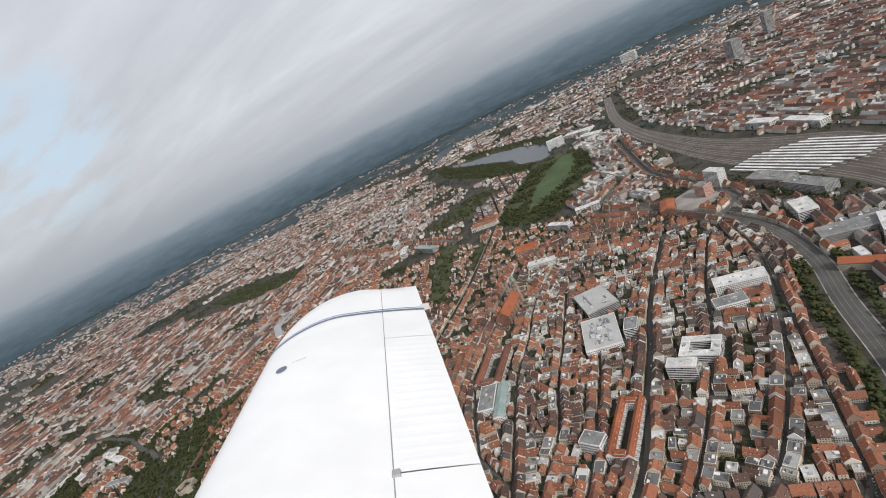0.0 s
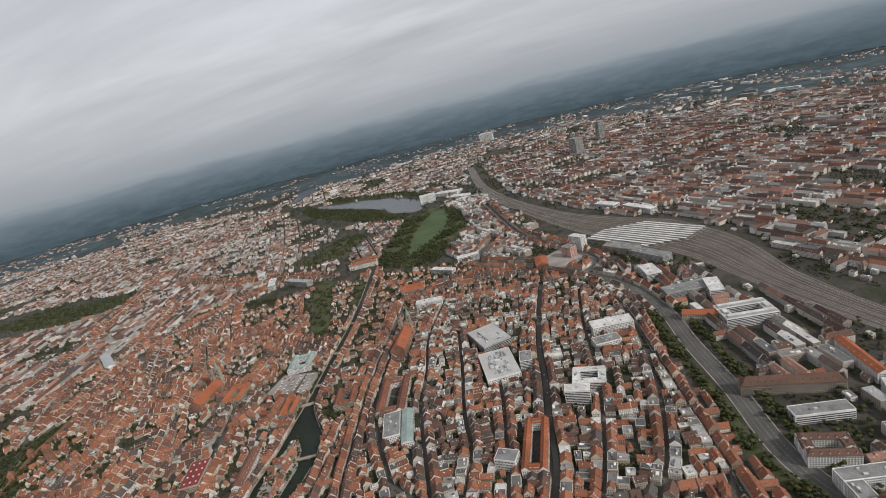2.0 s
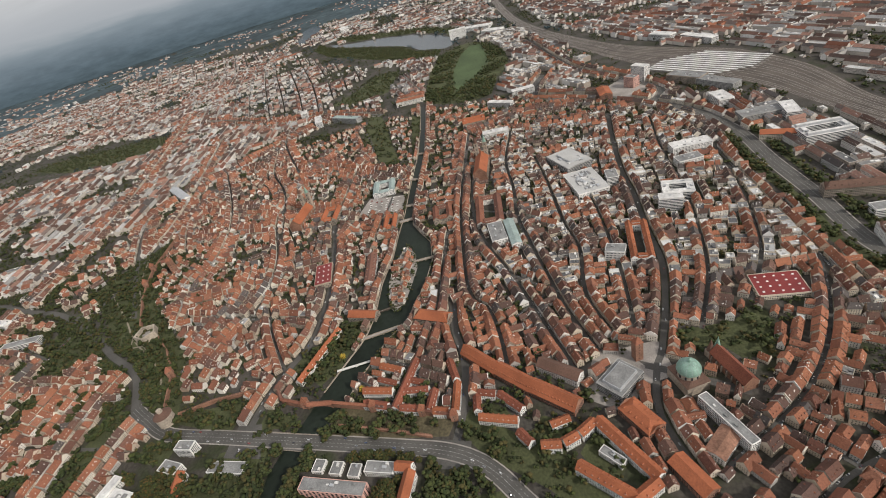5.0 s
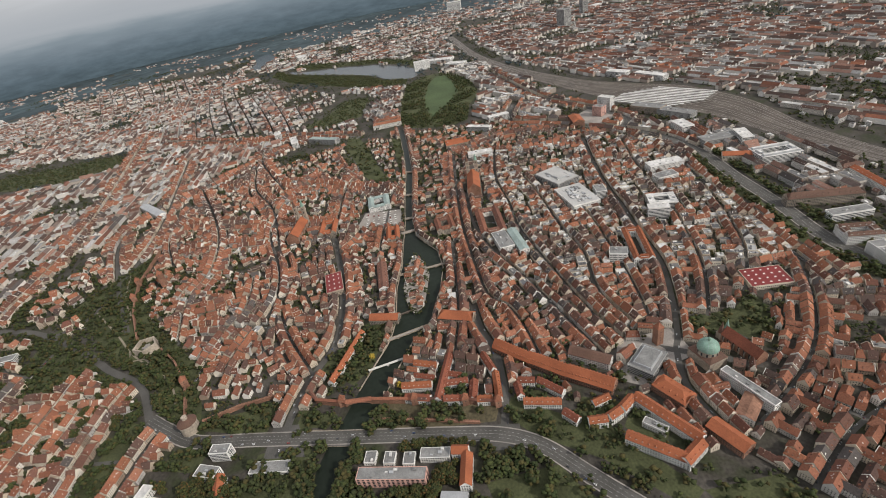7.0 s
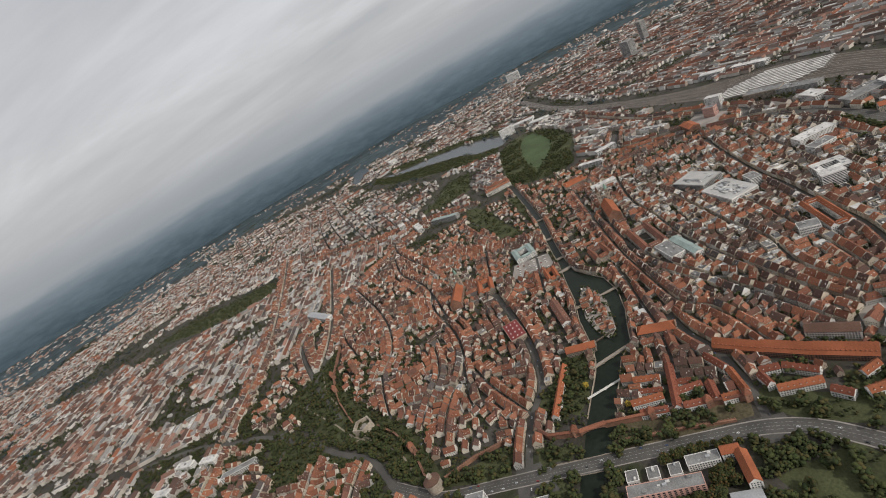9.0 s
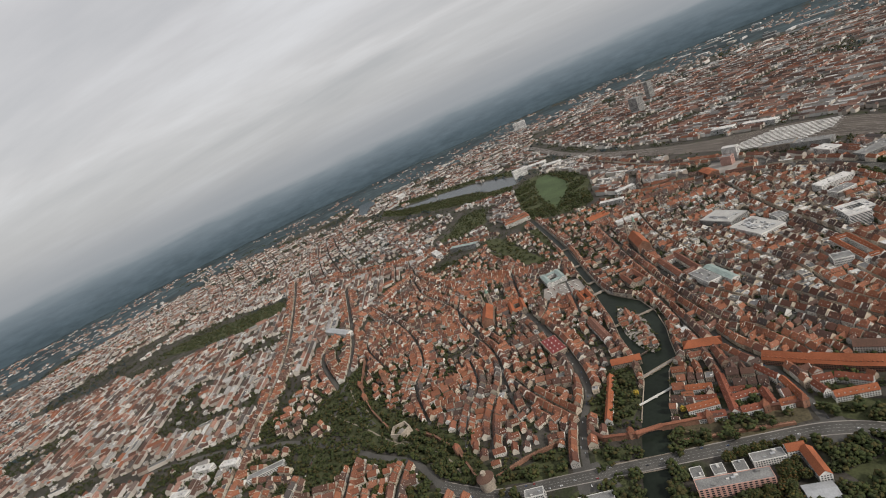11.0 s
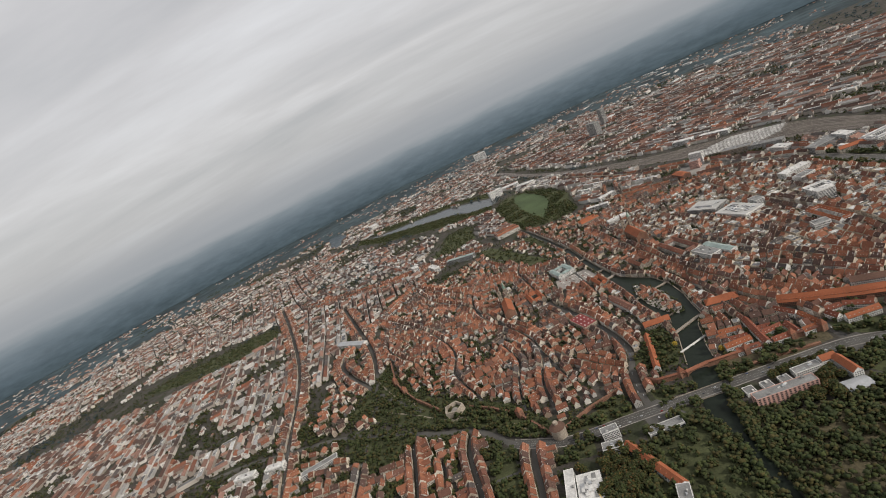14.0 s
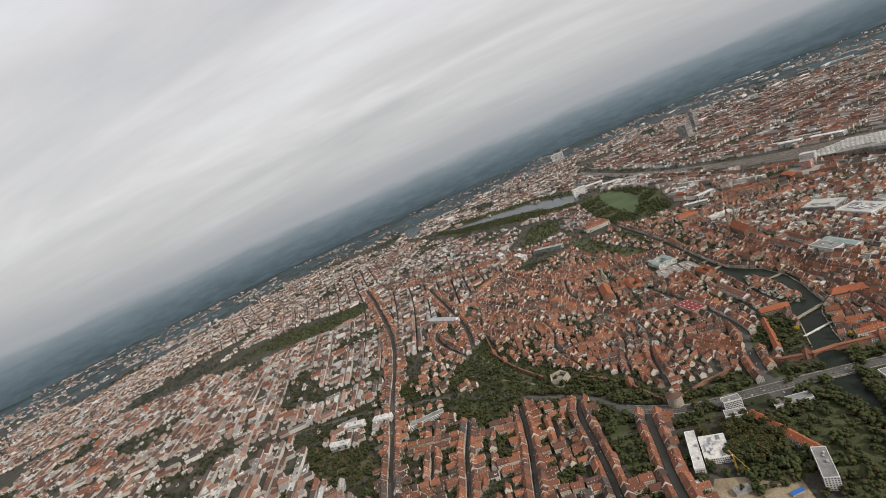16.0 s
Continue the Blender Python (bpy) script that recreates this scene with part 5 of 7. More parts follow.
domed_church(0, 0)
gothic_church(318, 128, 178, 44, 15, 9, 6.5, 26)
gothic_church(268, 338, 176, 40, 14, 8, 6, 26)
gothic_church(4, -25, 200, 27, 9, 6, 4.8, 5, "monastery_church", "roof_red_tile")
round_tower(0, 352, 6.0, 8.5, "squat round sandstone bastion tower at the town gate")
round_tower(60, -170, 4.6, 12, "round sandstone tower on the south ring")
square_tower(21, 23, 5, 15, 3.5, "white_tower", "pale square gate tower with brown roof", 20)
for x, y in ((4, 243), (-3, 192), (-9, 158), (-14, 137)):
    square_tower(x, y, 4.2, 6.5, 3.6, deg=5)
for x, y in ((44, 376), (178, 492), (210, 505)):
    square_tower(x, y, 5, 8, 3.4, deg=35)
square_tower(200, 470, 5.5, 17, 4, "castle_tower", "tall square sandstone castle tower", 20)


def town_wall(points, name="town_wall", roofed=True, hh=4.2):
    """A wall with a covered walk on it, length by length."""
    e = new(name)
    for (x0, y0), (x1, y1) in zip(points, points[1:]):
        n = math.hypot(x1 - x0, y1 - y0)
        p = place((x0 + x1) / 2, (y0 + y1) / 2, math.atan2(y1 - y0, x1 - x0))
        take(ribbon([(x0, y0), (x1, y1)], 4), 5)
        h = Heap(); box(h, p, -n / 2, n / 2, -0.7, 0.7, 0, hh); w = h.make("wall_length", [M["sandstone"]], e)
        if roofed:
            h = Heap(); gable_roof(h, p, n, 2.0, hh + 0.5, 0.9, 0); h.make("walk_roof", [M["roof_one"]], w)
            for k in range(max(2, int(n / 2.5))):
                u = (k + 0.5) / max(2, int(n / 2.5)) * n - n / 2
                h = Heap(); box(h, p, u - 0.12, u + 0.12, -0.75, -0.55, hh, hh + 0.7); h.make("post", [M["bark"]], w)
        else:
            for k in range(int(n / 1.6)):
                u = (k + 0.5) / int(n / 1.6) * n - n / 2
                h = Heap(); box(h, p, u - 0.45, u + 0.45, -0.7, -0.35, hh, hh + 0.55); h.make("merlon", [M["sandstone"]], w)
    return tagged(e, "red sandstone town wall with tiled wall walk", "wall")


town_wall([(-14, 137), (-9, 158), (-3, 192), (2, 222)])
town_wall([(2, 240), (8, 262), (16, 268)])
town_wall([(-26, 150), (-20, 178), (-14, 214)], "outer_wall", False, 1.8)
town_wall([(20, 290), (14, 320), (4, 345)], roofed=False, hh=3.0)
town_wall([(4, 358), (44, 376), (72, 398), (92, 420)], roofed=False, hh=3.4)
town_wall([(110, 452), (150, 478), (178, 492), (210, 505), (280, 516)], roofed=False, hh=4)


def wall_bridge():
    """The arch that carries the wall over the river."""
    e = new("arched_wall_bridge")
    x0, x1 = 222, 240
    h = Heap()
    n = 14
    for s, xx in ((0, 0.6), (1, 3.4)):
        top = [(xx, x0 + (x1 - x0) * k / n, 4.2) for k in range(n + 1)]
        low = [(xx, x0 + (x1 - x0) * k / n, 0.2 + 2.9 * math.sqrt(max(0, 1 - (2 * k / n - 1) ** 2))) for k in range(n + 1)]
        h.add(top + low, [(k, k + 1, n + 2 + k, n + 1 + k) for k in range(n)])
    h.add([(xx, x0 + (x1 - x0) * k / n, 4.2) for k in range(n + 1) for xx in (0.6, 3.4)], [(2 * k, 2 * k + 1, 2 * k + 3, 2 * k + 2) for k in range(n)])
    h.add([(xx, x0 + (x1 - x0) * k / n, 0.2 + 2.9 * math.sqrt(max(0, 1 - (2 * k / n - 1) ** 2))) for k in range(n + 1) for xx in (0.6, 3.4)],
          [(2 * k, 2 * k + 1, 2 * k + 3, 2 * k + 2) for k in range(n)])
    h.make("arch", [M["sandstone"]], e)
    h = Heap(); gable_roof(h, place(2, 231, math.pi / 2), 18, 3.6, 4.6, 1.3, 0); h.make("walk_roof", [M["roof_one"]], e)
    return tagged(e, "sandstone arch carrying the town wall over the river", "bridge")


wall_bridge()


def bastion(x, y, r):
    e = new("castle_bastion")
    take([(x + (r + 1) * math.cos(k), y + (r + 1) * math.sin(k)) for k in (0, 1, 2, 3, 4, 5, 6)], 5)
    h = Heap(); ring(h, x, y, r * 1.08, 0, r, 6.4, 5, turn=0.9); ring(h, x, y, r, 6.4, r * 0.86, 6.4, 5, turn=0.9); ring(h, x, y, r * 0.86, 6.4, r * 0.86, 2.6, 5, turn=0.9)
    h.make("rampart", [M["pale_stone"]], e)
    h = Heap(); ring(h, x, y, r * 0.87, 2.5, r * 0.85, 2.6, 5, turn=0.9, cap=True)
    h.make("yard_lawn", [M["grass"]], e)
    h = Heap(); ring(h, x, y, r * 0.4, 2.55, r * 0.38, 3.6, 5, turn=0.9, cap=True)
    h.make("inner_court", [M["paving"]], e)
    return tagged(e, "pentagonal sandstone castle bastion with open top", "bastion")


bastion(97, 436, 10.5)


def bridge(points, width, name, label, mat="stone", piers=2, deck="paving", z=1.15):
    e = new(name)
    (x0, y0), (x1, y1) = points
    n = math.hypot(x1 - x0, y1 - y0)
    p = place((x0 + x1) / 2, (y0 + y1) / 2, math.atan2(y1 - y0, x1 - x0))
    h = Heap(); box(h, p, -n / 2, n / 2, -width / 2, width / 2, z - 0.4, z); h.make("deck", [M[deck]], e)
    for s in (1, -1):
        h = Heap(); box(h, p, -n / 2, n / 2, s * width / 2 - 0.12, s * width / 2 + 0.12, z - 0.55, z + 0.5); h.make("parapet", [M[mat]], e)
    for k in range(piers):
        u = ((k + 1) / (piers + 1) - 0.5) * n
        h = Heap(); box(h, p, u - 0.6, u + 0.6, -width / 2 - 0.4, width / 2 + 0.4, -1.0, z - 0.4, taper=0.1); h.make("pier", [M[mat]], e)
    return tagged(e, label, "bridge")


bridge([(62, 216), (73, 184)], 2.6, "stone_bridge", "old stone bridge over the river", piers=3)
bridge([(32, 228), (40, 200)], 0.9, "chain_footbridge", "narrow white chain footbridge over the river", "frame", 1)
bridge([(90, 213), (98, 190)], 1.2, "wooden_footbridge", "narrow covered footbridge to the island", "bark", 1)
bridge([(150, 216), (160, 164)], 2.2, "stone_bridge", "stone bridge across the river island", piers=3)
bridge([(230, 214), (234, 198)], 4.0, "stone_bridge", "wide stone bridge in the old town", piers=1)
bridge([(262, 215), (264, 200)], 3.4, "stone_bridge", "wide stone bridge in the old town", piers=1)
bridge([(327, 218), (325, 203)], 3.4, "stone_bridge", "stone bridge in the old town", piers=1)
bridge([(402, 220), (399, 205)], 3.4, "stone_bridge", "stone bridge in the old town", piers=1)
bridge([(-20.5, 264), (-26, 224)], 12, "road_bridge", "wide road bridge of the ring road over the river", piers=2, deck="asphalt", z=0.082)


def quay(line, name):
    h = Heap()
    o = ribbon(line, 0.7)
    n = len(line)
    h.add([(x, y, 0.9) for x, y in o] + [(x, y, 0) for x, y in o],
          [(i, 2 * n - 1 - i, 2 * n - 2 - i, i + 1) for i in range(n - 1)] + [(i, i + 1, 2 * n + i + 1, 2 * n + i) for i in range(2 * n - 1)])
    tagged(h.make(name, [M["stone"]]), "low stone quay wall along the river", kind="structure")


quay(NORTH_BANK[6:], "quay_north")
quay(SOUTH_BANK[6:], "quay_south")


# ---------------------------------------------------------------- houses street by street
RNG = random.Random(7)
ANGLE = {}                    # street direction near a place, on a coarse grid
PLOTS = []                    # x, y, angle, width, depth, eaves, roof height, style


def remember(x, y, a):
    ANGLE.setdefault((int(x // 14), int(y // 14)), a)


def fronts(line, width, wide, deep, eaves, rise, chance=1.0, zone=None, gablefront=0.12, setback=0.2, wings=0.6):
    """Houses wall to wall along both sides of a street, many with a wing into the yard behind."""
    line = smooth(line, 4)
    for side in (1, -1):
        run = []
        total = 0.0
        for (x0, y0), (x1, y1) in zip(line, line[1:]):
            n = math.hypot(x1 - x0, y1 - y0)
            run.append((total, x0, y0, (x1 - x0) / n, (y1 - y0) / n))
            total += n
        s = RNG.uniform(0, 2)
        k = 0
        d, hh = RNG.uniform(*deep), RNG.uniform(*eaves)
        while s < total - 2:
            w = RNG.uniform(*wide)
            d = min(max(d + RNG.gauss(0, 0.5), deep[0]), deep[1])
            hh = min(max(hh + RNG.gauss(0, 0.2 if zone else 0.5), eaves[0]), eaves[1])
            mid = s + w / 2
            while k + 1 < len(run) and run[k + 1][0] <= mid:
                k += 1
            s0, x0, y0, ux, uy = run[k]
            off = width / 2 + d / 2 + setback
            x, y = x0 + ux * (mid - s0) - uy * side * off, y0 + uy * (mid - s0) + ux * side * off
            a = math.atan2(uy, ux)
            remember(x, y, a)
            far_out = (math.hypot(x, y - 200) - 1300) / 1000       # the rim of the town thins out
            fits = RNG.random() < chance and RNG.random() > far_out and (zone is None or (zone(x, y) and noise.noise(Vector((x * 0.009, y * 0.009, 4.0))) < 0.24))
            if fits and not free(x, y, a, w, d, 0.05):
                for ww, dd in ((w, 0.72 * d), (0.62 * w, d), (0.62 * w, 0.72 * d)):
                    sh = (d - dd) / 2
                    xx, yy = x + uy * side * sh - ux * (w - ww) / 2, y - ux * side * sh - uy * (w - ww) / 2
                    if free(xx, yy, a, ww, dd, 0.05):
                        x, y, w = xx, yy, ww
                        break
                else:
                    fits = False
                    dd = d
            else:
                dd = d
            if fits:
                settle(x, y, a, w, dd)
                turned = RNG.random() < gablefront and w < 6.0
                rh = min(RNG.uniform(*rise), dd * 0.6)
                PLOTS.append((x, y, a + math.pi / 2, dd, w, hh, rh, zone) if turned else (x, y, a, w, dd, hh, rh, zone))
                if RNG.random() < wings:
                    ln, wd = RNG.uniform(4.5, 9.5), RNG.uniform(4.0, min(5.8, max(w, 4.2)))
                    lat = RNG.choice((-1, 0, 1)) * max(0, (w - wd) / 2)
                    far = dd / 2 + ln / 2
                    cx, cy = x + ux * lat - uy * side * (far + 0.4), y + uy * lat + ux * side * (far + 0.4)
                    if free(cx, cy, a + math.pi / 2, ln - 0.8, wd, 0.0):
                        settle(cx, cy, a + math.pi / 2, ln, wd)
                        cx, cy = x + ux * lat - uy * side * (far - 0.6), y + uy * lat + ux * side * (far - 0.6)
                        PLOTS.append((cx, cy, a + math.pi / 2, ln + 1.2, wd, max(hh - RNG.uniform(0.3, 1.4), 2.2), min(rh, wd * 0.52), zone))
                s += w + 0.02
            else:
                s += 1.2


def fill(poly, tries, wide, deep, eaves, rise, zone=None, room=0.0):
    """Back houses in the yards, turned as the nearest street."""
    x0, x1 = max(min(p[0] for p in poly), GX + 20), max(p[0] for p in poly)
    y0, y1 = max(min(p[1] for p in poly), GY + 20), max(p[1] for p in poly)
    zx, zy = np.meshgrid(np.arange(int(x0), int(x1) + 3, 3.0), np.arange(int(y0), int(y1) + 3, 3.0))
    good = inside(poly, zx, zy)
    for _ in range(tries):
        x, y = RNG.uniform(x0, x1), RNG.uniform(y0, y1)
        if not on_plan(x, y) or TAKEN[int(y - GY), int(x - GX)] or not good[int((y - int(y0)) / 3), int((x - int(x0)) / 3)]:
            continue
        i, j = int(x // 14), int(y // 14)
        a = next((ANGLE[(i + p, j + q)] for r in (0, 1, 2, 3) for p in range(-r, r + 1) for q in range(-r, r + 1) if (i + p, j + q) in ANGLE), 0.3)
        a += RNG.choice((0, 0, math.pi / 2)) + RNG.gauss(0, 0.04)
        for shrink in (1.0, 0.75):
            w, d = RNG.uniform(*wide) * shrink, RNG.uniform(*deep) * shrink
            if free(x, y, a, w + room, d + room, 0.0):
                settle(x, y, a, w, d)
                PLOTS.append((x, y, a, w, d, RNG.uniform(*eaves), RNG.uniform(*rise), zone))
                break


OLD_TOWN = [(-4, 134), (20, 240), (22, 290), (6, 345), (60, 372), (140, 452), (200, 495), (300, 516), (400, 520), (470, 480), (560, 350), (570, 235), (560, 90), (500, -10),
            (430, -70), (370, -108), (300, -118), (170, -120), (110, -118), (40, -130), (0, -80), (-60, 0), (-70, 30), (-30, 100)]
for q, (outline, _) in GREENS.items():
    take(outline, 2)
for line, w in ALLEYS:
    fronts(line, w, (4.2, 9.5), (5.8, 7.2), (3.6, 5.4), (2.8, 3.8), wings=0.72)
for name, (line, w) in ROADS.items():
    near = name not in ("south_ring_road", "station_road", "west_junction_road")
    if name not in ("ring_road_west", "ring_road_castle"):
        fronts(line, w + 2.2, (4.5, 10.0) if near else (9, 18), (6, 7.6), (4.0, 5.6), (2.8, 3.7), 1.0 if near else 0.6, wings=0.7)
for bank in (NORTH_BANK[9:], SOUTH_BANK[10:]):                  # houses rising from the quays
    fronts(bank, 1.6, (4.0, 8.0), (5.2, 6.6), (3.8, 5.0), (2.6, 3.4), 0.9, wings=0.3)
INNER = [q for q in ALLEYS] + [ROADS[k] for k in ("river_gate_street", "hospital_gate_street", "church_street", "tower_street")]
for line, w in INNER:                                           # rows behind the rows, ridge along the street
    fronts(line, w + 21.0, (4.5, 10.5), (5.0, 6.6), (3.0, 4.6), (2.3, 3.3), 0.8, wings=0.5)
fill(OLD_TOWN, 3000, (6, 11), (4.8, 6.2), (2.8, 4.2), (2.2, 3.0))
fill(OLD_TOWN, 3600, (4.0, 7), (3.4, 4.8), (2.0, 3.4), (1.5, 2.3))
fronts([(100, 191), (170, 193)], 0.2, (3.5, 6), (3.5, 4.5), (3.5, 4.5), (2, 2.8), setback=0)
VILLAS = [(-120, 396), (40, 440), (70, 470), (120, 560), (150, 640), (20, 640), (-140, 640)]
for cross in ([(40, 430), (44, 480), (48, 538), (60, 620)], [(-20, 384), (-18, 426), (-16, 480), (-14, 536), (-10, 606)], [(-70, 386), (-68, 424), (-66, 480), (-64, 536)],
              [(80, 536), (96, 580), (104, 626)], [(-60, 570), (20, 574), (96, 580)], [(-40, 452), (20, 453), (60, 456)]):
    line = smooth(cross)
    strip("lane", line, 2.8, 0.065, M["asphalt"], "narrow grey street between villas")
    for i in range(len(line) - 1):
        take(ribbon(line[i:i + 2], 3.2), 4)
    fronts(cross, 2.8, (6, 11), (6, 7.4), (4, 5.6), (2.6, 3.6), 0.55, setback=0.8, wings=0.3)
fill([(150, 575), (200, 530), (290, 530), (320, 610), (180, 610)], 500, (7, 14), (5.5, 7), (4, 6), (2.4, 3.2), room=3.0)
fill(VILLAS, 800, (6, 10), (5.5, 7.5), (3.6, 5.4), (2.4, 3.4), room=4.0)
CORE = len(PLOTS)

ZONE = np.zeros((GH // 4, GW // 4), dtype=np.uint8)
DISTRICTS = [   # outline, turn in degrees, block length, block depth, eaves, wide, share of flat roofs, chance
    ([(-140, 640), (160, 650), (190, 840), (300, 1400), (100, 1500), (-150, 1000)], 14, 66, 36, (4.6, 5.8), (10, 24), 0.2, 0.9),
    ([(170, 600), (340, 615), (440, 575), (640, 420), (690, 560), (790, 770), (640, 840), (600, 1050), (660, 1250), (500, 1600), (300, 1400), (190, 830)], 12, 62, 34, (4.8, 6.0), (10, 26), 0.2, 0.92),
    ([(610, 310), (700, 330), (720, 450), (900, 390), (960, 420), (1150, 600), (1380, 740), (1300, 1000), (900, 1250), (790, 1180), (780, 850), (690, 540), (650, 400)], 22, 60, 34, (5.0, 6.4), (10, 26), 0.25, 0.9),
    ([(600, 245), (660, 300), (730, 318), (890, 320), (960, 400), (985, 380), (925, 235), (780, 232), (650, 245)], 20, 44, 26, (5, 7), (8, 18), 0.15, 0.92),
    ([(540, 90), (610, 110), (750, 85), (960, 130), (1000, 190), (1080, 60), (900, 0), (700, -50), (620, -40), (500, -20)], 30, 46, 28, (6, 9), (11, 26), 0.75, 0.9),
    ([(300, -290), (450, -290), (560, -240), (640, -170), (740, -110), (930, -25), (1160, 35), (1500, 80), (1700, -100), (1500, -420), (1150, -640), (700, -800), (400, -700), (250, -500)], 28, 58, 27, (5.5, 7), (11, 28), 0.22, 0.92),
    ([(-60, -480), (110, -360), (240, -320), (250, -500), (390, -700), (200, -900), (-100, -800)], 20, 60, 30, (6, 8), (11, 26), 0.15, 0.9),
    ([(60, -150), (120, -158), (300, -158), (420, -110), (460, -130), (420, -215), (330, -235), (220, -262), (60, -330), (-60, -380), (-80, -240)], 5, 50, 30, (5.5, 7.5), (10, 24), 0.22, 0.86),
    ([(1040, 140), (1180, 270), (1300, 440), (1400, 640), (1600, 900), (1900, 900), (2000, 400), (1800, 60), (1500, 130), (1200, 100)], 25, 80, 44, (4, 6.5), (11, 26), 0.35, 0.5),
    ([(1300, 1010), (1400, 750), (1500, 900), (1650, 1030), (1750, 1500), (1300, 1650), (900, 1900), (500, 1900), (500, 1610), (900, 1260)], 30, 80, 40, (4, 6.5), (11, 24), 0.3, 0.6),
    ([(1700, -100), (1520, -420), (1800, -600), (2300, -300), (2400, 300), (2050, 500), (1850, 60)], 40, 90, 50, (4, 7), (12, 28), 0.4, 0.45),
    ([(700, -810), (1150, -650), (1500, -430), (1700, -560), (1500, -960), (800, -990)], 28, 70, 36, (5, 8), (12, 28), 0.3, 0.8),
]
for outline, deg, length, depth, eaves, wide, flats, chance in DISTRICTS:
    a = radians(deg)
    xs, ys = [p[0] for p in outline], [p[1] for p in outline]
    cx, cy = sum(xs) / len(xs), sum(ys) / len(ys)
    reach = max(max(xs) - min(xs), max(ys) - min(ys)) * 0.75

    ZONE[:] = 0
    zx, zy = np.meshgrid(np.arange(GX, GX + GW, 4) + 2.0, np.arange(GY, GY + GH, 4) + 2.0)
    ZONE[inside(outline, zx, zy)] = 1

    def within(x, y):
        return on_plan(x, y, 4) and bool(ZONE[int((y - GY) // 4), int((x - GX) // 4)])

    ux, uy = math.cos(a), math.sin(a)
    lines = []
    for k in range(int(-reach / depth), int(reach / depth) + 1):
        o = k * depth + RNG.uniform(-3, 3)
        lines.append([(cx - uy * o + ux * s, cy + ux * o + uy * s + 12 * math.sin(s * 0.005 + k * 0.35)) for s in np.arange(-reach, reach, 40)])
    for k in range(int(-reach / length), int(reach / length) + 1):
        o = k * length + RNG.uniform(-6, 6)
        lines.append([(cx + ux * o - uy * s, cy + uy * o + ux * s) for s in np.arange(-reach, reach, 40)])
    kept = []
    for ln in lines:
        part_ = []
        for q in ln:
            if within(*q):
                part_.append(q)
            elif len(part_) > 1:
                kept.append(part_); part_ = []
            else:
                part_ = []
        if len(part_) > 1:
            kept.append(part_)
    for ln in kept:
        for i in range(len(ln) - 1):
            c = cells(ribbon(ln[i:i + 2], 3.4))
            if c:
                c[0][c[1] & (c[0] == 0)] = 4
    start = len(PLOTS)
    for ln in kept:
        fronts(ln, 3.4, wide, (6.0, 7.6), eaves, (2.2, 3.2), chance, within, 0.0, wings=0.35 if chance > 0.8 else 0.12)
    PLOTS[start:] = [(x, y, b, w, d, hh, 0.0 if RNG.random() < flats * (1 + 2.6 * noise.noise(Vector((x * 0.016, y * 0.016, 6.0)))) else rh, z) for x, y, b, w, d, hh, rh, z in PLOTS[start:]]
    if chance > 0.74:
        start = len(PLOTS)
        area = (max(xs) - min(xs)) * (max(ys) - min(ys))
        fill(outline, int(area / 420), (4, 9), (3.5, 6), (1.6, 4.5), (1.2, 2.0), within)
        PLOTS[start:] = [(x, y, b, w, d, hh, 0.0 if RNG.random() < 0.6 else rh, z) for x, y, b, w, d, hh, rh, z in PLOTS[start:]]


WINDOW = None


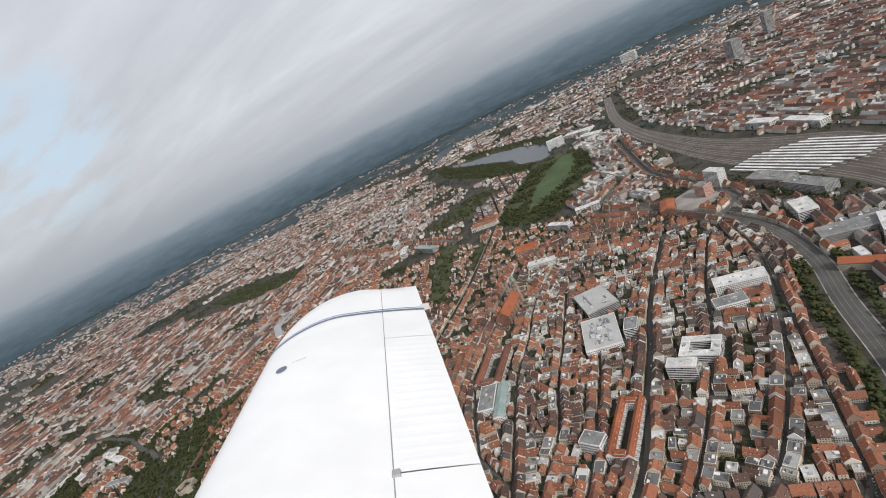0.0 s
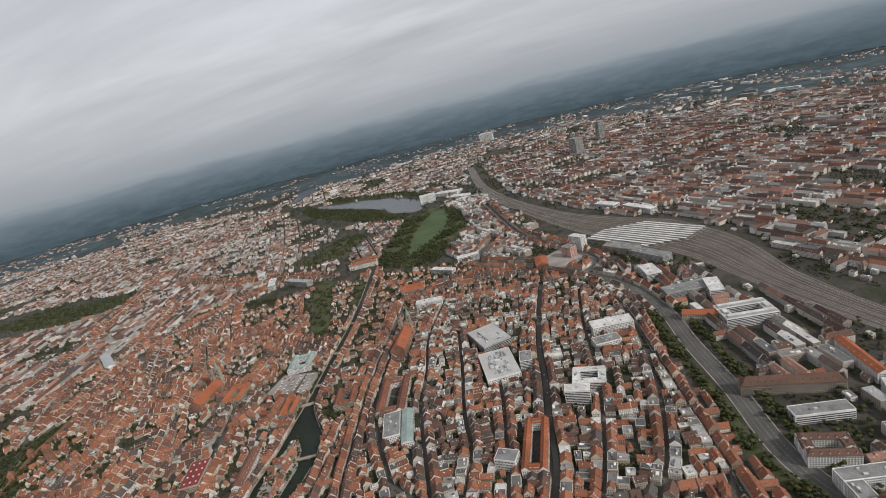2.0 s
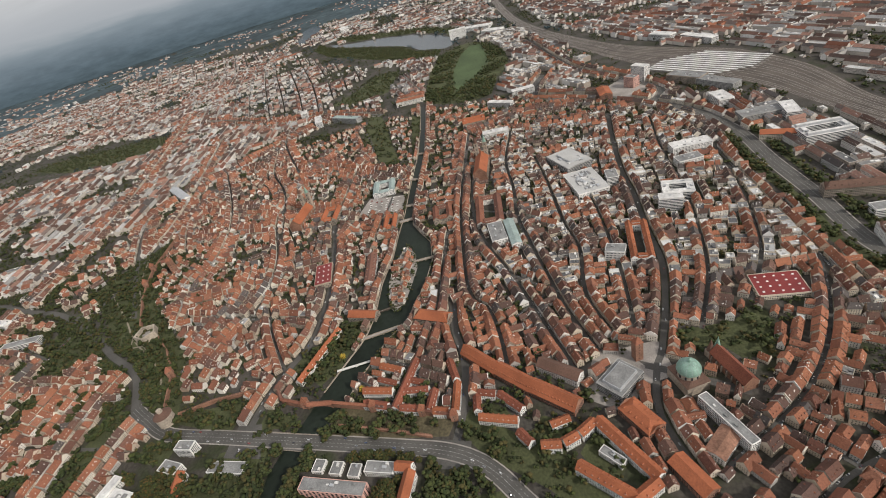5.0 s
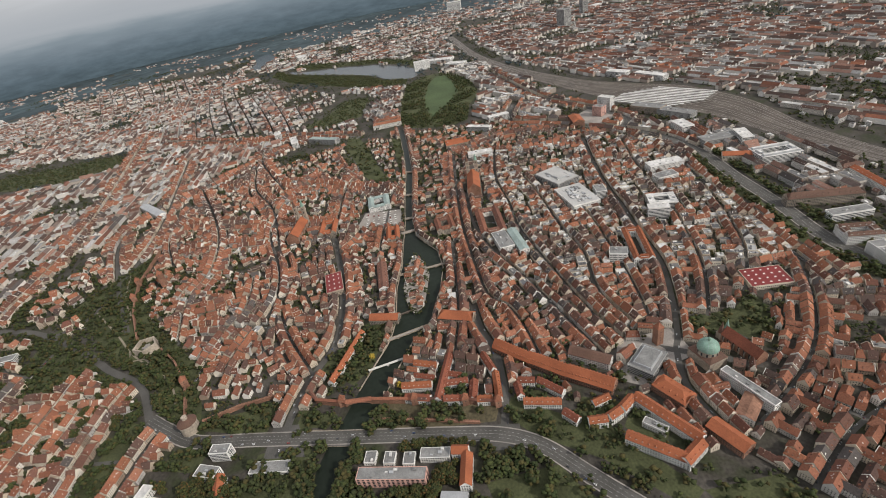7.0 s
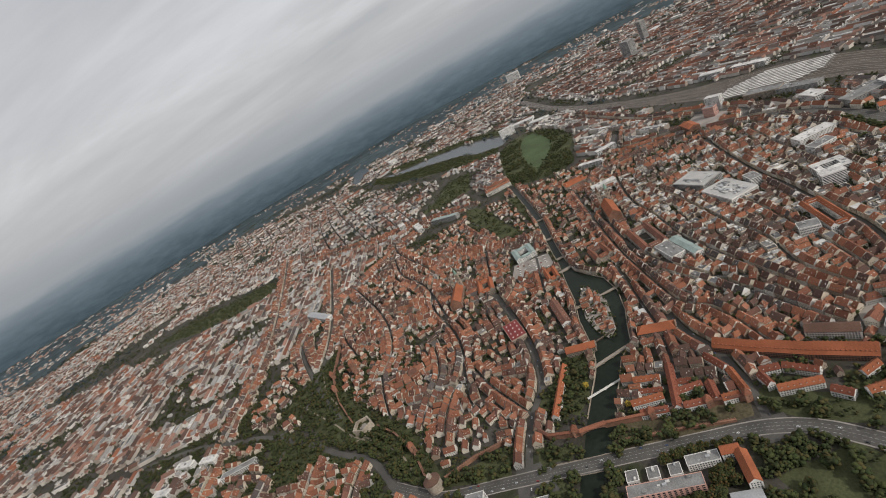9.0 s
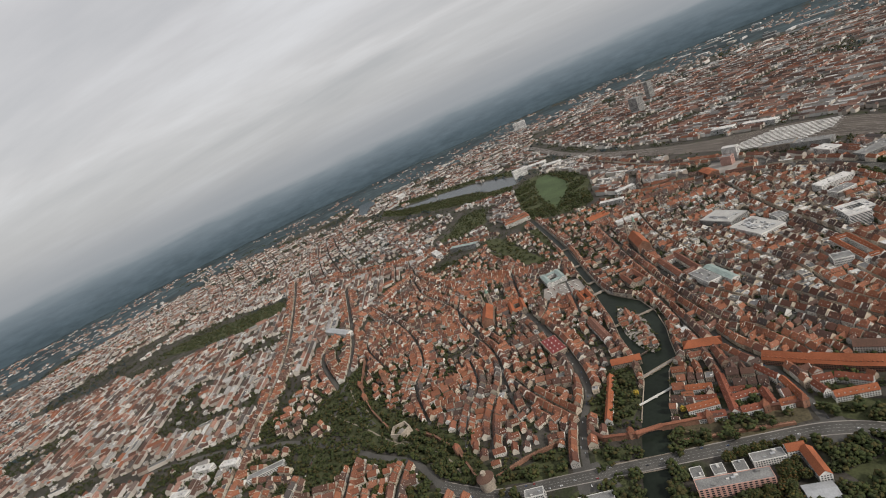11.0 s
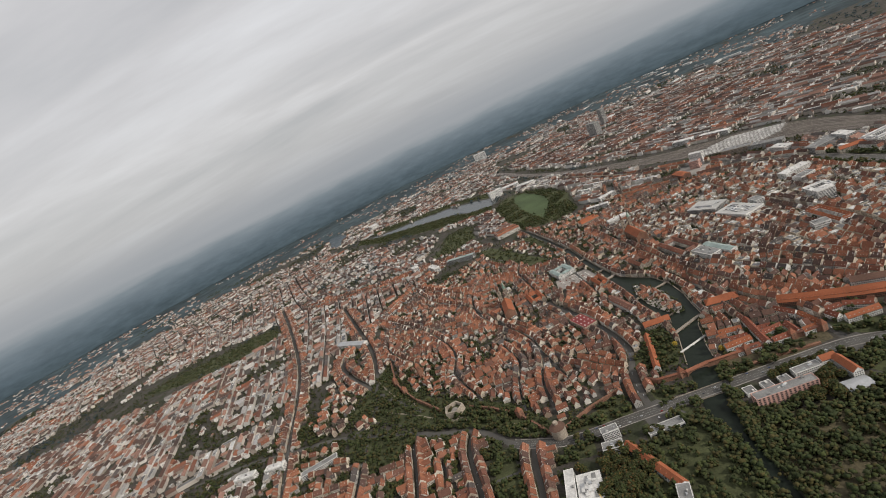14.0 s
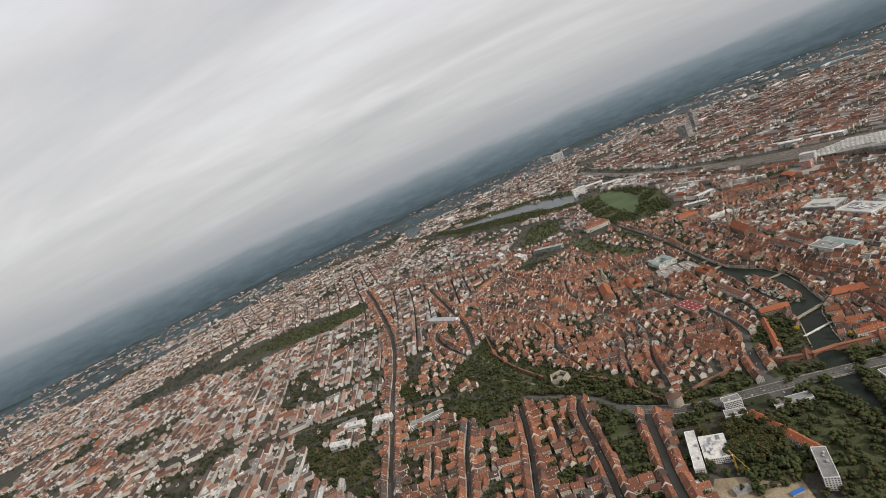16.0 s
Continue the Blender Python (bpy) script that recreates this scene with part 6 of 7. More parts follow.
def lone_house(x, y, a, w, d, hh, rh, rng):
    """A house near the path of flight, with its parts."""
    global WINDOW
    e = new("house")
    e.location = (x, y, 0)
    e.rotation_euler = (0, 0, a)
    p = place(0, 0, 0)
    h = Heap(); gable_walls(h, p, w, d, 0, hh, rh, 0); wall = h.make("wall", [M["wall_one"]], e)
    hip = min(w * 0.3, d * 0.4) if rng.random() < 0.15 else 0.0
    h = Heap(); gable_roof(h, p, w, d, hh, rh, 0, hip=hip); roof = h.make("roof", [M["roof_one"]], e)
    for side in (1, -1):
        n = rng.choice((0, 1, 2, 2, 3)) if w > 4 else rng.choice((0, 1, 1, 2))
        size = rng.uniform(0.65, 0.95)
        for i in range(n):
            h = Heap()
            dormer(h, p, (i - (n - 1) / 2) * (w - 0.8) / n, side, d, hh, rh, size, 0, 1, rng.uniform(0.2, 0.3))
            h.make("dormer", [M["wall_white"], M["roof_one"]], roof)
    for _ in range(rng.randint(1, 2)):
        u, v = rng.uniform(-0.4, 0.4) * w, rng.uniform(-0.12, 0.12) * d
        h = Heap()
        box(h, p, u - 0.2, u + 0.2, v - 0.28, v + 0.28, hh + rh * 0.6, hh + rh + rng.uniform(0.4, 0.8))
        box(h, p, u - 0.26, u + 0.26, v - 0.34, v + 0.34, hh + rh + 0.82, hh + rh + 0.92)
        h.make("chimney", [M["chimney"]], roof)
    if WINDOW is None:
        h = Heap()
        box(h, p, -0.3, 0.3, -0.03, 0.05, 0, 0.8, 0)
        box(h, p, -0.24, -0.02, 0.05, 0.056, 0.06, 0.74, 1)
        box(h, p, 0.02, 0.24, 0.05, 0.056, 0.06, 0.74, 1)
        WINDOW = h.mesh("window", [M["frame"], M["glass"]])
    gap = rng.uniform(1.5, 1.9)
    for k in range(max(1, int(hh / 1.45))):
        z = 0.45 + 1.45 * k
        for length, half, turn in ((w, d / 2, 0), (w, d / 2, math.pi)):
            n = max(1, int((length - 0.4) / gap))
            for i in range(n):
                u = (i - (n - 1) / 2) * gap
                c, s = math.cos(turn), math.sin(turn)
                ob = new("window", WINDOW)
                ob.parent = wall
                ob.location = (c * u - s * half, s * u + c * half, z)
                ob.rotation_euler = (0, 0, turn)
    tone = "cream" if rng.random() < 0.5 else "white"
    return tagged(e, f"{tone} plastered old-town house with steep red tiled roof", "house", "old-town houses")


NEAR = []


def near_key(plot):
    x, y = plot[0], plot[1]
    return min(math.hypot(x + 40, y - 120), math.hypot(x - 40, y - 330), math.hypot(x + 40, y - 470))


def build_houses():
    rng = random.Random(11)
    order = sorted((i for i in range(len(PLOTS)) if PLOTS[i][6] > 0 and PLOTS[i][3] < 12), key=lambda i: near_key(PLOTS[i]))
    lone = set(order[:90])
    heaps = {}
    for i, (x, y, a, w, d, hh, rh, zone) in enumerate(PLOTS):
        if i in lone:
            lone_house(x, y, a, w, d, hh, rh, rng)
            continue
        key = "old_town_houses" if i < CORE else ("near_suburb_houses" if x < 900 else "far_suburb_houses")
        level = 1 if i < CORE or (x < 230 and 380 < y < 700) or (x < 420 and -330 < y < -130) else 0
        h = heaps.setdefault(key, Heap())
        tone = noise.noise(Vector((x * 0.022, y * 0.022, 3.0))) + rng.gauss(0, 0.2)      # quarters roofed alike
        if i < CORE:
            south = y < 140 and x > 60
            roof = "roof_dark" if tone < (-0.10 if south else -0.32) else "roof" if tone < 0.12 else "roof_warm"
        else:
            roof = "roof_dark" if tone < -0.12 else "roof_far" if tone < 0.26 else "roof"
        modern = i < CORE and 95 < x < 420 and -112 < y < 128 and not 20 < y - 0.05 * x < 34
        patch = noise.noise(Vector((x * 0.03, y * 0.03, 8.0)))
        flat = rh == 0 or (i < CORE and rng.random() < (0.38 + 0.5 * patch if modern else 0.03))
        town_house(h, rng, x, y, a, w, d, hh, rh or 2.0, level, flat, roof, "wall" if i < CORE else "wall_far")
    for key, h in heaps.items():
        tagged(h.make(key, MATS), "dense rows of plastered houses with red tiled roofs", "houses", kind="stuff")


build_houses()


# ---------------------------------------------------------------- trees
def clump_tree(seed, blobs, spread=1.0):
    """Leaf clumps of a crown of radius 1 about the height 1.35, as arrays; far crowns are made of simpler clumps."""
    rng = np.random.RandomState(seed)
    t = (1 + 5 ** 0.5) / 2
    ico = np.array([(-1, t, 0), (1, t, 0), (-1, -t, 0), (1, -t, 0), (0, -1, t), (0, 1, t), (0, -1, -t), (0, 1, -t), (t, 0, -1), (t, 0, 1), (-t, 0, -1), (-t, 0, 1)], float)
    ico /= np.linalg.norm(ico[0])
    tri = np.array([(0, 11, 5), (0, 5, 1), (0, 1, 7), (0, 7, 10), (0, 10, 11), (1, 5, 9), (5, 11, 4), (11, 10, 2), (10, 7, 6), (7, 1, 8),
                    (3, 9, 4), (3, 4, 2), (3, 2, 6), (3, 6, 8), (3, 8, 9), (4, 9, 5), (2, 4, 11), (6, 2, 10), (8, 6, 7), (9, 8, 1)])
    if blobs < 5:
        ico = np.array([(1, 0, 0), (-1, 0, 0), (0, 1, 0), (0, -1, 0), (0, 0, 1), (0, 0, -1)], float)
        tri = np.array([(0, 2, 4), (2, 1, 4), (1, 3, 4), (3, 0, 4), (2, 0, 5), (1, 2, 5), (3, 1, 5), (0, 3, 5)])
    v, f = [], []
    for k in range(blobs):
        d = rng.normal(size=3); d /= np.linalg.norm(d)
        r = rng.uniform(0.35, 0.92) ** 0.6
        c = d * r * np.array([1, 1, 0.85]) * spread * (0.8 + 0.3 * rng.rand())
        s = rng.uniform(0.13, 0.27) if blobs > 20 else rng.uniform(0.30, 0.52) if blobs > 10 else rng.uniform(0.42, 0.62)
        v.append(c + (0, 0, 1.35) + ico * s * rng.uniform(0.45, 1.4, size=(len(ico), 1)) * np.array([1, 1, 0.75]))
        f.append(tri + len(ico) * k)
    return np.concatenate(v), np.concatenate(f)


def tri_mesh(name, v, f, mats, mi=None):
    me = bpy.data.meshes.new(name)
    me.vertices.add(len(v)); me.vertices.foreach_set("co", np.asarray(v, np.float32).ravel())
    me.loops.add(3 * len(f)); me.loops.foreach_set("vertex_index", np.asarray(f, np.int32).ravel())
    me.polygons.add(len(f)); me.polygons.foreach_set("loop_start", np.arange(0, 3 * len(f), 3, dtype=np.int32))
    me.polygons.foreach_set("loop_total", np.full(len(f), 3, dtype=np.int32))
    for m in mats:
        me.materials.append(m)
    if mi is not None:
        me.polygons.foreach_set("material_index", np.asarray(mi, np.int32))
    me.update(calc_edges=True)
    return me


def trunk_mesh():
    h = Heap()
    ring(h, 0, 0, 0.09, 0, 0.055, 0.9, 8)
    for k in range(6):
        t = k * 1.05 + 0.3
        p = place(0, 0, t)
        h.add([p(0, -0.035, 0.7), p(0, 0.035, 0.7), p(0.5, 0.012, 1.35 + 0.1 * (k % 3)), p(0.5, -0.012, 1.35 + 0.1 * (k % 3)), p(0.02, 0, 0.8), p(0.5, 0, 1.39 + 0.1 * (k % 3))],
              [(0, 1, 2, 3), (1, 4, 5, 2), (4, 0, 3, 5)])
    ring(h, 0, 0, 0.055, 0.9, 0.02, 1.9, 8)
    return h.mesh("trunk", [M["bark"]])


def build_trees():
    rng = random.Random(5)
    trunk = trunk_mesh()
    crowns = [tri_mesh("crown", *clump_tree(40 + k, 95), [M["leaf" if k % 3 else "leaf_green"]]) for k in range(6)]
    gold = tri_mesh("crown", *clump_tree(60, 95), [M["leaf_yellow"]])
    spots = []
    for name, (q, density) in GREENS.items():
        x0, x1 = min(p[0] for p in q), max(p[0] for p in q)
        y0, y1 = min(p[1] for p in q), max(p[1] for p in q)
        n = int((x1 - x0) * (y1 - y0) / 100 * density * 3.2)
        for _ in range(n):
            x, y = rng.uniform(x0, x1), rng.uniform(y0, y1)
            if inside(q, np.array([x]), np.array([y]))[0] and 0 <= y - GY < GH and TAKEN[int(y - GY), int(x - GX)] == 2:
                spots.append((x, y, rng.uniform(1.9, 3.9), name))
    n = 0
    for _ in range(5200):                                   # the park round the meadow
        x, y = rng.uniform(555, 965), rng.uniform(90, 240)
        if inside(PARK, np.array([x]), np.array([y]))[0] and not inside(MEADOW, np.array([x]), np.array([y]))[0] and n < 1500 and noise.noise(Vector((x * 0.025, y * 0.025, 2.0))) > -0.22:
            spots.append((x, y, rng.uniform(2.6, 4.6), "park")); n += 1
    for _ in range(28000):                                  # yards, streets and gaps between the houses
        x, y = rng.uniform(-170, 1700), rng.uniform(-800, 1500)
        if TAKEN[int(y - GY), int(x - GX)] == 0:
            limit = 0.75 if x < 25 and y > -60 else 0.8 if x < 560 and -120 < y < 520 else (0.9 if y > 390 and x < 250 else 0.55)
            if rng.random() < limit:
                spots.append((x, y, rng.uniform(1.3, 2.7) * (1.4 if x > 600 else 1), "yard"))
    for _ in range(14000):                                  # yards of the old town
        x, y = rng.uniform(-20, 560), rng.uniform(-112, 512)
        i, j = int(y - GY), int(x - GX)
        if TAKEN[i, j] == 0 and not TAKEN[i - 1:i + 2, j - 1:j + 2].any():
            spots.append((x, y, rng.uniform(1.5, 2.7), "yard"))
    for _ in range(95000):                                  # small parks in the suburbs
        x, y = rng.uniform(-170, 2000), rng.uniform(-850, 1850)
        if on_plan(x, y, 4) and TAKEN[int(y - GY), int(x - GX)] == 0 and noise.noise(Vector((x * 0.009, y * 0.009, 4.0))) > 0.20:
            spots.append((x, y, rng.uniform(2.0, 3.6), "grove"))
    for _ in range(60000):                                  # rows along the streets of the suburbs
        x, y = rng.uniform(-170, 1900), rng.uniform(-850, 1700)
        if on_plan(x, y, 4) and TAKEN[int(y - GY), int(x - GX)] == 4 and (x > 590 or y > 560 or y < -150) and noise.noise(Vector((x * 0.007, y * 0.007, 9.0))) > -0.15:
            spots.append((x, y, rng.uniform(1.3, 2.5), "street"))
    for _ in range(7500):
        x, y = rng.uniform(-150, 240), rng.uniform(390, 760)
        if TAKEN[int(y - GY), int(x - GX)] == 0:
            spots.append((x, y, rng.uniform(1.7, 3.2), "yard"))
    for bank, out in ((NORTH_BANK, 2.2), (SOUTH_BANK, -2.2)):     # willows over the river walls
        for (x0, y0), (x1, y1) in zip(bank, bank[1:]):
            for _ in range(int(math.hypot(x1 - x0, y1 - y0) / 5) if x0 > 40 else 0):
                u = rng.random()
                x, y = x0 + (x1 - x0) * u, y0 + (y1 - y0) * u + out
                if TAKEN[int(y - GY), int(x - GX)] != 6 and rng.random() < 0.6:
                    spots.append((x, y, rng.uniform(1.6, 2.8), "bank"))
    for _ in range(1100):                                   # between the blocks along the ring road
        x, y = rng.uniform(-112, -36), rng.uniform(60, 236)
        i, j = int(y - GY), int(x - GX)
        if TAKEN[i, j] == 0 and not (TAKEN[i - 2:i + 3, j - 2:j + 3] == 5).any():
            spots.append((x, y, rng.uniform(1.8, 3.4), "yard"))
    for bank, side in ((NORTH_BANK[:8], 1), (SOUTH_BANK[:8], -1)):     # crowns leaning over the water west of the old town
        for (x0, y0), (x1, y1) in zip(bank, bank[1:]):
            for _ in range(int(math.hypot(x1 - x0, y1 - y0) / 1.5)):
                u = rng.random()
                x, y = x0 + (x1 - x0) * u, y0 + (y1 - y0) * u + side * rng.uniform(0.2, 7.0)
                if x < -4 and TAKEN[int(y - GY), int(x - GX)] not in (3, 5, 6):
                    spots.append((x, y, rng.uniform(2.0, 3.8), "bank"))
    for k in range(len(ISLAND)):                            # trees round the island and by the pool
        (x0, y0), (x1, y1) = ISLAND[k], ISLAND[(k + 1) % len(ISLAND)]
        for u in (0.25, 0.6, 0.9):
            spots.append((x0 + (x1 - x0) * u + rng.gauss(0, 0.8), y0 + (y1 - y0) * u + rng.gauss(0, 0.8), rng.uniform(1.7, 2.8), "bank"))
    for x, y in ((44, 226), (12, 203), (330, 222)):
        spots.append((x, y, 2.4, "gold"))
    spots.sort(key=lambda s: min(math.hypot(s[0] + 50, s[1] - 180), math.hypot(s[0] + 60, s[1] - 330), math.hypot(s[0] - 20, s[1] - 440)))
    v_all, f_all, base = [], [], 0
    small = [clump_tree(80 + k, 13) for k in range(8)]
    tiny = [clump_tree(90 + k, 4) for k in range(8)]
    single = [clump_tree(100 + k, 2, 1.2) for k in range(8)]
    for i, (x, y, r, what) in enumerate(spots):
        if i < 230 or what == "gold":
            e = new("tree")
            e.location = (x, y, 0.0)
            s = r * rng.uniform(0.9, 1.15)
            e.scale = (r, r, s)
            e.rotation_euler = (0, 0, rng.uniform(0, 6.28))
            t = new("trunk", trunk); t.parent = e
            c = new("crown", gold if what == "gold" else rng.choice(crowns)); c.parent = e
            tagged(e, "yellow autumn tree on the river bank" if what == "gold" else "broad tree with thinning dull green autumn crown", "tree", "trees along the town wall")
        else:
            v, f = small[i % 8] if i < 1500 else tiny[i % 8] if x < 560 else single[i % 8]
            a = rng.uniform(0, 6.28)
            c, s = math.cos(a), math.sin(a)
            w = np.stack([(v[:, 0] * c - v[:, 1] * s) * r + x, (v[:, 0] * s + v[:, 1] * c) * r + y, (v[:, 2] - 0.45) * r], 1)
            v_all.append(w); f_all.append(f + base); base += len(v)
    me = tri_mesh("town_trees", np.concatenate(v_all), np.concatenate(f_all), [M["leaf_green"]])
    tagged(new("town_trees", me), "green and brown tree crowns between the houses and in parks", "trees", kind="stuff")


build_trees()


# ---------------------------------------------------------------- the distance
def build_forest():
    """The rolling canopy of far woods beyond the suburbs, and single clumps of wood before it."""
    h = Heap()
    n, rows = 420, 72
    v = []
    for k in range(rows + 1):
        r = 1500 + (GROUND_RADIUS - 20 - 1500) * (k / rows) ** 1.5
        grow = min(1.0, (r - 1500) / 950)
        for i in range(n):
            a = 2 * math.pi * i / n
            x, y = GROUND_AT[0] + r * math.cos(a), GROUND_AT[1] + r * math.sin(a)
            z = -8.5 + 11 * grow + (8 - 4 * grow) * noise.noise(Vector((x * 0.011, y * 0.011, 0))) + 4 * noise.noise(Vector((x * 0.002, y * 0.002, 5)))
            v.append((x, y, max(z, -0.5) if k else -0.5))
    f = [(k * n + i, k * n + (i + 1) % n, (k + 1) * n + (i + 1) % n, (k + 1) * n + i) for k in range(rows) for i in range(n)]
    h.add(v, [q[::-1] for q in f])
    tagged(h.make("far_canopy", [M["wood_far"]]), "dark canopy of far woods on the plain, painted with blue haze", "woods", kind="stuff")
    rng = np.random.RandomState(3)
    small = [clump_tree(120 + k, 4, 1.1) for k in range(6)]
    v_all, f_all, base, count = [], [], 0, 0
    while count < 2600:
        a, r = rng.uniform(0.0, 2.3), 1150 + 1000 * rng.rand()
        x, y = GROUND_AT[0] + r * math.sin(a), GROUND_AT[1] + r * math.cos(a)
        if noise.noise(Vector((x * 0.004, y * 0.004, 2.0))) < (0.12 if r < 1900 else -0.1) or (on_plan(x, y) and TAKEN[int(y - GY), int(x - GX)] > 0):
            count += 0.2
            continue
        v, f = small[int(count) % 6]
        s = rng.uniform(3.0, 5.5)
        v_all.append(v * np.array([s, s, min(s, 6)]) + np.array([x, y, -0.5 * min(s, 6)])); f_all.append(f + base); base += len(v)
        count += 1
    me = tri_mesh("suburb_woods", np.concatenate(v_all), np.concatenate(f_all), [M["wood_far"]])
    tagged(new("suburb_woods", me), "dark clumps of wood among the far suburbs, painted with blue haze", "woods", kind="stuff")


def build_far_buildings():
    """White halls and scattered pale houses far out on the plain."""
    rng = random.Random(21)
    h = Heap()
    for _ in range(70):
        t = rng.random()
        x, y = 1450 + 1150 * t + rng.gauss(0, 110), -560 - 380 * t + rng.gauss(0, 230)
        p = place(x, y, radians(rng.choice((30, 30, 120)) + rng.gauss(0, 3)))
        w, d = rng.uniform(16, 70), rng.uniform(8, 22)
        box(h, p, -w / 2, w / 2, -d / 2, d / 2, 0, rng.uniform(5, 9), rng.choice((0, 1, 3)))
    for _ in range(6500):                                   # thinning villages past the rim of the town
        a, r = rng.uniform(0.1, 2.25), 1600 + 1430 * rng.random() ** 1.15
        x, y = GROUND_AT[0] + r * math.sin(a), GROUND_AT[1] + r * math.cos(a)
        if noise.noise(Vector((x * 0.005, y * 0.005, 7.0))) > 0.0 and not (on_plan(x, y) and TAKEN[int(y - GY), int(x - GX)]):
            p = place(x, y, rng.choice((0.4, 1.9)) + rng.gauss(0, 0.1))
            w = rng.uniform(7, 20)
            gable_walls(h, p, w * 0.7, 6, 0, 4, 2.4, 0); gable_roof(h, p, w * 0.7, 6, 4, 2.4, 2)
    for _ in range(4200):                                   # the northern suburbs run on towards the horizon
        a, r = rng.uniform(0.02, 0.95), 1450 + 1550 * rng.random() ** 1.3
        x, y = GROUND_AT[0] + r * math.sin(a), GROUND_AT[1] + r * math.cos(a)
        if noise.noise(Vector((x * 0.004, y * 0.004, 1.0))) > 0.0 and not (on_plan(x, y) and TAKEN[int(y - GY), int(x - GX)]):
            p = place(x, y, rng.choice((0.25, 1.82)) + rng.gauss(0, 0.12))
            w = rng.uniform(6, 17)
            if rng.random() < 0.2:
                box(h, p, -w / 2, w / 2, -4, 4, 0, rng.uniform(4, 7), rng.choice((0, 1, 3)))
            else:
                gable_walls(h, p, w, 6.5, 0, 4, 2.4, 0); gable_roof(h, p, w, 6.5, 4, 2.4, 2)
    for _ in range(9):
        a, r = rng.uniform(0.12, 2.2), rng.uniform(1700, 2500)
        cx, cy = GROUND_AT[0] + r * math.sin(a), GROUND_AT[1] + r * math.cos(a)
        for _ in range(rng.randint(4, 14)):
            x, y = cx + rng.gauss(0, 80), cy + rng.gauss(0, 45)
            p = place(x, y, rng.uniform(0, 3))
            w = rng.uniform(8, 22)
            if rng.random() < 0.3:
                box(h, p, -w / 2, w / 2, -4, 4, 0, rng.uniform(7, 11), 1)
            else:
                gable_walls(h, p, w, 9, 0, 6, 3, 0); gable_roof(h, p, w, 9, 6, 3, 2)
    tagged(h.make("far_buildings", [M["wall_far"], M["flat_white"], M["roof_far"], M["flat_one"]]), "pale halls and haze-paled houses scattered over the plain", "buildings", kind="stuff")


build_far_buildings()
build_forest()


def build_backdrop():
    """Glowing horizon ring, painted as the plain's hazy rim and low hills on it."""
    m = bpy.data.materials.new("painted_horizon_haze")
    m.use_nodes = True
    nt = m.node_tree
    n, l = nt.nodes, nt.links
    n.clear()
    out, em = n.new("ShaderNodeOutputMaterial"), n.new("ShaderNodeEmission")
    geo, sep = n.new("ShaderNodeNewGeometry"), n.new("ShaderNodeSeparateXYZ")
    l.new(geo.outputs["Position"], sep.inputs[0])
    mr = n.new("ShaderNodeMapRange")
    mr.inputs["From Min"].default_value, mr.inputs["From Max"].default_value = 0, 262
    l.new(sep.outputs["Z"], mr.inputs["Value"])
    # emission colour paints the haze: dark blue below, paler upwards
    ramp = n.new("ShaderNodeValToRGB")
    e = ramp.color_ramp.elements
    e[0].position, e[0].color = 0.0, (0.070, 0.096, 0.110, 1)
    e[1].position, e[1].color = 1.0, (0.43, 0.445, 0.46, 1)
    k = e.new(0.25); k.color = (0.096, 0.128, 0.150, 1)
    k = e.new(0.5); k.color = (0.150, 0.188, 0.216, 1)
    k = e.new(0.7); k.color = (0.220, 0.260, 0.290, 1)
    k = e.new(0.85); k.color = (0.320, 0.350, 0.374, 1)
    tex = n.new("ShaderNodeTexNoise"); tex.inputs["Scale"].default_value, tex.inputs["Detail"].default_value = 0.004, 4
    far = n.new("ShaderNodeMapping"); far.inputs["Scale"].default_value = (1.0, 1.0, 7.0)
    l.new(geo.outputs["Position"], far.inputs["Vector"]); l.new(far.outputs[0], tex.inputs["Vector"])
    add = n.new("ShaderNodeMath"); add.operation = "MULTIPLY_ADD"; add.inputs[1].default_value = 0.22; add.inputs[2].default_value = -0.11
    l.new(tex.outputs["Fac"], add.inputs[0])
    sm = n.new("ShaderNodeMath"); sm.operation = "ADD"
    l.new(mr.outputs[0], sm.inputs[0]); l.new(add.outputs[0], sm.inputs[1])
    l.new(sm.outputs[0], ramp.inputs[0])
    lay = n.new("ShaderNodeMapping"); lay.inputs["Scale"].default_value = (0.010, 0.010, 0.042)
    land = n.new("ShaderNodeTexNoise"); land.inputs["Scale"].default_value, land.inputs["Detail"].default_value, land.inputs["Roughness"].default_value = 1.0, 6, 0.65
    l.new(geo.outputs["Position"], lay.inputs["Vector"]); l.new(lay.outputs[0], land.inputs["Vector"])
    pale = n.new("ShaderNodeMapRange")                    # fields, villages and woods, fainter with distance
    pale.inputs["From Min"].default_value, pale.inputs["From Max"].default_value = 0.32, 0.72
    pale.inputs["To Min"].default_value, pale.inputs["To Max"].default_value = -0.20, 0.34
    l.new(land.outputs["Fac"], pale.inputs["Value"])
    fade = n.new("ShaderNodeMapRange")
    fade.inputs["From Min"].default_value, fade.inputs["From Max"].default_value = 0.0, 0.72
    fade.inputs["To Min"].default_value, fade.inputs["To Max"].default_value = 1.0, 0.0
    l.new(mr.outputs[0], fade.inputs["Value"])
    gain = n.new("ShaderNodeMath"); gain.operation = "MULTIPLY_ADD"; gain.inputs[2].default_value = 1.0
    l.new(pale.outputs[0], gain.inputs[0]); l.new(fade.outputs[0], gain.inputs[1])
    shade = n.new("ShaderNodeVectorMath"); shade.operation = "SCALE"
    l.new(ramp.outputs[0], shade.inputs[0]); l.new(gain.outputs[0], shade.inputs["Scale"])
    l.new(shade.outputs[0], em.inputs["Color"])
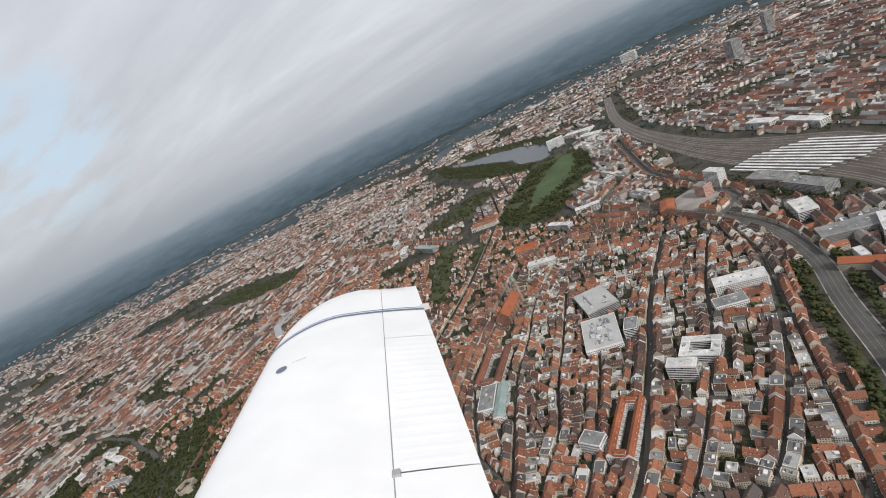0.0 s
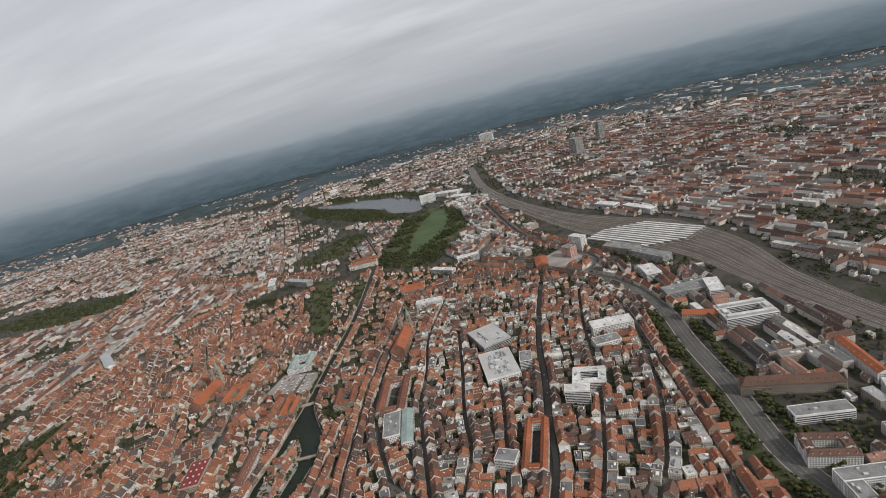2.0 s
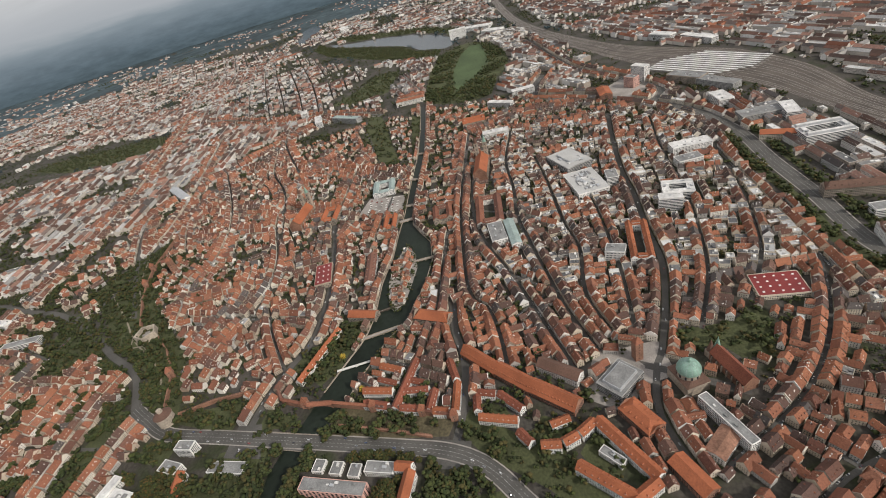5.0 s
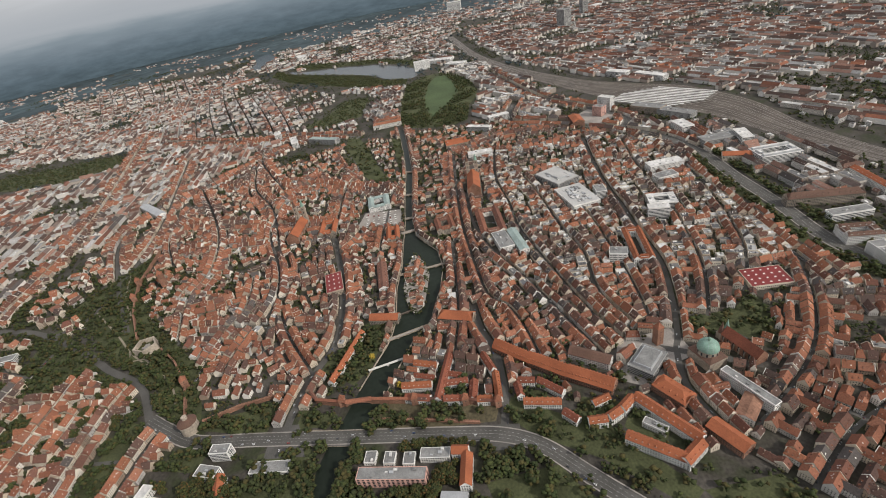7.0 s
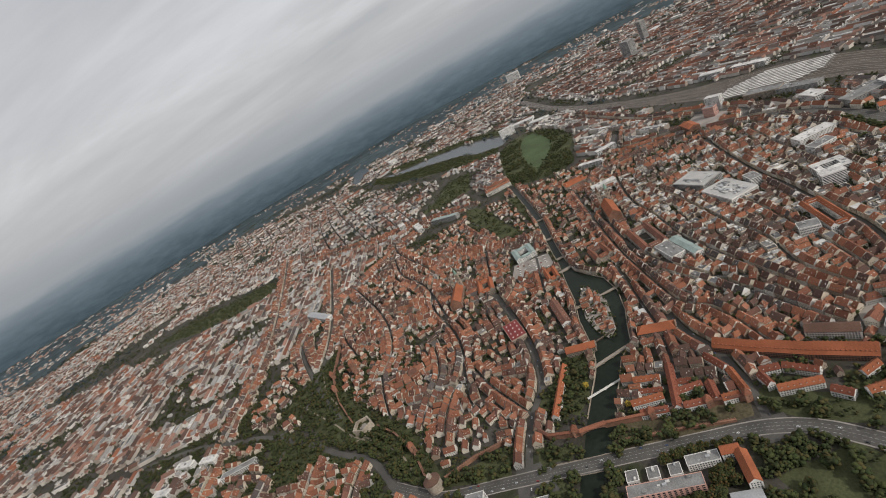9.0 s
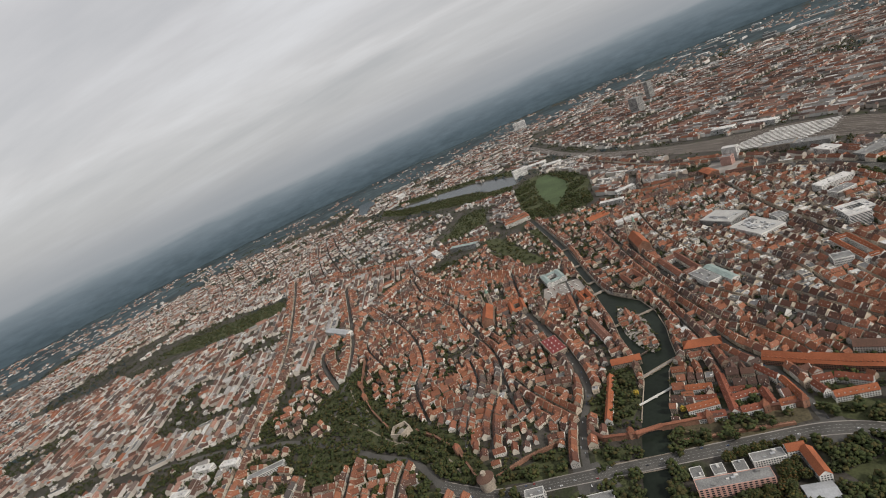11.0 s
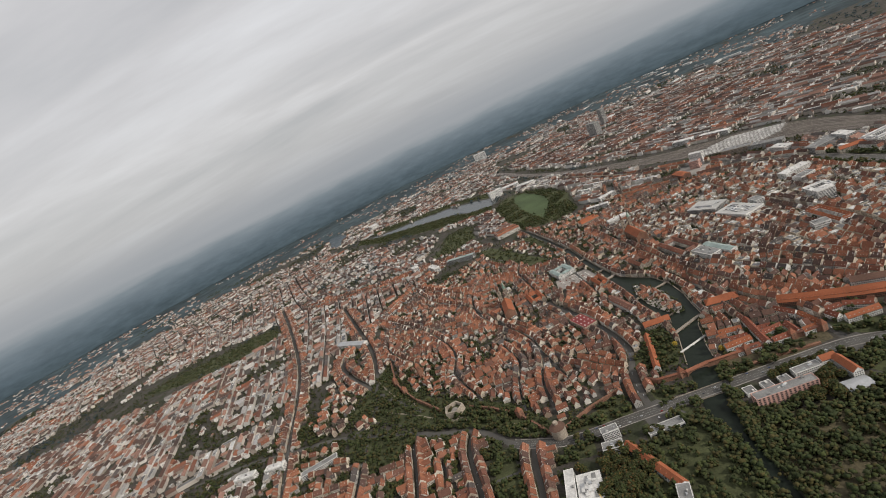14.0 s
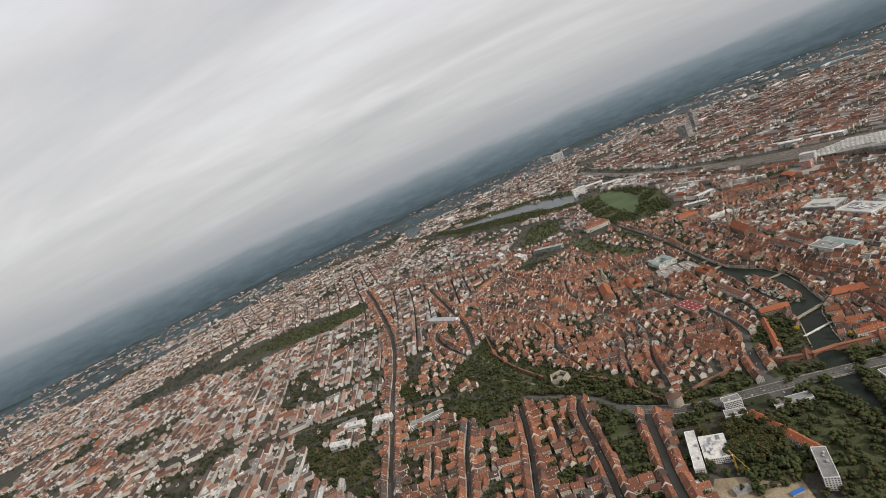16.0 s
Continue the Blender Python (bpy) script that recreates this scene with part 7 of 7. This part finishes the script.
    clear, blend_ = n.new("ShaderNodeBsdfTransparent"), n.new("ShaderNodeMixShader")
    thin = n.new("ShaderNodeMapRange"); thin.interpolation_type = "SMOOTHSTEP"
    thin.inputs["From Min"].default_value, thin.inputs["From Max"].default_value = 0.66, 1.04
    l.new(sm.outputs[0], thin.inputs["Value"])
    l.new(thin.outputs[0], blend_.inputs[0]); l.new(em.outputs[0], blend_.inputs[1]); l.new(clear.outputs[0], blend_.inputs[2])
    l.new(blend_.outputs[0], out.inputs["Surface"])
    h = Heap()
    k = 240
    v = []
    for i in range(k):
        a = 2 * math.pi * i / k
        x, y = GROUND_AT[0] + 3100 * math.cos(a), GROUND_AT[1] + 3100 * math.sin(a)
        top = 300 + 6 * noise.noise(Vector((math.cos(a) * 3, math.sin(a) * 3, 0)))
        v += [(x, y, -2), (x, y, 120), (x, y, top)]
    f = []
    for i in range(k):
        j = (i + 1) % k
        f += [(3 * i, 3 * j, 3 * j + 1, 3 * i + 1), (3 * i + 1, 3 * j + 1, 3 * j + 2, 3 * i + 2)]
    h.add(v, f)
    tagged(h.make("backdrop", [m]), "glowing backdrop painted with hazy blue woods and hills at the horizon", kind="structure")


build_backdrop()


# ---------------------------------------------------------------- vehicles
def car(seed):
    e = new("car")
    h = Heap()
    v = []
    for x, z0, z1, w in ((-0.95, 0.18, 0.42, 0.34), (-0.85, 0.12, 0.50, 0.39), (0.55, 0.12, 0.48, 0.39), (0.92, 0.14, 0.36, 0.34)):
        v += [(x, -w, z0), (x, w, z0), (x, w, z1), (x, -w, z1)]
    f = [(0, 3, 2, 1), (12, 13, 14, 15)]
    for k in range(3):
        f += [(4 * k + i, 4 * k + (i + 1) % 4, 4 * k + 4 + (i + 1) % 4, 4 * k + 4 + i) for i in range(4)]
    h.add(v, f)
    q = place(0, 0, 0)
    h.add([q(-0.66, -0.3, 0.70), q(0.18, -0.3, 0.70), q(0.18, 0.3, 0.70), q(-0.66, 0.3, 0.70)], [(0, 1, 2, 3)])
    body = h.make("body", [M["carpaint"]], e)
    h = Heap()
    h.add([(-0.82, -0.36, 0.48), (0.46, -0.36, 0.47), (0.46, 0.36, 0.47), (-0.82, 0.36, 0.48), (-0.66, -0.3, 0.695), (0.18, -0.3, 0.695), (0.18, 0.3, 0.695), (-0.66, 0.3, 0.695)], BOX)
    h.make("cabin_glazing", [M["glass"]], body)
    for x in (-0.58, 0.58):
        for y in (-0.36, 0.36):
            h = Heap()
            n = 10
            h.add([(x + 0.15 * math.cos(2 * math.pi * i / n), y + s, 0.15 + 0.15 * math.sin(2 * math.pi * i / n)) for s in (-0.05, 0.05) for i in range(n)],
                  [(i, (i + 1) % n, n + (i + 1) % n, n + i) for i in range(n)] + [tuple(range(n))[::-1], tuple(range(n, 2 * n))])
            h.make("wheel", [M["rubber"]], e)
    return tagged(e, "small passenger car driving on the asphalt road", "car", "cars on the ring road")


def build_cars():
    rng = random.Random(31)
    first = None
    count = 0
    for name, every in (("ring_road_west", 9.0), ("river_gate_street", 11), ("hospital_gate_street", 9), ("church_street", 12), ("north_street_b", 10)):
        line = smooth(ROADS[name][0])
        width = ROADS[name][1]
        s = 0.0
        for (x0, y0), (x1, y1) in zip(line, line[1:]):
            n = math.hypot(x1 - x0, y1 - y0)
            a = math.atan2(y1 - y0, x1 - x0)
            while s < n:
                if count < 85 and rng.random() < 0.8:
                    lane = rng.choice((-0.37, -0.13, 0.13, 0.37)) * width
                    x, y = x0 + math.cos(a) * s - math.sin(a) * lane, y0 + math.sin(a) * s + math.cos(a) * lane
                    m = pose(x, y, 0.09, 0, 0, math.degrees(a) + (180 if lane > 0 else 0))
                    if first is None:
                        first = car(0)
                        first.matrix_basis = m
                    else:
                        copy_thing(first, m)
                    count += 1
                s += every * rng.uniform(0.5, 1.7)
            s -= n
    h = Heap()                                             # cars at the kerbs of the smaller streets
    for pts, w in ALLEYS + [ROADS[k] for k in ("north_street_a", "north_street_c", "north_street_d", "north_main_street")]:
        line = smooth(pts)
        for (x0, y0), (x1, y1) in zip(line, line[1:]):
            n = math.hypot(x1 - x0, y1 - y0)
            a = math.atan2(y1 - y0, x1 - x0)
            s = rng.uniform(0, 3)
            while s < n:
                if rng.random() < 0.55:
                    side = rng.choice((-1, 1)) * (w / 2 - 0.5)
                    p = place(x0 + math.cos(a) * s - math.sin(a) * side, y0 + math.sin(a) * s + math.cos(a) * side, a)
                    mat = rng.randrange(4)
                    box(h, p, -0.92, 0.92, -0.39, 0.39, 0.1, 0.5, mat, taper=0.04)
                    box(h, p, -0.7, 0.4, -0.36, 0.36, 0.5, 0.72, 4, taper=0.12)
                s += rng.uniform(2.1, 6)
    tones = [(0.62, 0.62, 0.61), (0.05, 0.05, 0.055), (0.27, 0.28, 0.29), (0.16, 0.03, 0.03)]
    mats = [material("parked_car_paint", c, 0.35, None, 0.03, 1.0, 0.03, 1.0, spec=0.5) for c in tones] + [M["glass"]]
    tagged(h.make("parked_cars", mats), "small cars parked along narrow streets", "cars", kind="stuff")


build_cars()


# ---------------------------------------------------------------- market, building site, plaza
def market_stall(x, y, a, tone):
    e = new("market_stall")
    p = place(x, y, a)
    h = Heap(); gable_roof(h, p, 2.0, 1.3, 1.05, 0.4, 0, over=0.12, thick=0.05); h.make("awning", [M[tone]], e)
    h = Heap(); box(h, p, -0.85, 0.85, -0.5, 0.5, 0.07, 0.5); h.make("counter", [M["bark"]], e)
    for u in (-0.9, 0.9):
        for v in (-0.55, 0.55):
            h = Heap(); box(h, p, u - 0.03, u + 0.03, v - 0.03, v + 0.03, 0.07, 1.05); h.make("post", [M["frame"]], e)
    return tagged(e, "small market stall with a pale cloth awning", "market stall", "market stalls")


def build_market():
    rng = random.Random(17)
    for i in range(7):
        for k in range(6):
            if rng.random() < 0.85:
                market_stall(257 + i * 5.2 + rng.uniform(-0.5, 0.5), 222 + k * 6.6 + i * 0.5 + rng.uniform(-0.8, 0.8), rng.choice((0.1, 1.67)), rng.choice(("frame", "frame", "canopy_roof", "roof_red")))


build_market()


def tower_crane(x, y, deg):
    e = new("tower_crane")
    yellow = M["crane_yellow"]
    p = place(x, y, radians(deg))
    h = Heap(); box(h, p, -0.9, 0.9, -0.9, 0.9, 0, 0.5); h.make("base", [M["paving"]], e)
    h = Heap()
    for u in (-0.3, 0.3):
        for v in (-0.3, 0.3):
            box(h, p, u - 0.06, u + 0.06, v - 0.06, v + 0.06, 0.5, 16)
    for k in range(15):
        z = 0.8 + k
        for v in (-0.3, 0.3):
            h.add([p(-0.3, v, z), p(-0.24, v, z), p(0.3, v, z + 0.9), p(0.24, v, z + 0.9)], [(0, 1, 2, 3)])
    h.make("mast", [yellow], e)
    h = Heap()
    for v, z in ((-0.25, 16), (0.25, 16), (0, 16.5)):
        box(h, p, -4, 17, v - 0.06, v + 0.06, z, z + 0.12)
    for k in range(20):
        u = -3.5 + k
        h.add([p(u, -0.25, 16.05), p(u + 0.08, -0.25, 16.05), p(u + 0.5, 0, 16.5), p(u + 0.42, 0, 16.5)], [(0, 1, 2, 3)])
        h.add([p(u, 0.25, 16.05), p(u + 0.08, 0.25, 16.05), p(u + 0.5, 0, 16.5), p(u + 0.42, 0, 16.5)], [(0, 1, 2, 3)])
    jib = h.make("jib", [yellow], e)
    h = Heap(); box(h, p, -4.2, -3.0, -0.4, 0.4, 15.2, 16.0); h.make("counterweight", [M["wall_grey"]], jib)
    h = Heap(); box(h, p, -0.35, 0.5, -0.75, -0.3, 15.1, 15.9); h.make("cab", [M["frame"]], e)
    return tagged(e, "yellow tower crane over a building site", "crane")


M["crane_yellow"] = material("yellow_crane_paint", (0.55, 0.36, 0.06), 0.5, None, 0.1, 2.0, 0.15, 0.5)
M["sand"] = material("building_site_sand", (0.30, 0.24, 0.16), 0.95, None, 0.3, 0.8, 0.35, 0.08)
M["tarp"] = material("blue_tarpaulin", (0.03, 0.12, 0.40), 0.5, None, 0.1, 2.0, 0.1, 0.3)
sheet("building_site", [(-88, 362), (-96, 336), (-104, 318), (-140, 322), (-140, 366), (-110, 376)], 0.055, M["sand"], "sandy ground of a building site")
sheet("plaza", [(-20, 34), (14, 20), (34, 34), (28, 48), (6, 56), (-8, 56)], 0.1, M["paving"], "pale paved plaza round the department store")
tower_crane(-90, 347, -172)
for x, y, a, w, d, hh, m in ((-116, 326, 100, 8, 2.6, 1.3, "tarp"), (-104, 352, 95, 10, 5, 2.6, "flat_one"), (-118, 340, 5, 9, 6, 2.2, "sand"), (-124, 356, 95, 12, 4, 3, "wall_one"), (-92, 374, 0, 8, 4, 3, "flat_white")):
    e = new("site_shed")
    p = place(x, y, radians(a))
    h = Heap(); box(h, p, -w / 2, w / 2, -d / 2, d / 2, 0, hh); h.make("body", [M["wall_grey"]], e)
    h = Heap(); box(h, p, -w / 2 - 0.1, w / 2 + 0.1, -d / 2 - 0.1, d / 2 + 0.1, hh, hh + 0.15); h.make("cover", [M[m]], e)
    tagged(e, "low flat shed on the building site", "shed", "site sheds")


# ---------------------------------------------------------------- the aircraft wing
WING_POSE = pose(-105.60, -88.04, 236.34, -4.35, 15.04, -56.76)
M["wing_paint"] = material("white_wing_paint", (0.86, 0.86, 0.85), 0.28, None, 0.03, 3.0, 0.05, 0.8, spec=0.5)
M["stripe_grey"] = material("grey_stripe_paint", (0.12, 0.14, 0.20), 0.35, None, 0.05, 4.0, 0.05, 1.0)
M["stripe_blue"] = material("blue_stripe_paint", (0.10, 0.20, 0.42), 0.35, None, 0.05, 4.0, 0.05, 1.0)
M["stripe_bar"] = material("faded_grey_print", (0.62, 0.62, 0.63), 0.5, None, 0.05, 4.0, 0.05, 1.0)
M["seam"] = material("dark_seam", (0.36, 0.36, 0.36), 0.7, None, 0.1, 5.0, 0.1, 1.0)
CHORD, HINGE, TIP = 1.84, -0.52, 5.0


def wing_top(x, fall=1.0):
    """Height of the upper skin; x runs from the nose, -CHORD, to the trailing edge, 0."""
    t = (x + CHORD) / CHORD
    return fall * 0.62 * CHORD * 0.14 * (1.4845 * math.sqrt(max(t, 0)) - 0.63 * t - 1.758 * t * t + 1.4215 * t ** 3 - 0.5075 * t ** 4) * 2 - 0.10


def tip_end(x):
    """How far out the skin reaches at x: the nose is cut round."""
    t = (x + CHORD) / CHORD
    return 3.1 + 2.25 * math.sqrt(max(0.0, 1 - (1 - min(t / 0.58, 1)) ** 2)) - 0.35 * max(0.0, t - 0.58) / 0.42


def skin(h, x0, x1, y0, y1, nx=14, ny=10, lift=0.0, mat=0, low=True, corrugate=0.0):
    xs = [x0 + (x1 - x0) * (i / nx) ** (1.6 if x0 < -1.7 else 1.0) for i in range(nx + 1)]
    for sign in ((1, -1) if low else (1,)):
        v = []
        for x in xs:
            end = min(y1, tip_end(x)) if y1 > 3 else y1
            for k in range(ny + 1):
                y = y0 + (end - y0) * k / ny
                near = max(0.0, (y - (tip_end(x) - 0.45)) / 0.45) if y1 > 3 else 0.0
                z = wing_top(x) if sign > 0 else -0.10 - 0.35 * (wing_top(x) + 0.10)
                z = z * (1 - near ** 2) - 0.10 * near ** 2 + sign * lift
                if corrugate and sign > 0 and abs(x - (x0 + x1) / 2) < (x1 - x0) * 0.4:
                    z += corrugate * max(0.0, math.sin(y * 2 * math.pi / 0.13)) 
                v.append((x, y, z))
        n = ny + 1
        f = [(i * n + k, (i + 1) * n + k, (i + 1) * n + k + 1, i * n + k + 1) for i in range(nx) for k in range(ny)]
        h.add(v, f if sign > 0 else [q[::-1] for q in f], mat)


def build_wing():
    e = new("aircraft_wing")
    e.matrix_world = WING_POSE
    h = Heap(); skin(h, -CHORD, HINGE - 0.004, -2.4, 6.0, 26, 26)
    main = h.make("wing_panel", [M["wing_paint"]], e)
    h = Heap(); skin(h, HINGE + 0.004, 0.0, -2.4, 0.44, 8, 40); h.make("flap", [M["wing_paint"]], e)
    h = Heap(); skin(h, HINGE + 0.004, 0.0, 0.452, 2.77, 8, 140, corrugate=0.0016); h.make("aileron", [M["wing_paint"]], e, "corrugated white aileron")
    h = Heap(); skin(h, HINGE + 0.004, 0.0, 2.782, 6.0, 8, 30); h.make("tip_panel", [M["wing_paint"]], e)
    h = Heap(); skin(h, HINGE - 0.005, HINGE + 0.005, -2.4, 4.95, 1, 12, lift=-0.006, low=False); h.make("hinge_gap", [M["seam"]], e)
    for y in (0.446, 2.776):
        h = Heap(); skin(h, HINGE, 0.0, y - 0.004, y + 0.004, 8, 1, lift=-0.01, low=False); h.make("panel_gap", [M["seam"]], e)
    for y0, y1, m in ((3.73, 3.80, "stripe_grey"), (3.83, 3.86, "stripe_blue")):
        h = Heap()
        xs = [-CHORD + 0.02 + (CHORD - 0.02) * (i / 24) ** 1.4 for i in range(25)]
        v = []
        for x in xs:
            s = 0.62 * max(0.0, (-1.05 - x) / 0.79) ** 1.6
            for y in (y0 - s, y1 - s):
                v.append((x, y, wing_top(x) + 0.003))
        h.add(v, [(2 * i, 2 * i + 2, 2 * i + 3, 2 * i + 1) for i in range(24)])
        h.make("stripe", [M[m]], main)
    h = Heap()
    n = 20
    h.add([(-1.53 + 0.055 * math.cos(2 * math.pi * i / n), 2.44 + 0.075 * math.sin(2 * math.pi * i / n), wing_top(-1.53 + 0.055 * math.cos(2 * math.pi * i / n)) + 0.004) for i in range(n)], [tuple(range(n))])
    h.make("filler_cap", [M["stripe_grey"]], main, "dark grey round fuel filler cap")
    for k in range(4):                                     # a line of small print beside the cap
        h = Heap()
        x0, y0 = -1.44 + 0.035 * k, 2.53 + 0.012 * k
        h.add([(x, y, wing_top(x) + 0.004) for x, y in ((x0, y0), (x0 + 0.026, y0 + 0.008), (x0 + 0.026, y0 + 0.03), (x0, y0 + 0.022))], [(0, 1, 2, 3)])
        h.make("print_bar", [M["stripe_bar"]], main)
    h = Heap()
    box(h, place(HINGE, 0.45, 0), -0.02, 0.05, -0.05, 0.03, wing_top(HINGE) - 0.03, wing_top(HINGE) + 0.012, taper=0.012)
    h.make("hinge_bracket", [M["seam"]], e)
    h = Heap()
    p = place(0, 0, 0)
    box(h, p, -0.04, 0.075, 3.80, 3.92, wing_top(0) - 0.03, wing_top(0) + 0.02)
    h.make("tip_light", [M["frame"]], e)
    return tagged(e, "white aircraft wing with grey and blue stripe in flight", "aircraft wing")


build_wing()
